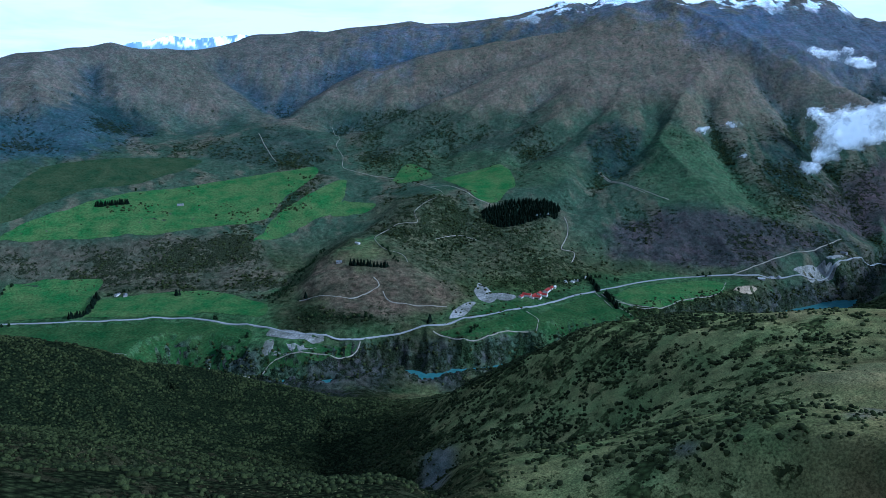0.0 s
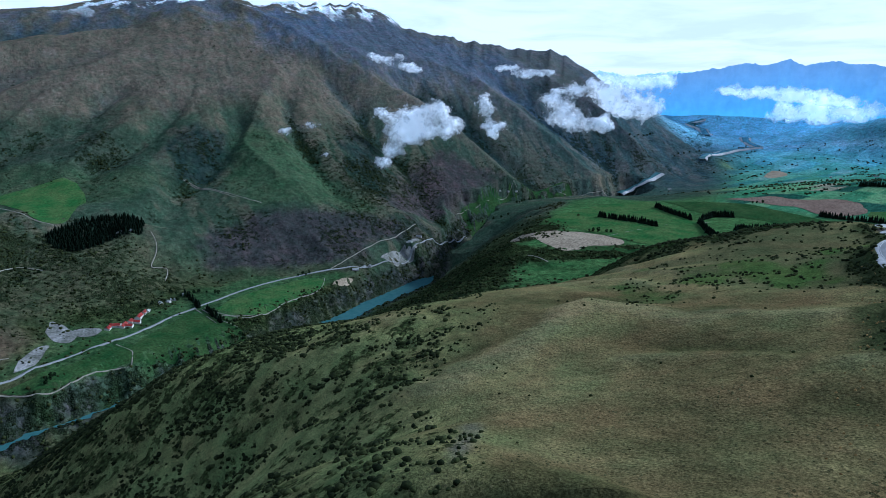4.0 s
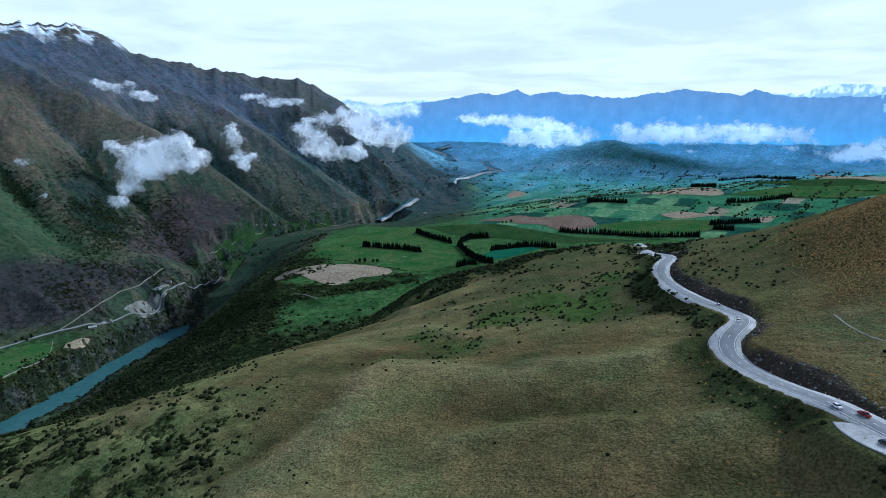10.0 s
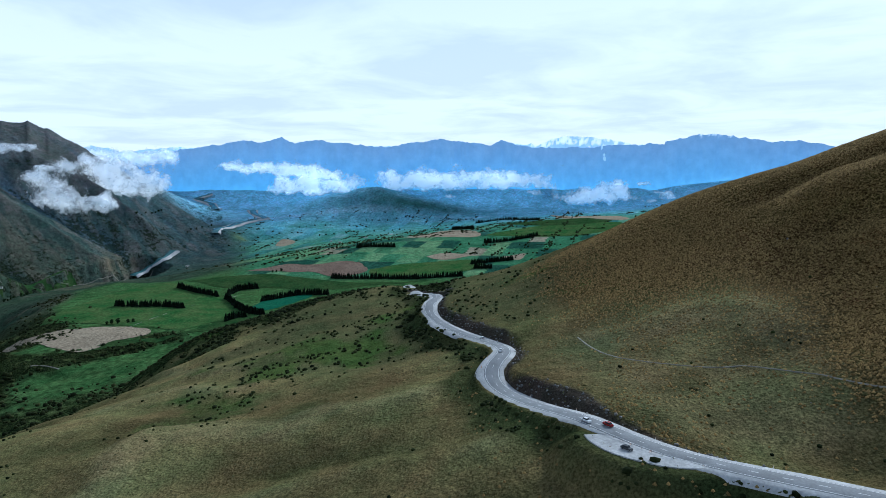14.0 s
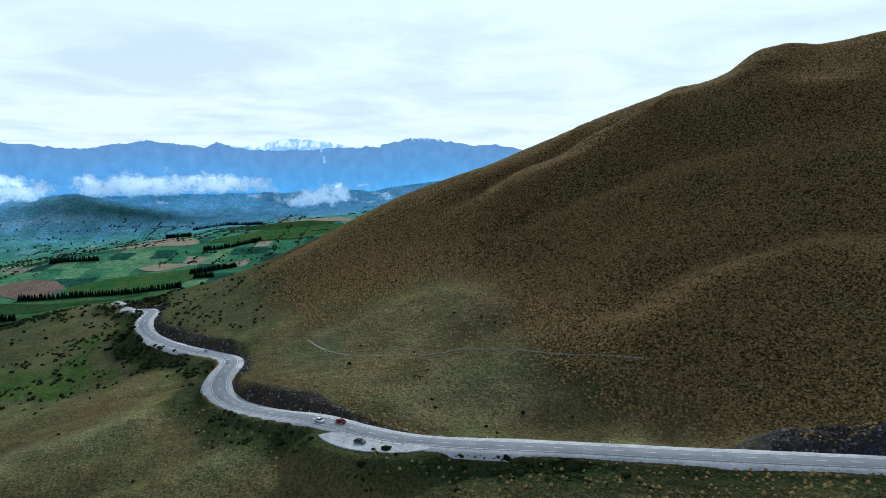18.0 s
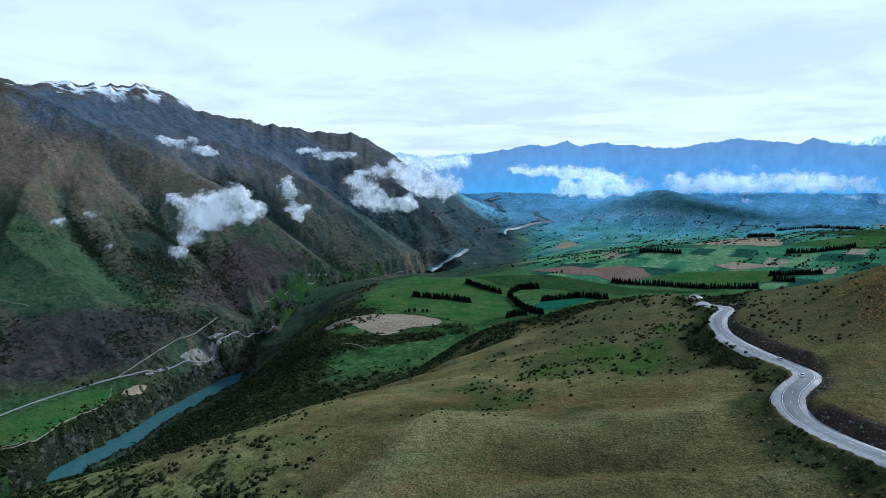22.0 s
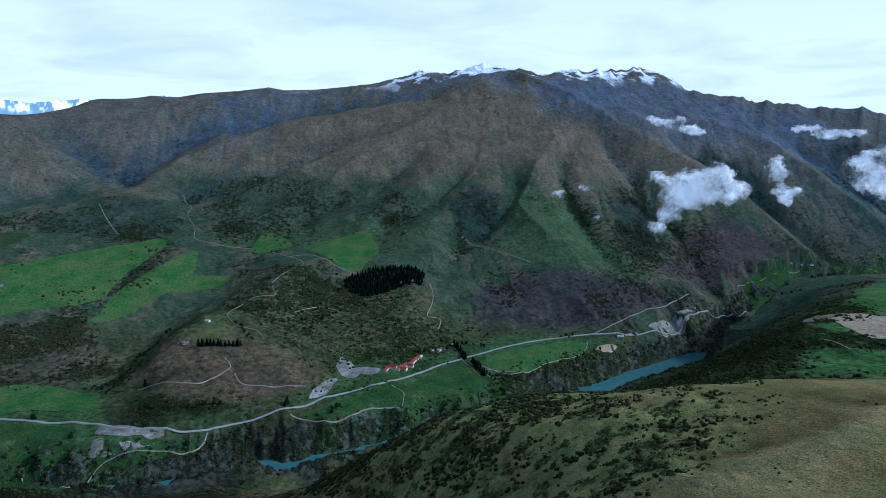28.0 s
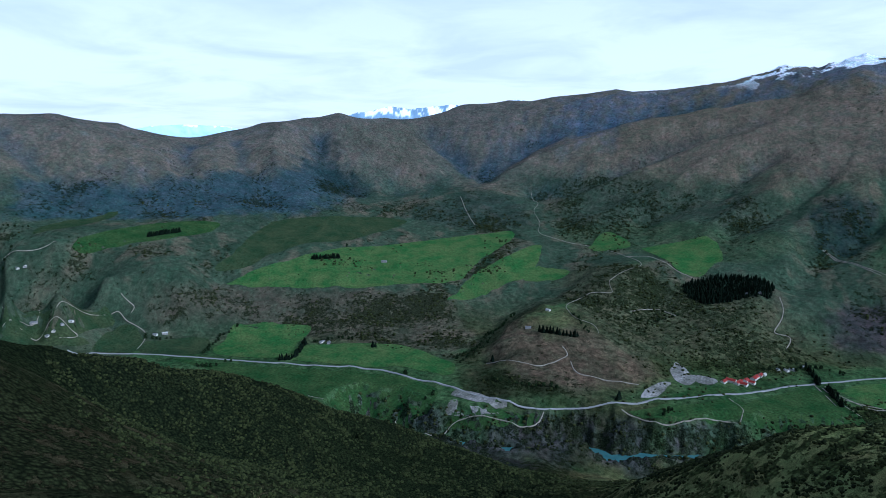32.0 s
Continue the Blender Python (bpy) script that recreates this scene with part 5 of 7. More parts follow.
TRACKS = [
    [(-1697, 1617), (-1652, 1792), (-1598, 1793), (-1511, 1774), (-1478, 1686)],
    [(-2053, 1735), (-1781, 1633), (-1772, 1552), (-1794, 1513)],
    [(-1768, 1539), (-1712, 1595), (-1653, 1629), (-1637, 1634), (-1671, 1593)],
    [(-527, 3280), (-470, 3131), (-475, 3050), (-435, 2963), (-418, 2856), (-342, 2818), (-166, 2746), (-54, 2623), (-1, 2496), (-74, 2410), (-101, 2317), (-89, 2282), (-167, 2281), (-226, 2195), (-191, 2066), (-129, 2039), (-109, 1984)],
    [(-54, 2623), (27, 2612), (104, 2506), (173, 2458)],
    [(432, 2390), (433, 2321), (398, 2242), (444, 2250), (418, 2153)],
    [(-408, 1833), (-272, 1782), (-201, 1816), (-181, 1838), (-201, 1880)],
    [(-578, 1556), (-437, 1398), (-436, 1532), (-245, 1547), (-210, 1601)],
    [(-28, 1639), (11, 1624), (63, 1611), (113, 1636), (179, 1675), (241, 1680)],
    [(241, 1680), (252, 1727), (225, 1775)],
    [(467, 1934), (488, 1879), (532, 1855), (583, 1840)],
    [(451, 1954), (476, 1825)],
    [(-752, 1505), (-814, 1526)],
    [(620, 2728), (644, 2706), (684, 2651), (760, 2551)],
    [(-2145, 1830), (-2063, 1863), (-1994, 1920)],
    [(-831, 3108), (-765, 2972), (-703, 2872)],
    [(-28, 2212), (49, 2267), (117, 2229)],
    [(-170, 1815), (-150, 1773), (-91, 1765), (8, 1776)],
    [(-1647, 1830), (-1593, 1829), (-1599, 1814)],
    [(925, 2097), (1036, 2140), (1171, 2190), (1280, 2240), (1371, 2290)],
    [(1680, 2459), (1820, 2473), (1991, 2497), (2043, 2485)],
    [(476, 1945), (512, 1870), (581, 1834), (726, 1912), (823, 1952), (878, 2037)],
    [(520, 1785), (489, 1843)],
    [(628, 2730), (654, 2704), (727, 2604), (834, 2489)],
    [(1128, 1337), (1147, 1320), (1147, 1282)],
    [(2282, 2461), (2483, 2419), (2754, 2400)],
    [(1353, 1336), (1650, 1352), (1741, 1337), (1839, 1322)],
]
FAR_RIVER = [
    [(2650, 2437), (2738, 2422), (2790, 2392), (2898, 2405)],
    [(3254, 2418), (3503, 2439), (3711, 2367)],
    [(3711, 2367), (3742, 2461), (3798, 2514)],
    [(3631, 2669), (3758, 2787), (3759, 2887), (3862, 2861)],
]
WINDBREAKS = [
    (16, [(1586, 1538), (1595, 1474), (1622, 1413), (1623, 1348)]),
    (14, [(1864, 1552), (1831, 1458), (1810, 1370)]),
    (10, [(1838, 1353), (1911, 1359), (1945, 1322)]),
    (10, [(1782, 1321), (1687, 1219), (1652, 1155), (1652, 1118)]),
    (13, [(1792, 1205), (1911, 1159), (1951, 1076)]),
    (12, [(2541, 772), (2653, 642)]),
    (11, [(2482, 746), (2504, 687)]),
    (20, [(2165, 1166), (2203, 1055), (2256, 911), (2350, 760)]),
    (14, [(2636, 1283), (2683, 1139)]),
    (20, [(2895, 808), (2940, 736), (3089, 614)]),
    (12, [(3589, 1156), (3453, 1000)]),
    (16, [(1550, 1164), (1607, 1144)]),
    (30, [(3960, 1115), (4069, 947), (3872, 728)]),
    (10, [(-1787, 2138), (-1722, 2237)]),
    (26, [(-273, 1935), (-215, 1927), (-165, 1936)]),
    (14, [(-1198, 2319), (-1109, 2363)]),
    (30, [(478, 1923), (489, 1829)]),
    (34, [(454, 2076), (465, 1955)]),
    (20, [(-781, 1901), (-771, 1901)]),
    (20, [(-1003, 1727), (-980, 1768), (-1011, 1897)]),
    (20, [(-392, 1832), (-388, 1829)]),
    (14, [(-40, 1675), (-35, 1683)]),
]
BROADLEAF = [
    (13, [(-505, 1850), (-475, 1950), (-445, 2080), (-400, 2190)]),
    (15, [(-480, 1830), (-450, 1930), (-425, 2060)]),
    (16, [(-360, 1700), (-280, 1685), (-190, 1680)]),
    (14, [(-1261, 1728), (-1288, 1833), (-1277, 1913)]),
    (10, [(-1219, 1625), (-1180, 1624), (-1157, 1636)]),
    (15, [(-981, 1900), (-932, 1938), (-869, 1937)]),
    (13, [(-1503, 1755), (-1463, 1757), (-1433, 1792)]),
    (13, [(-493, 1611), (-513, 1566), (-527, 1540)]),
    (12, [(-1148, 1672), (-1135, 1676)]),
    (10, [(-1125, 2462), (-1121, 2464)]),
    (10, [(-609, 1719), (-603, 1721)]),
    (14, [(422, 2099), (462, 2005)]),
    (20, [(-2276, 1953), (-2193, 1988)]),
    (20, [(-2096, 1795), (-2144, 1868)]),
    (14, [(-183, 2071), (-139, 1962)]),
    (22, [(-9, 2168), (117, 2229)]),
    (14, [(444, 2054), (499, 2075), (541, 2040)]),
    (22, [(1391, 2105), (1473, 2102), (1566, 2094), (1646, 2066)]),
    (16, [(1806, 2199), (1926, 2239)]),
    (12, [(64, 1635), (88, 1667)]),
    (12, [(815, 2097), (853, 2095)]),
    (14, [(480, 1931), (522, 1743)]),
    (18, [(337, 1995), (422, 2029)]),
    (12, [(1412, 1407), (1447, 1364)]),
    (14, [(2150, 1385), (2180, 1374)]),
    (40, [(3623, 2097), (3745, 1950)]),
    (45, [(3519, 1910), (3663, 1692), (3762, 1488)]),
    (40, [(3115, 2479), (3319, 2472)]),
    (45, [(3901, 1796), (4028, 1551)]),
    (30, [(2913, 2622), (3129, 2646)]),
]
GROVE = [(135, 2396), (167, 2435), (232, 2474), (323, 2488), (386, 2495), (429, 2440), (400, 2372), (311, 2356), (222, 2302), (151, 2335)]
RED_ROOFS = [(222, 1876), (241, 1886), (259, 1884), (279, 1906), (290, 1904), (305, 1935), (322, 1961), (268, 1879)]
WHITE_ROOFS = [(333, 1967), (375, 2013), (396, 2018), (413, 2031), (446, 2065)]
FARMHOUSES = [(-1480, 1779), (-1463, 1804), (-959, 1911), (-933, 1906), (-270, 2081), (-312, 1966), (339, 2389), (373, 2388), (-1688, 1592), (-1676, 1611), (-1665, 1633), (-1763, 1592), (-1699, 1580), (-2041, 1827), (-2055, 1806), (-944, 2414), (1951, 2504), (1995, 2504), (2027, 2489), (1003, 2068), (1049, 2099), (1073, 2100), (1288, 2188), (1342, 2217), (2777, 2222), (3326, 1742), (3223, 1643), (3410, 1581), (3532, 1484)]
CARS = [(339, 152, 599), (320, 133, 597), (337, 146, 599), (450, 210, 592), (506, 241, 582)]
FAR_RANGE = [(46.4, -12.6), (48.6, -6.3), (50.3, 3.2), (52.1, 12.8), (53.9, 17.0), (56.2, 23.7), (58.1, 23.1), (59.3, 29.6), (60.4, 22.6), (62.0, 26.7), (64.1, 22.9), (65.9, 19.8), (67.8, 17.5), (70.0, 24.0), (72.3, 28.8), (74.5, 24.0), (76.3, 21.7), (77.2, 27.9), (78.5, 21.7), (79.7, 18.6), (81.4, 17.8), (83.1, 18.5), (84.7, 19.2), (86.2, 21.3), (88.1, 21.9), (89.2, 25.3), (90.0, 21.7), (87.5, 20.0), (89.8, 24.8), (91.7, 32.6), (93.5, 38.0), (95.3, 32.3), (97.6, 25.7), (99.3, 27.1), (101.5, 21.3), (105.7, 7.9)]
WHITE_RANGE = [(65.0, 14.1), (66.8, 19.1), (69.1, 16.0), (75.9, 19.4), (78.0, 24.8), (80.2, 22.4), (81.4, 29.9), (83.0, 35.0), (84.6, 33.3), (86.2, 27.2), (87.8, 23.3), (89.6, 18.9)]
MISTY_RANGE = [(44.3, 6.4), (45.6, 15.8), (46.9, 12.1), (48.1, 6.1), (49.5, 10.9), (51.2, 14.3), (53.0, 13.0), (54.8, 7.6)]
SNOW_RANGE = [(-28.6, 29.7), (-25.3, 45.2), (-23.5, 50.2), (-21.6, 56.8), (-19.8, 53.7), (-17.9, 57.0), (-16.5, 60.2), (-15.1, 57.8), (-13.2, 59.4), (-11.3, 67.2), (-9.5, 63.8), (-7.2, 65.0)]
WEST_RANGE = [(-44.8, 13.9), (-41.7, 21.6), (-40.1, 27.1), (-37.7, 29.1), (-34.7, 27.3), (-33.0, 21.3), (-30.4, 15.3)]


# ---- helpers for parts and draped surfaces ----
def mesh_from(name, verts, faces, mat, smooth=True):
    mesh = bpy.data.meshes.new(name)
    mesh.from_pydata([tuple(map(float, v)) for v in verts], [], [tuple(int(i) for i in f) for f in faces])
    mesh.materials.append(mat)
    if smooth:
        mesh.shade_smooth()
    mesh.update()
    return mesh


def structure(name, mesh, label, category):
    return tagged(new(name, mesh), label, category, kind="structure")


def part(name, bm, mat, parent, label=""):
    mesh = bpy.data.meshes.new(name)
    bm.to_mesh(mesh)
    bm.free()
    mesh.materials.append(mat)
    ob = new(name, mesh)
    ob.parent = parent
    return tagged(ob, label)


def drape(name, poly, mat, label, category, lift=0.5):
    """A patch of ground within an outline in plan, laid on the land."""
    from mathutils.geometry import delaunay_2d_cdt
    far = np.hypot(poly[0][0] - CX, poly[0][1] - CY)
    step = max(1.5, far * 0.0045)
    ring = dense([*poly, poly[0]], step)[:-1, :2]
    jig = far * 0.0022
    ring = ring + jig * np.stack([cloudy(ring[:, 0] / (jig * 9), ring[:, 1] / (jig * 9), 2, 3), cloudy(ring[:, 0] / (jig * 9), ring[:, 1] / (jig * 9), 2, 4)], 1)
    lo, hi = ring.min(0), ring.max(0)
    gx, gy = np.meshgrid(np.arange(lo[0], hi[0], step * 1.6), np.arange(lo[1], hi[1], step * 1.6))
    gx, gy = gx.ravel(), gy.ravel()
    keep = inside(gx, gy, ring)
    pts = [Vector(p) for p in ring] + [Vector(p) for p in zip(gx[keep], gy[keep])]
    n = len(ring)
    verts, _, faces, *_ = delaunay_2d_cdt(pts, [(i, (i + 1) % n) for i in range(n)], [list(range(n))], 1, 0.01)
    v = np.array([(p[0], p[1]) for p in verts])
    z = ground(v[:, 0], v[:, 1]) + lift + far * 0.0003
    return structure(name, mesh_from(name, np.c_[v, z], faces, mat), label, category)


def ribbon_mesh(name, line, offsets, heights, mat):
    """A strip along a dense line with the given cross-section: offsets to the right and heights above the line."""
    t = np.gradient(line[:, :2], axis=0)
    t /= np.linalg.norm(t, axis=1)[:, None] + 1e-9
    side = np.stack([t[:, 1], -t[:, 0]], 1)
    m, k = len(line), len(offsets)
    verts = np.zeros((m, k, 3))
    for j, (o, h) in enumerate(zip(offsets, heights)):
        verts[:, j, :2] = line[:, :2] + side * np.asarray(o).reshape(-1, 1)
        verts[:, j, 2] = line[:, 2] + h
    faces = [(i * k + j, (i + 1) * k + j, (i + 1) * k + j + 1, i * k + j + 1) for i in range(m - 1) for j in range(k - 1)]
    return mesh_from(name, verts.reshape(-1, 3), faces, mat)


def laid(points, step, lift):
    line = dense([p[:2] for p in points], step)
    for _ in range(3):
        line[1:-1] = 0.25 * line[:-2] + 0.5 * line[1:-1] + 0.25 * line[2:]
    z = ground(line[:, 0], line[:, 1])
    for _ in range(4):
        z[1:-1] = np.maximum(z[1:-1], 0.5 * (z[:-2] + z[2:]))
    return np.c_[line, z + lift]


def plain_material(name, colour, rough=0.9, vary=0.25, scale=0.15, bumps=0.0):
    m, n, l, b = material(name, rough)
    a = noise_node(n, l, scale, 4, 0.6)
    w = noise_node(n, l, scale * 0.11, 3, 0.6)
    lo, hi = tuple(c * (1 - vary) for c in colour), tuple(c * (1 + vary) for c in colour)
    c = blend(n, l, span(n, l, a, 0.3, 0.7, 0, 1), lo, hi)
    c = blend(n, l, 1.0, c, blend(n, l, span(n, l, w, 0.3, 0.7, 0, 1), (1 - vary,) * 3, (1 + vary,) * 3), "MULTIPLY")
    l.new(c, b.inputs["Base Color"])
    if bumps:
        bump(n, l, b, a, 0.6, bumps)
    return m


def crop_material(name, colour, second, pitch, angle):
    """Pasture or tilled ground, with faint mown or drilled lines."""
    m, n, l, b = material(name, 0.95)
    b.inputs["Specular IOR Level"].default_value = 0.0
    c = n.new("ShaderNodeTexCoord")
    mp = n.new("ShaderNodeMapping")
    mp.inputs["Rotation"].default_value = (0, 0, radians(angle))
    l.new(c.outputs["Object"], mp.inputs["Vector"])
    wv = n.new("ShaderNodeTexWave")
    wv.inputs["Scale"].default_value, wv.inputs["Distortion"].default_value = 1 / pitch, 2.5
    wv.inputs["Detail"].default_value = 2
    l.new(mp.outputs[0], wv.inputs["Vector"])
    big = noise_node(n, l, 1 / 55, 5, 0.62)
    small = noise_node(n, l, 1 / 6, 4, 0.7)
    k = blend(n, l, span(n, l, big, 0.35, 0.66, 0, 1), colour, second)
    k = blend(n, l, 1.0, k, blend(n, l, span(n, l, small, 0.3, 0.7, 0, 1), (0.48,) * 3, (1.5,) * 3), "MULTIPLY")
    k = blend(n, l, 1.0, k, blend(n, l, wv.outputs["Fac"], (0.93,) * 3, (1.07,) * 3), "MULTIPLY")
    l.new(k, b.inputs["Base Color"])
    bump(n, l, b, small, 0.5, 0.6)
    return m


GRASS = {
    "bright": crop_material("lush_pasture", (0.030, 0.096, 0.025), (0.078, 0.118, 0.038), 14, 20),
    "green": crop_material("grazed_pasture", (0.020, 0.056, 0.017), (0.044, 0.076, 0.025), 17, 70),
    "dull": crop_material("rough_pasture", (0.022, 0.045, 0.020), (0.044, 0.060, 0.027), 20, 45),
    "brown": crop_material("ploughed_soil", (0.150, 0.105, 0.078), (0.205, 0.150, 0.110), 9, 30),
    "tan": crop_material("tilled_soil", (0.255, 0.205, 0.140), (0.330, 0.270, 0.185), 9, 65),
    "gravel": crop_material("pale_gravel", (0.090, 0.095, 0.075), (0.300, 0.292, 0.272), 25, 10),
    "teal": crop_material("young_crop", (0.016, 0.092, 0.050), (0.024, 0.110, 0.058), 7, 35),
}
SAY = {
    "bright": ("pasture", "lush bright green pasture on level ground"), "green": ("pasture", "grazed green pasture beside the valley road"),
    "dull": ("pasture", "rough dull green pasture with worn patches"), "brown": ("ploughed_field", "bare brown ploughed field among pastures"),
    "tan": ("ploughed_field", "pale tan tilled field among green pastures"), "gravel": ("gravel_yard", "pale gravel yard beside the valley road"),
    "teal": ("crop_field", "blue-green young crop behind tree rows"),
}
for kind, polys in (("bright", BRIGHT_FIELDS), ("green", GREEN_FIELDS), ("dull", DULL_FIELDS), ("brown", BROWN_FIELDS), ("tan", TAN_FIELDS), ("gravel", GRAVEL_FIELDS), ("teal", TEAL_FIELDS)):
    for poly in polys:
        drape(SAY[kind][0], poly, GRASS[kind], SAY[kind][1], "field")

# ---- roads and tracks ----
ASPHALT = plain_material("chip_seal", (0.215, 0.220, 0.222), 0.85, 0.14, 1.2, 0.02)
VALLEY_SEAL = plain_material("worn_chip_seal", (0.250, 0.255, 0.250), 0.85, 0.15, 0.2)
VERGE = plain_material("pale_road_gravel", (0.420, 0.415, 0.400), 0.95, 0.22, 0.9, 0.05)
TRACK = plain_material("bare_track_earth", (0.230, 0.212, 0.170), 0.95, 0.30, 0.25)
PAINT = plain_material("road_paint", (0.75, 0.75, 0.72), 0.7, 0.12, 2.0)


def valley_road(name, points, width, mat, label, step=7.0, lift=0.9):
    line = laid(points, step, lift)
    w = width / 2
    return structure(name, ribbon_mesh(name, line, (-w - 0.5, -w, 0, w, w + 0.5), (-2.2, 0, 0.1, 0, -2.2), mat), label, "road")


valley_road("road", HIGHWAY, 7.0, VALLEY_SEAL, "pale grey two-lane highway along the valley floor")
for points in TRACKS:
    if len(points) > 1:
        far = math.hypot(points[0][0] - CX, points[0][1] - CY)
        valley_road("track", points, 2.2 if far < 2600 else 1.7 if far < 3200 else 0.9, TRACK, "pale bare earth farm track", 6.0, 0.9)

valley_road("track", SHEEP_TRACK, 0.8, TRACK, "faint pale sheep track across the tussock hill", 2.5, 0.12)

# ---- water ----
def water_material():
    m, n, l, b = material("silty_river_water", 0.16)
    b.inputs["Specular IOR Level"].default_value = 0.5
    w = noise_node(n, l, 0.05, 4, 0.6)
    l.new(blend(n, l, span(n, l, w, 0.3, 0.7, 0, 1), (0.042, 0.125, 0.128), (0.070, 0.165, 0.165)), b.inputs["Base Color"])
    bump(n, l, b, noise_node(n, l, 0.6, 4, 0.6), 0.25, 0.12)
    return m


WATER = water_material()
bed3 = np.c_[BED[:, :2], BED_Z]
reach = np.interp(np.arange(len(BED)), [0, 0.55 * len(BED), 0.6 * len(BED)], [44, 44, 14])
structure("river", ribbon_mesh("river", bed3, (-reach, -0.4 * reach, 0.4 * reach, reach), (0, 0.1, 0.1, 0), WATER), "turquoise silty river in a rocky gorge", "river")
for points in FAR_RIVER:
    if len(points) > 1:
        line = laid(points, 10, 5.0)
        wide = 24 + 11 * cloudy(np.arange(len(line)) / 6.0, np.zeros(len(line)), 3, 9)
        # pale gravel strip added to brighten the reach, in place of sky glint
        shore = wide + 9 + 9 * cloudy(np.arange(len(line)) / 4.0, np.ones(len(line)), 3, 10)
        structure("river_shore", ribbon_mesh("river_shore", line, (-shore - 6, -shore, 0 * shore, shore, shore + 6), (-9, -1.2, -0.9, -1.2, -9), VERGE), "pale gravel strip added along the braided river to brighten it", "shore")
        structure("river", ribbon_mesh("river", line, (-wide - 4, -wide, 0 * wide, wide, wide + 4), (-5, 0, 0.2, 0, -5), WATER), "pale braided river reach on the plain", "river")

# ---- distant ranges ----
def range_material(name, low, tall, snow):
    """Far hills seen through much air: haze is put into the colour and a glow added; paler at the foot than along the
    tops.
    """
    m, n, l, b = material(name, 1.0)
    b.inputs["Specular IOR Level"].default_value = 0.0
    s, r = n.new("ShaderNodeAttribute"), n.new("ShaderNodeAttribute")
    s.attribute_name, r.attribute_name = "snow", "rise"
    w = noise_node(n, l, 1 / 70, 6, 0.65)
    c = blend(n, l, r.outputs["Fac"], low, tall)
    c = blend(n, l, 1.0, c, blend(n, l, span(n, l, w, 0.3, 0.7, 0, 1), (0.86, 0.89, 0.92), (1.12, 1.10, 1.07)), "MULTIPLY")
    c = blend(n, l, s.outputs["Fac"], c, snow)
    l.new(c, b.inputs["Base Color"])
    # added glow, so the hazy colour holds on faces away from the sun
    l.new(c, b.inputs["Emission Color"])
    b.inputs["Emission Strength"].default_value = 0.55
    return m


def far_range(name, crest, r0, r1, foot, mat, label, snowline, seed, jag=1.0):
    az, q = np.array([p[0] for p in crest]), np.array([p[1] for p in crest]) / 1000
    a = np.arange(az[0], az[-1], 0.08)
    top = np.interp(a, az, q) + jag * (0.0011 * ridged(a * 1.3, a * 0, 4, seed) - 0.0006)
    rows = np.linspace(0, 1, 26)
    u, k = np.meshgrid(a, rows, indexing="ij")
    fold = ridged(u * 0.55 + 0.25 * k, k * 1.2, 4, seed + 3) - 0.3
    r = r0 + (r1 - r0) * k + 18 * fold * (1 - k * 0.4)
    s = foot + (top[:, None] - foot) * k ** 0.9
    verts = np.stack([CX + r * np.sin(np.radians(u)), CY + r * np.cos(np.radians(u)), TOP + r * s], -1)
    nk = len(rows)
    faces = [(i * nk + j, i * nk + j + 1, (i + 1) * nk + j + 1, (i + 1) * nk + j) for i in range(len(a) - 1) for j in range(nk - 1)]
    mesh = mesh_from(name, verts.reshape(-1, 3), faces, mat)
    bed = s + 0.004 * cloudy(u * 2.2, k * 5, 4, seed + 5)
    white = ramp(bed, snowline - 0.001, snowline + 0.002) * ramp(cloudy(u * 5, k * 9, 3, seed + 9), -0.25, 0.25)
    mesh.attributes.new("rise", "FLOAT", "POINT").data.foreach_set("value", k.ravel().astype(np.float32))
    mesh.attributes.new("snow", "FLOAT", "POINT").data.foreach_set("value", white.ravel().astype(np.float32))
    return tagged(new(name, mesh), label, "mountain range", kind="structure")


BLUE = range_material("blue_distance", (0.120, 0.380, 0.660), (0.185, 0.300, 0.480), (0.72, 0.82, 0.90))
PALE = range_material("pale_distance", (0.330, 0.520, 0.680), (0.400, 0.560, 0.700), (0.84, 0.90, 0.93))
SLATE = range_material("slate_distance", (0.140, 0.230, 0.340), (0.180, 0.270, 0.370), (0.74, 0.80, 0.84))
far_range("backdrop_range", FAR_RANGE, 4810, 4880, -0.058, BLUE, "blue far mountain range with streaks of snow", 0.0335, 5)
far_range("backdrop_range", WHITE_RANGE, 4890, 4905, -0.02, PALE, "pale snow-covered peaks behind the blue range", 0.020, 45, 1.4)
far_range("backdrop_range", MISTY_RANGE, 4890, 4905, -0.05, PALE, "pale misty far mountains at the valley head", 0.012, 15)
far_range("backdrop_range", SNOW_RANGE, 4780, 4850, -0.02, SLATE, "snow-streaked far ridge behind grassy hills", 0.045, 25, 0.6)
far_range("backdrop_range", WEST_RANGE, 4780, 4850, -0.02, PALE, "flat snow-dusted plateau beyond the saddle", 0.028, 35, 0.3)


# ---- the hill road: gravel verges, seal, paint, rails and posts ----
def flat_patch(name, poly, height, mat, label, category):
    ring = dense([*poly, poly[0]], 2.0)[:-1, :2]
    mid = ring.mean(0)
    zs = height(ring)
    verts = [(*mid, height(mid[None])[0])] + [(*p, z) for p, z in zip(ring, zs)] + [(*(p + (p - mid) * 0.05), z - 2.0) for p, z in zip(ring, zs)]
    n = len(ring)
    faces = [(0, 1 + i, 1 + (i + 1) % n) for i in range(n)] + [(1 + i, 1 + n + i, 1 + n + (i + 1) % n, 1 + (i + 1) % n) for i in range(n)]
    return structure(name, mesh_from(name, verts, faces, mat, False), label, category)


road = HILL_ROAD
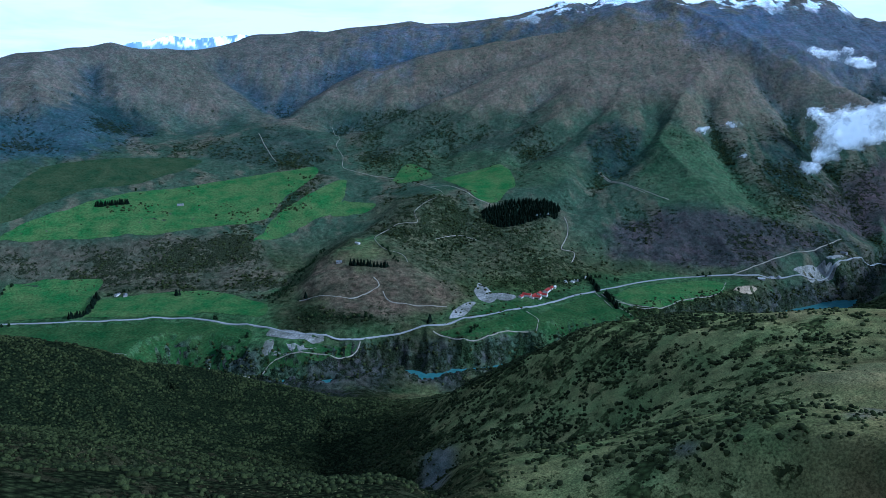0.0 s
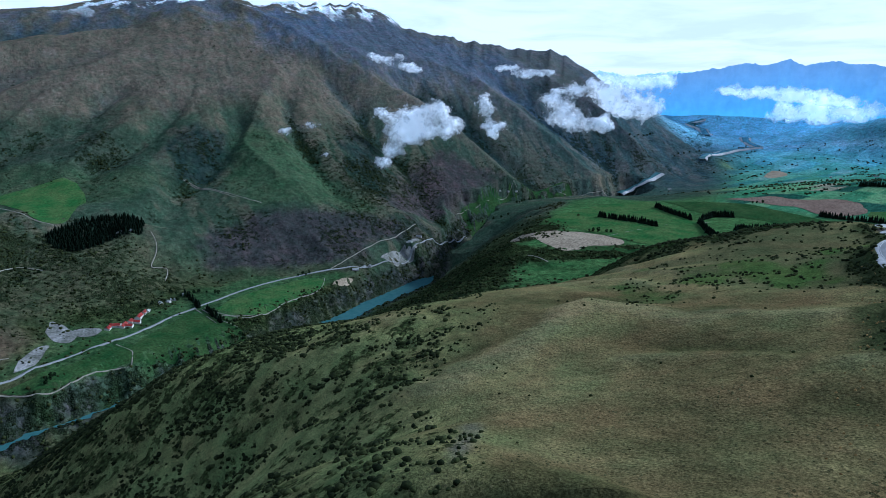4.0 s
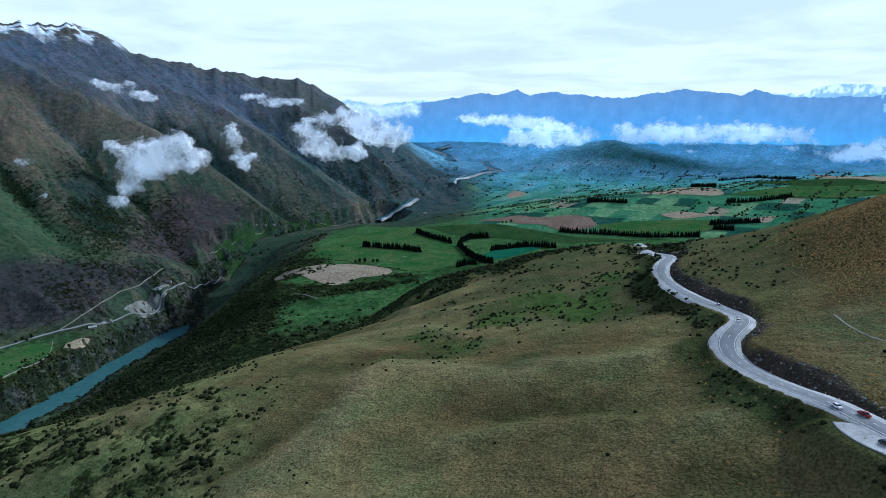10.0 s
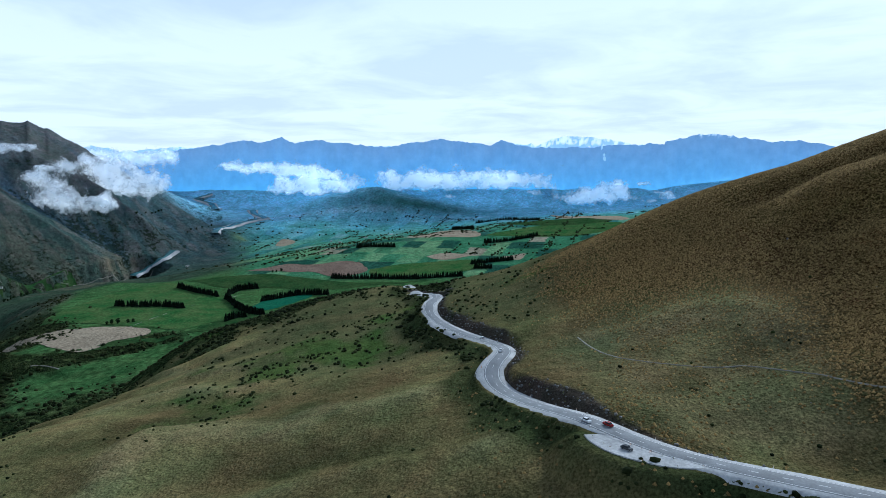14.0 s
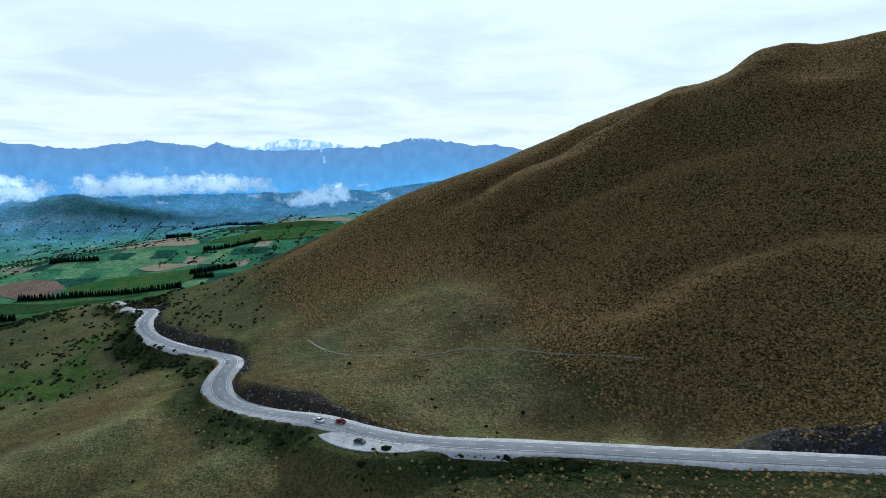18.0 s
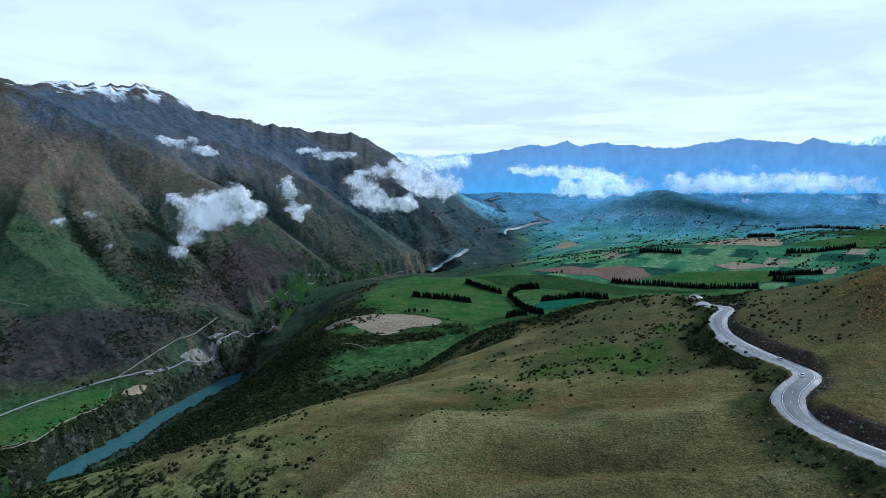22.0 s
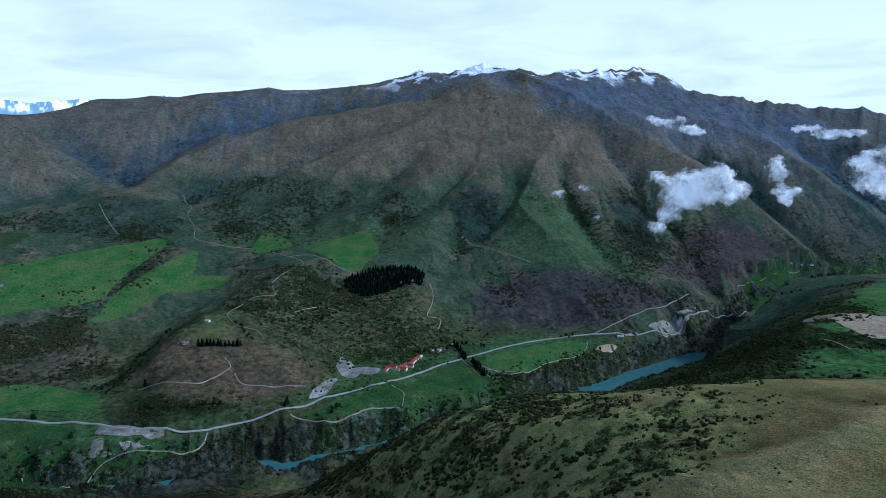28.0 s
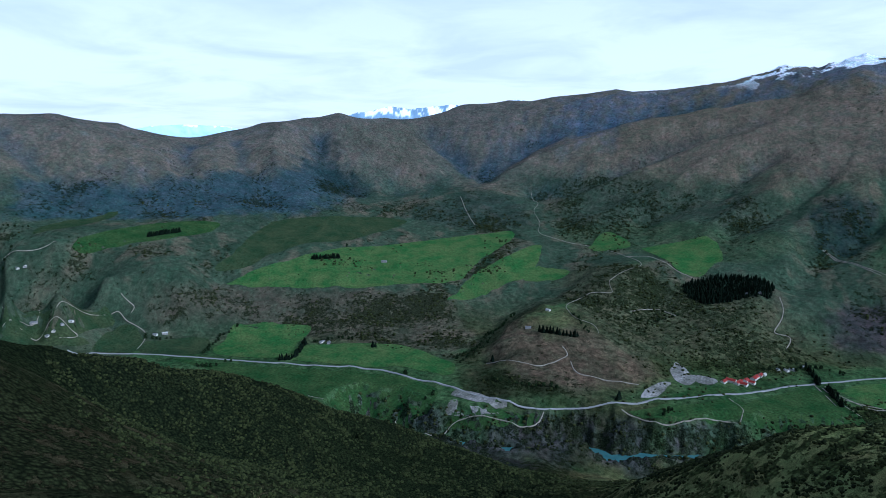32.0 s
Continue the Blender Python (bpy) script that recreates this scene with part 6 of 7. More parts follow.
verge_r = 6.4 + 0.8 * cloudy(np.arange(len(road)) / 9.0, np.zeros(len(road)), 3, 5)
verge_l = 6.2 + 0.7 * cloudy(np.arange(len(road)) / 8.0, np.zeros(len(road)) + 3, 3, 6)
structure("road_verge", ribbon_mesh("road_verge", road, (-verge_l - 2, -verge_l, 0 * verge_l, verge_r, verge_r + 2), (-1.8, -0.08, 0, -0.08, -1.8), VERGE), "pale gravel verge along the hill road", "verge")
hill_road = structure("road", ribbon_mesh("road", road, (-4.1, -3.9, 0, 3.9, 4.1), (-0.06, 0.06, 0.12, 0.06, -0.06), ASPHALT), "grey chip-sealed hill road winding across the slope", "road")
for side in (-3.45, 3.45):
    line = new("edge_line", ribbon_mesh("edge_line", road, (side - 0.11, side + 0.11), (0.085, 0.085), PAINT))
    line.parent = hill_road
gaps = np.concatenate([[0], np.cumsum(np.linalg.norm(np.diff(road, axis=0), axis=1))])


def on_road(s, off=0.0, up=0.0):
    """A place at a distance along the hill road, and the road's heading there."""
    p = np.array([np.interp(s, gaps, road[:, k]) for k in range(3)])
    d = np.array([np.interp(s + 1.5, gaps, road[:, k]) - np.interp(s - 1.5, gaps, road[:, k]) for k in range(2)])
    d /= np.linalg.norm(d) + 1e-9
    return Vector((p[0] + d[1] * off, p[1] - d[0] * off, p[2] + up)), math.atan2(d[1], d[0])


for s in np.arange(6, gaps[-1] - 6, 10.0):
    seg = np.array([[*on_road(s + k)[0]] for k in (0, 1.5, 3.0)])
    ob = new("dash", ribbon_mesh("dash", seg, (-0.10, 0.10), (0.135, 0.135), PAINT))
    ob.parent = hill_road


def road_height(p):
    d = np.hypot(p[:, 0][:, None] - road[:, 0], p[:, 1][:, None] - road[:, 1])
    return road[d.argmin(1), 2] - 0.02


flat_patch("layby", LAYBY, road_height, VERGE, "wide pale gravel lay-by beside the hill road", "lay-by")
flat_patch("layby", BAY, lambda p: road_height(p) + 0.02, VERGE, "gravel parking bay at the bend of the hill road", "lay-by")

STEEL = plain_material("galvanised_steel", (0.42, 0.43, 0.44), 0.45, 0.1, 3.0)
TIMBER = plain_material("weathered_post", (0.30, 0.27, 0.22), 0.9, 0.2, 3.0)
WHITE = plain_material("white_marker", (0.78, 0.78, 0.76), 0.6, 0.08, 3.0)
ORANGE = plain_material("orange_marker", (0.75, 0.26, 0.04), 0.6, 0.1, 3.0)


def box(bm, size, at=(0, 0, 0), turn=0.0):
    m = Matrix.Translation(at) @ Matrix.Rotation(turn, 4, "Z") @ Matrix.Diagonal((*size, 1))
    return bmesh.ops.create_cube(bm, size=1.0, matrix=m)["verts"]


def guard_rail(s0, s1, off):
    """A steel barrier on timber posts along the outer edge."""
    thing = new("guard_rail")
    thing.location = on_road(s0, off)[0]
    inv = Matrix.Translation(-Vector(thing.location))
    line = np.array([[*(inv @ on_road(s, off)[0])] for s in np.arange(s0, s1, 2.0)])
    rail = new("rail", ribbon_mesh("rail", line, (0.05, 0.14, 0.05, 0.14, 0.05), (0.48, 0.56, 0.63, 0.70, 0.78), STEEL))
    rail.parent = thing
    bm = bmesh.new()
    box(bm, (0.14, 0.18, 1.0), (0, 0, 0.35))
    mesh = bpy.data.meshes.new("post")
    bm.to_mesh(mesh)
    bm.free()
    mesh.materials.append(TIMBER)
    for s in np.arange(s0, s1, 4.0):
        p, a = on_road(s, off)
        post = new("post", mesh)
        post.parent, post.location, post.rotation_euler = thing, inv @ p, (0, 0, a)
    return tagged(thing, "galvanised steel guard rail on timber posts beside the road", "guard rail", "guard rails of the hill road")


total = gaps[-1]
for a, b, off in ((total - 120, total - 4, 5.0), (total - 210, total - 172, 5.0)):
    guard_rail(a, b, off)


def marker_post(s, off, mat, words):
    thing = new("marker_post")
    p, a = on_road(s, off)
    thing.location, thing.rotation_euler = p, (0, 0, a)
    bm = bmesh.new()
    box(bm, (0.10, 0.16, 1.25), (0, 0, 0.45))
    bmesh.ops.bevel(bm, geom=bm.edges[:], offset=0.02, segments=1, affect="EDGES")
    part("shaft", bm, mat, thing)
    bm = bmesh.new()
    box(bm, (0.115, 0.14, 0.16), (0, 0, 0.92))
    part("reflector", bm, ORANGE, thing, "small reflector plate")
    return tagged(thing, words, "marker post", "marker posts of the hill road")


for s in np.arange(30, total - 20, 42):
    marker_post(s, 5.6, WHITE, "white roadside marker post in pale gravel")
    marker_post(s + 18, -5.4, WHITE, "white roadside marker post below the bank")
for s in (total - 330, total - 318, total - 190, total - 182):
    marker_post(s, 5.9, ORANGE, "orange roadside marker post at the bend")

# ---- low clouds on the mountain and over the plain ----
def cloud_material():
    m = bpy.data.materials.new("low_cloud")
    m.use_nodes = True
    n, l = m.node_tree.nodes, m.node_tree.links
    n.clear()
    near_side, far_side, gone = n.new("ShaderNodeBsdfDiffuse"), n.new("ShaderNodeBsdfTranslucent"), n.new("ShaderNodeBsdfTransparent")
    near_side.inputs["Color"].default_value, far_side.inputs["Color"].default_value = (0.86, 0.87, 0.88, 1), (0.50, 0.51, 0.52, 1)
    body, veil_mix, result = n.new("ShaderNodeAddShader"), n.new("ShaderNodeMixShader"), n.new("ShaderNodeOutputMaterial")
    l.new(near_side.outputs[0], body.inputs[0])
    l.new(far_side.outputs[0], body.inputs[1])
    d = n.new("ShaderNodeAttribute")
    d.attribute_name = "billow"
    big, small = noise_node(n, l, 1 / 75, 6, 0.60), noise_node(n, l, 1 / 16, 5, 0.65)
    a = maths(n, l, "ADD", d.outputs["Fac"], maths(n, l, "ADD", maths(n, l, "MULTIPLY", maths(n, l, "SUBTRACT", big, 0.5), 4.6), maths(n, l, "MULTIPLY", maths(n, l, "SUBTRACT", small, 0.5), 1.3)))
    l.new(span(n, l, a, -0.05, 1.45, 0, 0.92), veil_mix.inputs[0])
    l.new(gone.outputs[0], veil_mix.inputs[1])
    l.new(body.outputs[0], veil_mix.inputs[2])
    l.new(veil_mix.outputs[0], result.inputs["Surface"])
    return m


CLOUD = cloud_material()


def low_cloud(x, y, z, wide, tall, puffs, thin=0.0):
    """A ragged bank: leaning, billowing veils, thick where its puffs are and thinning out to wisps. Puffs: middle and reach, in shares of the bank's half size."""
    seed = 200 + int(x + y) % 90
    nu, nv = 72, 34
    u, v = np.meshgrid(np.linspace(-1.1, 1.1, nu), np.linspace(-1.1, 1.1, nv), indexing="ij")
    az = math.atan2(x - CX, y - CY)
    places, faces, thick = [], [], []
    for k in range(2):
        ragged = cloudy(u * 2.2 * wide / tall + 9 * k, v * 2.2, 4, seed + k), cloudy(u * 2.2 * wide / tall - 5 * k, v * 2.2 + 3, 4, seed + 20 + k)
        uu, vv = u + 0.10 * tall / wide * ragged[0], v + 0.13 * ragged[1]
        body = sum(np.exp(-0.9 * (((uu - pu) / ru) ** 2 + ((vv - pv) / rv) ** 2)) for pu, pv, ru, rv in puffs)
        rim = np.maximum(np.abs(u), np.abs(v))
        body = np.minimum(1.65 * np.minimum(body, 1.15) - 0.78 - thin, 9 * (1.0 - rim) - 1.2)
        fore = tall * (0.16 * np.clip(body, -0.6, 1.2) + 0.10 * ragged[0] - 0.32 * v) + 14 * k
        su, sv = u * wide, v * tall
        places.append(np.stack([x + su * math.cos(az) - fore * math.sin(az), y - su * math.sin(az) - fore * math.cos(az), z + sv], -1).reshape(-1, 3))
        faces += [(k * nu * nv + i * nv + j, k * nu * nv + (i + 1) * nv + j, k * nu * nv + (i + 1) * nv + j + 1, k * nu * nv + i * nv + j + 1) for i in range(nu - 1) for j in range(nv - 1)]
        thick.append(np.clip(body, -1.6, 1.2).ravel())
    mesh = mesh_from("low_cloud", np.concatenate(places), faces, CLOUD)
    mesh.attributes.new("billow", "FLOAT", "POINT").data.foreach_set("value", np.concatenate(thick).astype(np.float32))
    return tagged(new("low_cloud", mesh), "white ragged low cloud hanging against the slopes", "cloud", "low clouds", "structure")


low_cloud(1652, 2730, 489, 241, 152, [(-0.58, 0.43, 0.27, 0.13), (-0.21, 0.28, 0.29, 0.23), (0.21, 0.25, 0.4, 0.33), (0.56, 0.17, 0.29, 0.33), (-0.05, -0.13, 0.44, 0.33), (-0.42, -0.42, 0.29, 0.28), (-0.56, -0.73, 0.14, 0.2), (0.47, 0.63, 0.11, 0.13)])
low_cloud(1662, 2770, 601, 283, 77, [(-0.55, -0.33, 0.18, 0.17), (-0.14, -0.1, 0.15, 0.2), (0.36, 0.1, 0.2, 0.23), (-0.27, 0.43, 0.11, 0.17)], 0.5)
low_cloud(2123, 2783, 521, 140, 140, [(-0.44, 0.56, 0.32, 0.24), (-0.16, 0.3, 0.32, 0.2), (-0.3, -0.2, 0.36, 0.32), (0.3, -0.3, 0.44, 0.18), (0.0, -0.56, 0.24, 0.16)], 0.25)
low_cloud(2644, 2796, 563, 262, 170, [(-0.47, 0.27, 0.28, 0.18), (-0.15, 0.04, 0.31, 0.25), (0.08, 0.58, 0.26, 0.25), (0.27, -0.45, 0.45, 0.29), (0.62, -0.55, 0.24, 0.22), (-0.18, -0.33, 0.24, 0.18), (-0.29, 0.55, 0.16, 0.11)])
low_cloud(2999, 2747, 610, 261, 155, [(-0.65, 0.47, 0.17, 0.17), (-0.38, 0.26, 0.33, 0.34), (-0.03, -0.01, 0.35, 0.42), (0.31, -0.31, 0.35, 0.36), (0.56, -0.37, 0.23, 0.21), (-0.25, -0.37, 0.28, 0.21)])
low_cloud(1783, 3175, 783, 167, 73, [(-0.57, 0.36, 0.31, 0.28), (-0.08, 0.2, 0.38, 0.4), (0.39, -0.2, 0.38, 0.24), (0.69, -0.44, 0.24, 0.2), (0.17, 0.48, 0.17, 0.24)], 0.25)
low_cloud(2518, 3056, 752, 198, 63, [(-0.52, 0.3, 0.35, 0.3), (0.01, -0.2, 0.35, 0.5), (0.49, -0.2, 0.35, 0.3), (0.76, -0.0, 0.16, 0.2)], 0.2)
low_cloud(3965, 2392, 618, 447, 84, [(-0.67, 0.38, 0.29, 0.22), (-0.25, 0.29, 0.38, 0.4), (0.17, 0.11, 0.38, 0.44), (0.54, -0.16, 0.33, 0.4), (0.77, -0.29, 0.17, 0.22)])
low_cloud(4056, 2188, 542, 352, 87, [(-0.53, -0.11, 0.32, 0.51), (-0.68, -0.23, 0.19, 0.34), (-0.11, -0.15, 0.34, 0.55), (0.21, -0.32, 0.32, 0.43), (0.61, 0.11, 0.29, 0.55), (-0.26, 0.28, 0.15, 0.38)])
low_cloud(4428, 1309, 565, 681, 118, [(-0.78, 0.14, 0.16, 0.44), (-0.64, -0.27, 0.21, 0.35), (-0.45, 0.21, 0.18, 0.41), (-0.21, 0.05, 0.22, 0.38), (0.1, 0.27, 0.25, 0.32), (0.37, 0.02, 0.25, 0.35), (0.64, 0.14, 0.22, 0.29), (0.81, -0.27, 0.15, 0.19), (-0.07, -0.27, 0.38, 0.22)])
low_cloud(4579, 502, 483, 281, 103, [(-0.33, -0.27, 0.47, 0.33), (0.13, 0.09, 0.51, 0.55), (0.6, 0.2, 0.4, 0.51)])
low_cloud(4401, 1403, 462, 84, 37, [(-0.02, -0.0, 0.62, 0.6)])
low_cloud(4530, 867, 500, 103, 37, [(-0.09, -0.2, 0.58, 0.5)])
low_cloud(4599, 180, 507, 281, 88, [(-0.6, 0.57, 0.2, 0.26), (-0.07, 0.62, 0.19, 0.17), (-0.27, -0.45, 0.24, 0.26), (0.36, -0.06, 0.24, 0.21), (0.6, -0.45, 0.21, 0.26), (0.2, -0.62, 0.19, 0.17)], 0.2)
low_cloud(1393, 2635, 355, 83, 47, [(0.09, -0.1, 0.57, 0.65), (0.57, 0.35, 0.29, 0.35)], 0.3)
low_cloud(1104, 2736, 439, 135, 104, [(-0.45, 0.51, 0.27, 0.21), (0.27, 0.76, 0.4, 0.24), (0.78, -0.34, 0.25, 0.24)], 0.5)
low_cloud(3553, 3193, 678, 307, 96, [(-0.5, 0.4, 0.5, 0.36), (0.25, 0.08, 0.56, 0.4), (-0.25, -0.2, 0.38, 0.28), (0.62, 0.48, 0.38, 0.24)])


# ---- plants: joined tufts and bushes near, single trees in the valley ----
def joined(name, bases, place, size, turn, mat, label, category, tall=None):
    """Many small pieces in one mesh: each place takes one of the base shapes, turned and sized."""
    vs, fs, start = [], [], 0
    pick = np.arange(len(place)) % len(bases)
    for k, (bv, bf) in enumerate(bases):
        sel = np.nonzero(pick == k)[0]
        if not len(sel):
            continue
        c, s = np.cos(turn[sel])[:, None], np.sin(turn[sel])[:, None]
        z = (size[sel] if tall is None else tall[sel])[:, None]
        x = (bv[:, 0] * c - bv[:, 1] * s) * size[sel][:, None] + place[sel, 0][:, None]
        y = (bv[:, 0] * s + bv[:, 1] * c) * size[sel][:, None] + place[sel, 1][:, None]
        vs.append(np.stack([x, y, bv[:, 2] * z + place[sel, 2][:, None]], -1).reshape(-1, 3))
        fs.append((bf[None] + (start + np.arange(len(sel)) * len(bv))[:, None, None]).reshape(-1, 3))
        start += len(sel) * len(bv)
    v, f = np.concatenate(vs).astype(np.float32), np.concatenate(fs).astype(np.int32)
    mesh = bpy.data.meshes.new(name)
    mesh.vertices.add(len(v))
    mesh.vertices.foreach_set("co", v.ravel())
    mesh.loops.add(f.size)
    mesh.loops.foreach_set("vertex_index", f.ravel())
    mesh.polygons.add(len(f))
    mesh.polygons.foreach_set("loop_start", np.arange(len(f), dtype=np.int32) * 3)
    mesh.update(calc_edges=True)
    mesh.materials.append(mat)
    mesh.shade_smooth()
    return tagged(new(name, mesh), label, category, kind="stuff")


def ball(levels, rng, flat=0.75, rough=0.28):
    bm = bmesh.new()
    bmesh.ops.create_icosphere(bm, subdivisions=levels, radius=1.0)
    v = np.array([x.co[:] for x in bm.verts])
    bm.verts.index_update()
    f = np.array([[q.index for q in p.verts] for p in bm.faces])
    bm.free()
    v *= 1 + rough * (rng.rand(len(v), 1) - 0.5) * 2
    v[:, 2] = v[:, 2] * flat + 0.35 * flat
    return v, f


def tuft(rng):
    """A drooping clump of blades: a low ragged dome."""
    n = 6
    a = np.arange(n) * 2 * np.pi / n
    low = np.stack([np.cos(a), np.sin(a), np.full(n, -0.15)], 1) * (0.85 + 0.4 * rng.rand(n, 1))
    top = np.array([[0.15 * rng.randn(), 0.15 * rng.randn(), 0.95]])
    v = np.concatenate([low, top])
    return v, np.array([(i, (i + 1) % n, n) for i in range(n)])


def leafy_material(name, low, top, scale):
    m, n, l, b = material(name, 0.9)
    b.inputs["Specular IOR Level"].default_value = 0.02
    g = n.new("ShaderNodeNewGeometry")
    o = n.new("ShaderNodeObjectInfo")
    mix = maths(n, l, "FRACT", maths(n, l, "ADD", g.outputs["Random Per Island"], o.outputs["Random"]), 0.0)
    c = blend(n, l, mix, low, top)
    t = noise_node(n, l, scale, 3, 0.7)
    c = blend(n, l, 1.0, c, blend(n, l, span(n, l, t, 0.3, 0.7, 0, 1), (0.55,) * 3, (1.4,) * 3), "MULTIPLY")
    l.new(c, b.inputs["Base Color"])
    bump(n, l, b, t, 0.8, 0.3)
    return m


BUSH = leafy_material("scrub_leaf", (0.008, 0.012, 0.005), (0.042, 0.052, 0.018), 1.2)
TUSSOCK = leafy_material("tussock_blade", (0.105, 0.068, 0.023), (0.310, 0.206, 0.074), 2.0)
STRAW = leafy_material("pale_tuft", (0.058, 0.058, 0.022), (0.135, 0.124, 0.054), 2.0)
NEEDLE = leafy_material("conifer_needles", (0.004, 0.009, 0.006), (0.010, 0.018, 0.010), 0.6)
LEAF = leafy_material("broad_leaves", (0.006, 0.014, 0.006), (0.018, 0.032, 0.012), 0.5)
BARK = plain_material("bark", (0.070, 0.055, 0.042), 0.95, 0.25, 1.5)
ROCK = plain_material("schist_rock", (0.170, 0.165, 0.155), 0.9, 0.35, 0.8, 0.2)

rng = np.random.RandomState(21)


def strew(n, az0, az1, r0, r1, weight, power=1.0):
    """Places on the land, evenly over the area, kept by weight (a field on the land's grid)."""
    az = rng.uniform(az0, az1, n)
    r = np.sqrt(rng.uniform(r0 * r0, r1 * r1, n)) if power == 1 else np.exp(rng.uniform(math.log(r0), math.log(r1), n))
    i, j = np.searchsorted(AZ, az) - 1, np.searchsorted(RR, r) - 1
    keep = rng.rand(n) < weight[i, j]
    az, r = np.radians(az[keep]), r[keep]
    x, y = CX + r * np.sin(az), CY + r * np.cos(az)
    return np.c_[x, y, ground(x, y)]


off = ramp(OFF_ROAD, 7.5, 9)
knots = ramp(cloudy(X2 / 9, Y2 / 9, 3, 301) + 0.7 * cloudy(X2 / 34, Y2 / 34, 2, 303), -0.25, 0.6)
bushy = np.clip(np.clip(SCRUB * 1.25 - 0.10, 0.0, 1) * 1.7, 0, 1) * knots * off + 0.0022 * off * (1 - tuss)
def scrub_at(q):
    az, r = to_polar(q[:, 0], q[:, 1])
    return SCRUB[np.clip(np.searchsorted(AZ, az) - 1, 0, len(AZ) - 1), np.clip(np.searchsorted(RR, r) - 1, 0, len(RR) - 1)]


p = strew(300000, -52, 100, 190, 1250, bushy * (1 - 0.5 * ramp(R2, 600, 1200)))
n = len(p)
joined("scrub_bushes", [ball(1, rng, 0.8, 0.3) for _ in range(7)], p, 0.40 + 1.5 * rng.rand(n) ** 2 * np.clip(scrub_at(p) * 3, 0.2, 1) + 0.0009 * np.hypot(p[:, 0], p[:, 1]), rng.uniform(0, 6.3, n), BUSH, "dark green low scrub bushes scattered on the slopes", "bushes", None)
p = strew(215000, 66, 131, 205, 640, (0.012 + 0.95 * tuss) * off * (1 - cut))
n = len(p)
joined("tussock_grass", [tuft(rng) for _ in range(8)], p, 0.42 + 0.42 * rng.rand(n), rng.uniform(0, 6.3, n), TUSSOCK, "golden brown tussock clumps covering the steep hill", "tussock grass")
p = strew(26000, -40, 96, 185, 520, (0.25 + 0.6 * knots) * off * (1 - tuss) * 0.55)
n = len(p)
joined("pale_grass_tufts", [tuft(rng) for _ in range(8)], p, 0.35 + 0.35 * rng.rand(n), rng.uniform(0, 6.3, n), STRAW, "pale dry grass tufts on the open slope", "grass tufts")
p = strew(60000, 66, 131, 190, 800, np.maximum(cut * 0.8, 0.0006))
n = len(p)
joined("broken_rock", [ball(1, rng, 0.7, 0.45) for _ in range(6)], p, 0.25 + 0.7 * rng.rand(n) ** 3, rng.uniform(0, 6.3, n), ROCK, "dark broken schist in the road cutting", "rocks")


def conifer(seed):
    """A shelterbelt conifer: trunk, and a crown of drooping ragged tiers."""
    g = np.random.RandomState(seed)
    thing = new("conifer_tree")
    bm = bmesh.new()
    bmesh.ops.create_cone(bm, cap_ends=True, segments=7, radius1=0.32, radius2=0.10, depth=6.0, matrix=Matrix.Translation((0, 0, 2.4)))
    part("trunk", bm, BARK, thing)
    bm = bmesh.new()
    for k in range(8):
        z0, rad = 1.2 + k * 1.75, (4.3 - 0.46 * k) * (0.85 + 0.3 * g.rand())
        n = 9
        tip = bm.verts.new((0.25 * g.randn(), 0.25 * g.randn(), z0 + 3.2))
        rim = [bm.verts.new((math.cos(6.283 * i / n + k) * rad * (0.65 + 0.6 * g.rand()), math.sin(6.283 * i / n + k) * rad * (0.65 + 0.6 * g.rand()), z0 - 0.9 * g.rand())) for i in range(n)]
        low = bm.verts.new((0, 0, z0 + 0.7))
        for i in range(n):
            bm.faces.new((rim[i], rim[(i + 1) % n], tip))
            bm.faces.new((rim[(i + 1) % n], rim[i], low))
    part("crown", bm, NEEDLE, thing)
    return thing


def broadleaf(seed):
    """A spreading tree: tapered trunk, limbs, and a crown of many uneven leaf clumps."""
    g = np.random.RandomState(seed)
    thing = new("broadleaf_tree")
    bm = bmesh.new()
    bmesh.ops.create_cone(bm, cap_ends=True, segments=7, radius1=0.40, radius2=0.18, depth=4.4, matrix=Matrix.Translation((0, 0, 1.7)))
    for k in range(4):
        m = Matrix.Translation((0, 0, 3.4)) @ Matrix.Rotation(1.57 * k + g.rand(), 4, "Z") @ Matrix.Rotation(0.6, 4, "Y") @ Matrix.Translation((0, 0, 1.6))
        bmesh.ops.create_cone(bm, cap_ends=True, segments=5, radius1=0.18, radius2=0.05, depth=3.4, matrix=m)
    part("trunk", bm, BARK, thing)
    bm = bmesh.new()
    for k in range(30):
        a, h = g.uniform(0, 6.283), g.uniform(2.4, 9.2)
        rad = 3.3 * math.sqrt(max(0.05, 1 - ((h - 5.4) / 4.6) ** 2)) * g.uniform(0.35, 1.05)
        m = Matrix.Translation((math.cos(a) * rad, math.sin(a) * rad, h)) @ Matrix.Rotation(g.uniform(0, 6), 4, "Z") @ Matrix.Diagonal((*(g.uniform(0.7, 1.7, 3)), 1))
        for v in bmesh.ops.create_icosphere(bm, subdivisions=1, radius=1.0, matrix=m)["verts"]:
            v.co += Vector(g.uniform(-0.28, 0.28, 3))
    part("crown", bm, LEAF, thing)
    return thing


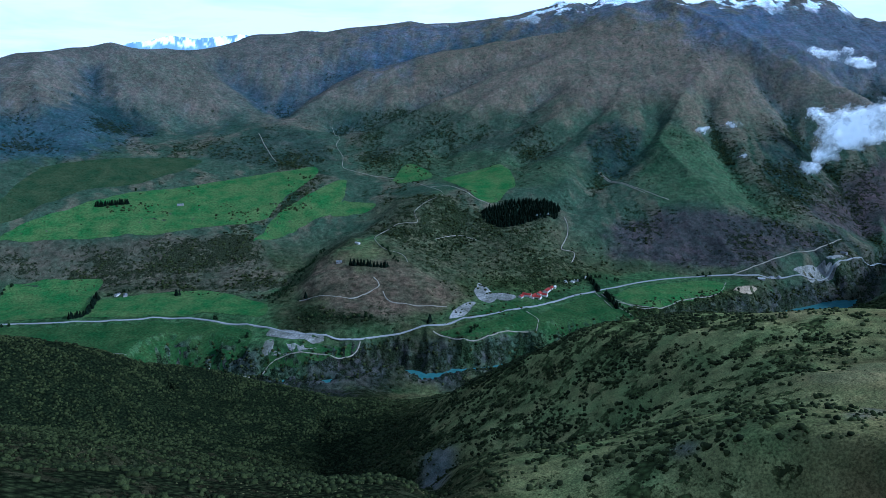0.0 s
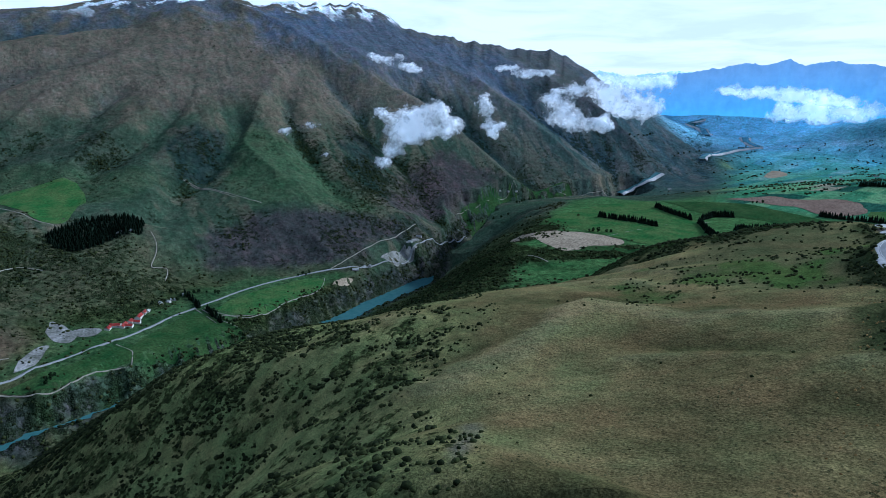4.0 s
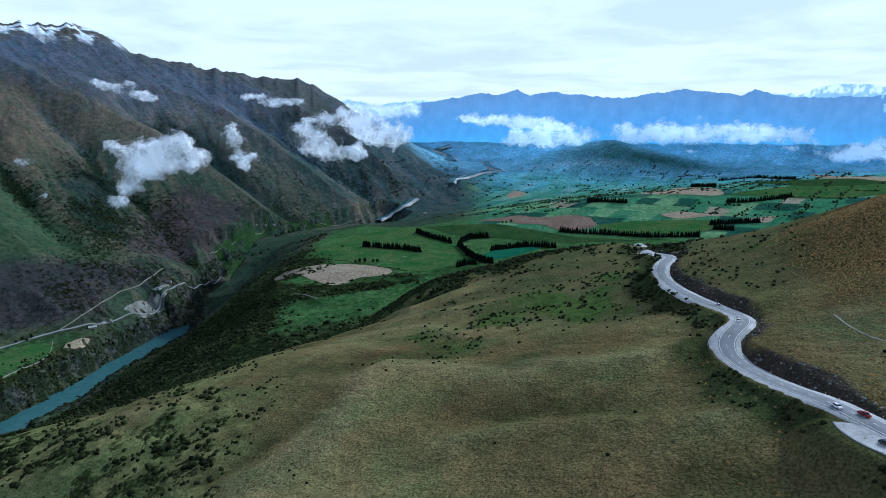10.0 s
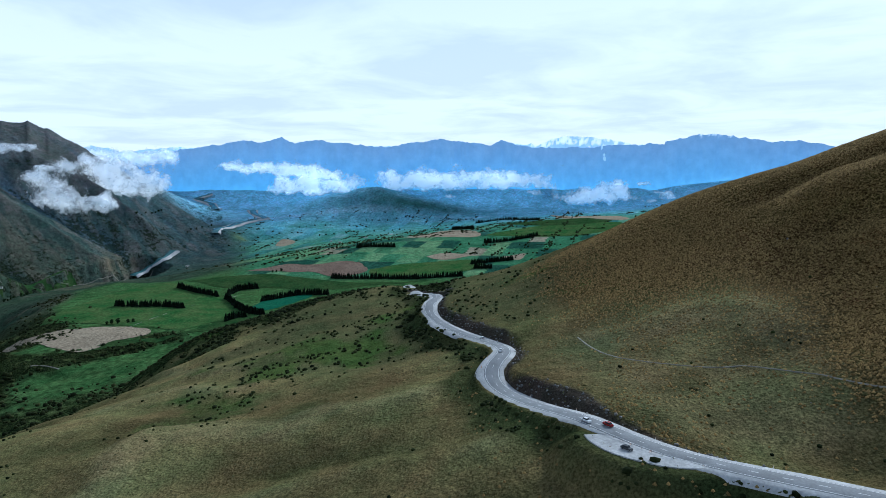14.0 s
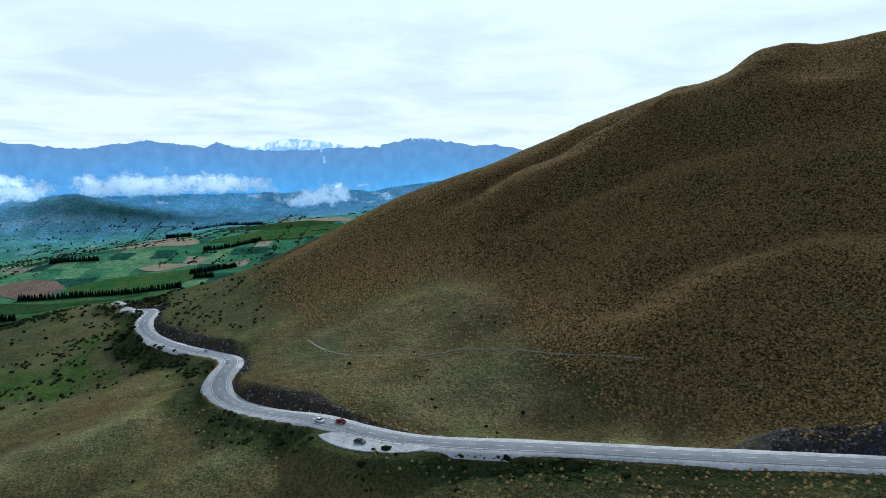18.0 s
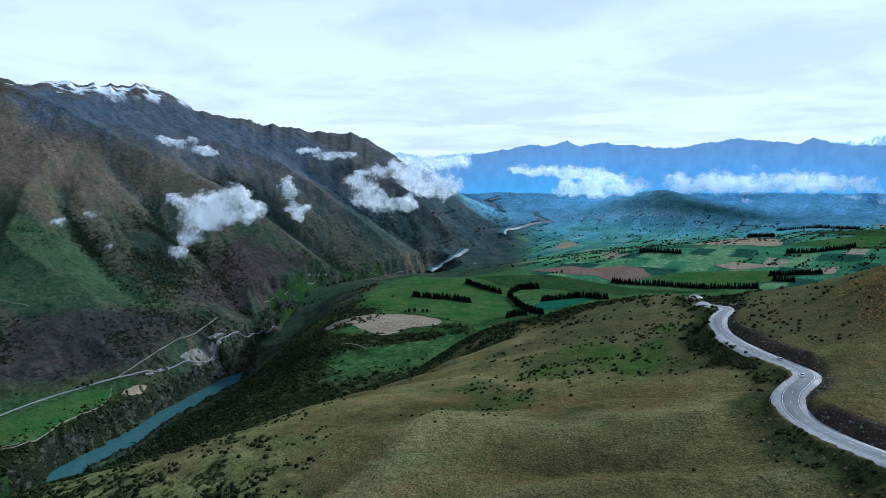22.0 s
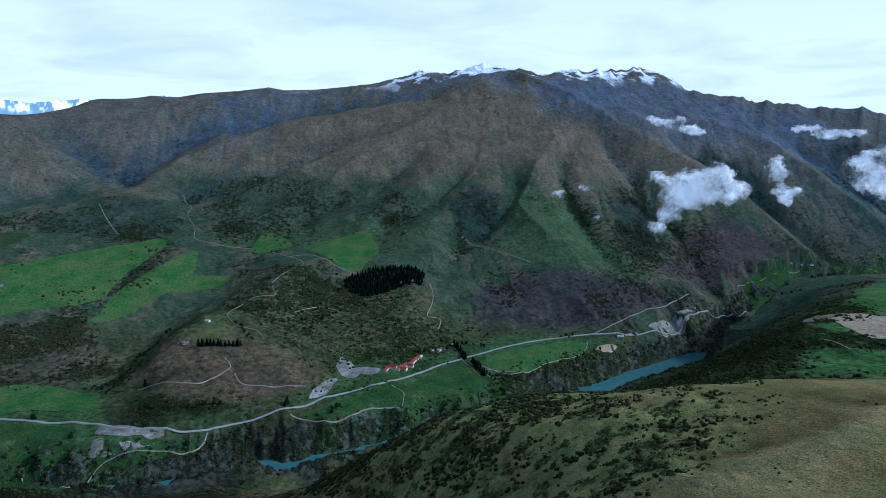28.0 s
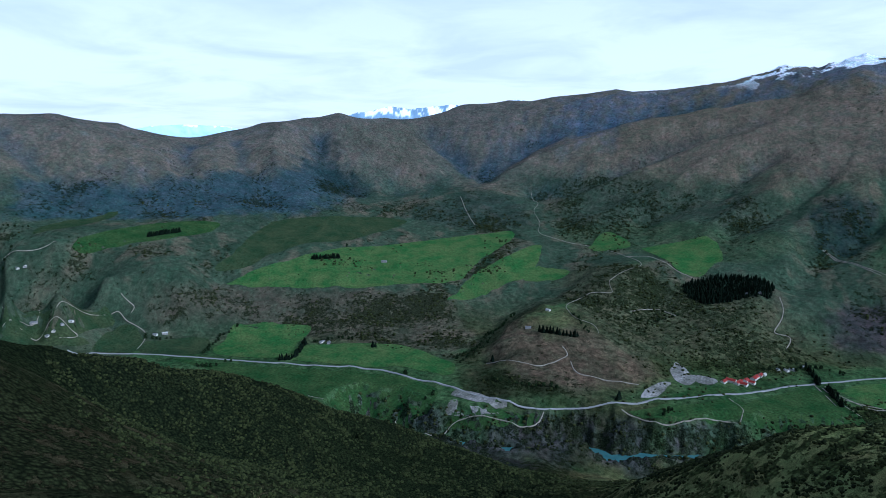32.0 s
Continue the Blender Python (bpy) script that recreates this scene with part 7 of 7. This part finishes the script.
def poplar(seed):
    g = np.random.RandomState(seed)
    thing = new("poplar_tree")
    bm = bmesh.new()
    bmesh.ops.create_cone(bm, cap_ends=True, segments=6, radius1=0.3, radius2=0.1, depth=5.0, matrix=Matrix.Translation((0, 0, 2.0)))
    part("trunk", bm, BARK, thing)
    bm = bmesh.new()
    for k in range(26):
        h = 1.5 + 14.5 * k / 25
        rad = 1.0 * math.sin(math.pi * min(0.98, (h / 17.5) ** 0.7)) * g.uniform(0.3, 1.0)
        a = g.uniform(0, 6.283)
        m = Matrix.Translation((math.cos(a) * rad, math.sin(a) * rad, h)) @ Matrix.Diagonal((*(g.uniform(0.5, 1.0, 2)), g.uniform(0.9, 1.6), 1))
        for v in bmesh.ops.create_icosphere(bm, subdivisions=1, radius=1.0, matrix=m)["verts"]:
            v.co += Vector(g.uniform(-0.2, 0.2, 3))
    part("crown", bm, LEAF, thing)
    return thing


def planted(models, label, category, group):
    """Puts trees of a kind on the land; the models themselves take the first places."""
    fresh = [tagged(m, label, category, group) for m in models]
    used = set()

    def put(x, y, scale):
        k = int(rng.randint(len(fresh)))
        m = pose(x, y, float(ground(x, y)) - 0.3, 0, 0, rng.uniform(0, 360))
        if k not in used:
            used.add(k)
            fresh[k].matrix_basis = m @ Matrix.Diagonal((scale, scale, scale, 1))
            return
        t = copy_thing(fresh[k], m)
        t.scale = (scale * rng.uniform(0.9, 1.15), scale * rng.uniform(0.9, 1.15), scale * rng.uniform(0.85, 1.2))
    return put


def crown_shape(model):
    """A model tree's crown as plain arrays, for the trees that are joined."""
    mesh = next(c for c in model.children if c.name.startswith("crown")).data
    v = np.array([x.co[:] for x in mesh.vertices])
    return v, np.array([tri.vertices[:] for tri in (mesh.calc_loop_triangles() or mesh.loop_triangles)])


models = [conifer(s) for s in (1, 2, 3, 4, 5, 6)]
shapes = [crown_shape(m) for m in models]
belt = planted(models, "dark conifer in a shelterbelt row beside pasture", "tree", "shelterbelt conifers")
fill = []
for gap, points in WINDBREAKS:
    line = dense(points, gap * 0.30)
    for k, q in enumerate(line):
        x, y = q[0] + rng.randn() * 1.2, q[1] + rng.randn() * 1.2
        if k % 6 == 1:
            belt(x, y, rng.uniform(1.05, 1.4))
        else:
            fill.append((x, y, rng.uniform(0.95, 1.35)))
wood = planted([conifer(s) for s in (11, 12, 13, 14)], "dark conifer in the dense grove round the homestead", "tree", "conifers of the grove")
gr = np.array(GROVE, float)
lo, hi = gr.min(0), gr.max(0)
for x in np.arange(lo[0], hi[0], 8):
    for y in np.arange(lo[1], hi[1], 9):
        px, py = x + rng.uniform(-4, 4), y + rng.uniform(-5, 5)
        if inside(np.array([px]), np.array([py]), gr)[0]:
            if rng.rand() < 0.09:
                wood(px, py, rng.uniform(0.9, 1.25))
            elif rng.rand() < 0.9:
                fill.append((px, py, rng.uniform(0.8, 1.25)))
fill = np.array(fill)
joined("shelterbelt_conifers", shapes, np.c_[fill[:, :2], ground(fill[:, 0], fill[:, 1]) - 0.3], fill[:, 2] * 1.35, rng.uniform(0, 6.3, len(fill)), NEEDLE, "dense dark conifers of the shelterbelts and grove", "trees", fill[:, 2] * 1.05)
leafy = planted([broadleaf(s) for s in (31, 32, 33, 34, 35)], "dark green broadleaf tree by the farm paddocks", "tree", "broadleaf trees of the valley")
for gap, points in BROADLEAF:
    line = dense(points, gap) if len(points) > 1 else np.array(points, float)
    for q in line:
        leafy(q[0] + rng.randn() * 3, q[1] + rng.randn() * 3, rng.uniform(0.8, 1.35))

# dark shrub woods too many to count: gorge sides, stream bed, scrub below the terrace
woody = np.maximum.reduce([rock * 0.5, 0.6 * bankside * (1 - 0.9 * flat), 0.7 * ramp(SCRUB, 0.30, 0.55) * ramp(R2, 1250, 1500) * (1 - ramp(R2, 2900, 3300))]) * knots * (1 - PLAIN)
p = strew(260000, -50, 62, 1150, 3300, woody)
n = len(p)
joined("valley_shrubs", [ball(1, rng, 0.9, 0.3) for _ in range(6)], p, 1.9 + 3.2 * rng.rand(n) ** 2, rng.uniform(0, 6.3, n), BUSH, "dark shrub woods on the gorge sides and gullies", "shrubs")
# hedgerow trees of the far plain
lines = (np.abs(np.mod(X2 / 170 + 0.25 * Y2 / 170 + 0.2 * patch + 0.5, 1) - 0.5) < 0.05) | (np.abs(np.mod(Y2 / 90 + 0.15 * patch + 0.5, 1) - 0.5) < 0.08)
p = strew(160000, 46, 92, 2700, 4350, lines * PLAIN * 0.16 * ramp(cloudy(X2 / 200, Y2 / 200, 3, 311), -0.2, 0.5))
n = len(p)
joined("far_hedgerow_trees", [ball(1, rng, 1.0, 0.3) for _ in range(5)], p, 2.6 + 3.0 * rng.rand(n) ** 2, rng.uniform(0, 6.3, n), BUSH, "dark hedgerow trees between the paddocks of the plain", "trees")


# ---- houses and sheds ----
WALL_PALE = plain_material("pale_weatherboard", (0.55, 0.53, 0.48), 0.85, 0.12, 0.8)
WALL_GREY = plain_material("grey_plaster", (0.30, 0.29, 0.28), 0.85, 0.15, 0.8)
ROOF_RED = plain_material("red_roof_sheet", (0.42, 0.060, 0.048), 0.6, 0.18, 0.5)
ROOF_GREY = plain_material("grey_roof_sheet", (0.24, 0.25, 0.26), 0.5, 0.15, 0.5)
ROOF_WHITE = plain_material("pale_roof_sheet", (0.62, 0.62, 0.60), 0.5, 0.10, 0.5)
GLASS = plain_material("dark_window", (0.03, 0.035, 0.04), 0.1, 0.1, 1.0)


def house(long, wide, tall, roof_mat, wall_mat, label, group):
    thing = new("house")
    bm = bmesh.new()
    box(bm, (long, wide, tall + 2.0), (0, 0, tall / 2 - 1.0))
    gable = [bm.verts.new((sx * long / 2, 0, tall + wide * 0.30)) for sx in (-1, 1)]
    for sx, tip in zip((-1, 1), gable):
        a, b = bm.verts.new((sx * long / 2, -wide / 2, tall)), bm.verts.new((sx * long / 2, wide / 2, tall))
        bm.faces.new((a, b, tip) if sx > 0 else (b, a, tip))
    part("wall", bm, wall_mat, thing)
    bm = bmesh.new()
    e, top = 0.5, tall + wide * 0.30
    drop = tall - e * 0.6
    for sy in (-1, 1):
        v = [bm.verts.new(c) for c in ((-long / 2 - e, sy * (wide / 2 + e), drop), (long / 2 + e, sy * (wide / 2 + e), drop), (long / 2 + e, 0, top + 0.06), (-long / 2 - e, 0, top + 0.06))]
        f = bm.faces.new(v if sy < 0 else v[::-1])
        bmesh.ops.solidify(bm, geom=[f], thickness=-0.15)
    roof = part("roof", bm, roof_mat, thing)
    bm = bmesh.new()
    box(bm, (0.7, 0.7, 1.6), (long * 0.22, wide * 0.12, top + 0.2))
    part("chimney", bm, WALL_GREY, roof)
    for sy in (-1, 1):
        for k in (-0.33, 0.0, 0.33):
            bm = bmesh.new()
            if k == 0.0:
                box(bm, (1.0, 0.1, 2.05), (0, sy * (wide / 2 + 0.03), 1.03))
                part("door", bm, TIMBER, thing)
            else:
                box(bm, (long * 0.16, 0.1, 1.2), (long * k, sy * (wide / 2 + 0.03), 1.6))
                part("window", bm, GLASS, thing)
    return tagged(thing, label, "house", group)


def settle(thing, x, y, turn):
    thing.matrix_basis = pose(x, y, float(ground(x, y)) + 0.2, 0, 0, turn)


road_turn = 62.0
for k, (x, y) in enumerate(RED_ROOFS):
    h = house(20 + 6 * (k % 3), 12 + 2 * (k % 2), 4.2 + 0.6 * (k % 2), ROOF_RED, WALL_PALE, "red-roofed winery building beside the highway", "red-roofed buildings")
    settle(h, x, y, road_turn + (90 if k % 3 == 1 else 0))
for k, (x, y) in enumerate(WHITE_ROOFS):
    h = house(13 + 3 * (k % 2), 9, 3.4, ROOF_WHITE, WALL_PALE, "small white-roofed shed among trees", "white-roofed sheds")
    settle(h, x, y, road_turn + 35 * k)
for k, (x, y) in enumerate(FARMHOUSES):
    far = math.hypot(x - CX, y - CY)
    h = house(15 + 2 * (k % 4), 9 + (k % 2), 3.4, (ROOF_GREY, ROOF_WHITE, ROOF_GREY)[k % 3], (WALL_PALE, WALL_GREY)[k % 2], "grey-roofed farm building with pale walls" if k % 3 != 1 else "white-roofed farm building with pale walls", "farm buildings")
    settle(h, x, y, 37.0 * k)

# ---- cars on the hill road ----
TYRE = plain_material("tyre_rubber", (0.02, 0.02, 0.02), 0.9, 0.1, 3.0)
RIM = plain_material("alloy_rim", (0.45, 0.45, 0.46), 0.35, 0.1, 3.0)
LAMP = plain_material("headlamp_glass", (0.7, 0.7, 0.68), 0.15, 0.05, 3.0)
TAIL = plain_material("tail_lamp", (0.45, 0.03, 0.02), 0.3, 0.05, 3.0)


def car(paint, label):
    thing = new("car")
    bm = bmesh.new()
    low = box(bm, (4.45, 1.78, 0.72), (0, 0, 0.66))
    for v in low:
        if v.co.z > 0.8:
            v.co.x *= 0.97
            v.co.y *= 0.94
    bmesh.ops.bevel(bm, geom=bm.edges[:], offset=0.10, segments=2, affect="EDGES")
    body = part("body", bm, paint, thing)
    bm = bmesh.new()
    for v in box(bm, (2.55, 1.60, 0.56), (-0.25, 0, 1.27)):
        if v.co.z > 1.3:
            v.co.x = -0.25 + (v.co.x + 0.25) * 0.68
            v.co.y *= 0.82
    bmesh.ops.bevel(bm, geom=bm.edges[:], offset=0.06, segments=2, affect="EDGES")
    part("cabin_glass", bm, GLASS, thing, "dark tinted windows")
    bm = bmesh.new()
    box(bm, (1.70, 1.30, 0.05), (-0.25, 0, 1.565))
    part("roof", bm, paint, thing)
    for sx in (-1.36, 1.36):
        for sy in (-0.82, 0.82):
            bm = bmesh.new()
            m = Matrix.Translation((sx, sy, 0.33)) @ Matrix.Rotation(math.pi / 2, 4, "X")
            bmesh.ops.create_cone(bm, cap_ends=True, segments=16, radius1=0.33, radius2=0.33, depth=0.22, matrix=m)
            wheel = part("wheel", bm, TYRE, thing)
            bm = bmesh.new()
            m = Matrix.Translation((sx, sy * 1.02, 0.33)) @ Matrix.Rotation(math.pi / 2, 4, "X")
            bmesh.ops.create_cone(bm, cap_ends=True, segments=12, radius1=0.20, radius2=0.20, depth=0.23, matrix=m)
            part("rim", bm, RIM, wheel)
    for sx, mat, name in ((2.17, LAMP, "headlight"), (-2.17, TAIL, "tail_light")):
        for sy in (-0.62, 0.62):
            bm = bmesh.new()
            box(bm, (0.12, 0.36, 0.16), (sx, sy, 0.74))
            part(name, bm, mat, thing)
    return tagged(thing, label, "car", "cars on the hill road")


CAR_WHITE = plain_material("white_car_paint", (0.78, 0.78, 0.78), 0.25, 0.03, 1.0)
CAR_DARK = plain_material("dark_grey_car_paint", (0.06, 0.065, 0.07), 0.25, 0.05, 1.0)
CAR_RED = plain_material("dark_red_car_paint", (0.26, 0.020, 0.018), 0.25, 0.05, 1.0)
for (x, y, z), paint, label, off in zip(CARS, (CAR_WHITE, CAR_DARK, CAR_RED, CAR_WHITE, CAR_WHITE), ("white hatchback driving on the hill road", "dark grey car parked in the gravel lay-by", "dark red van driving on the hill road", "white car rounding the hairpin bend", "white car climbing toward the bend"), (1.8, 9.5, -1.8, 1.8, -1.8)):
    s = gaps[np.hypot(road[:, 0] - x, road[:, 1] - y).argmin()]
    at, a = on_road(s, off, 0.12 if abs(off) < 4 else 0.0)
    car(paint, label).matrix_basis = Matrix.Translation(at) @ Matrix.Rotation(a + (math.pi if off < 0 else 0), 4, "Z")
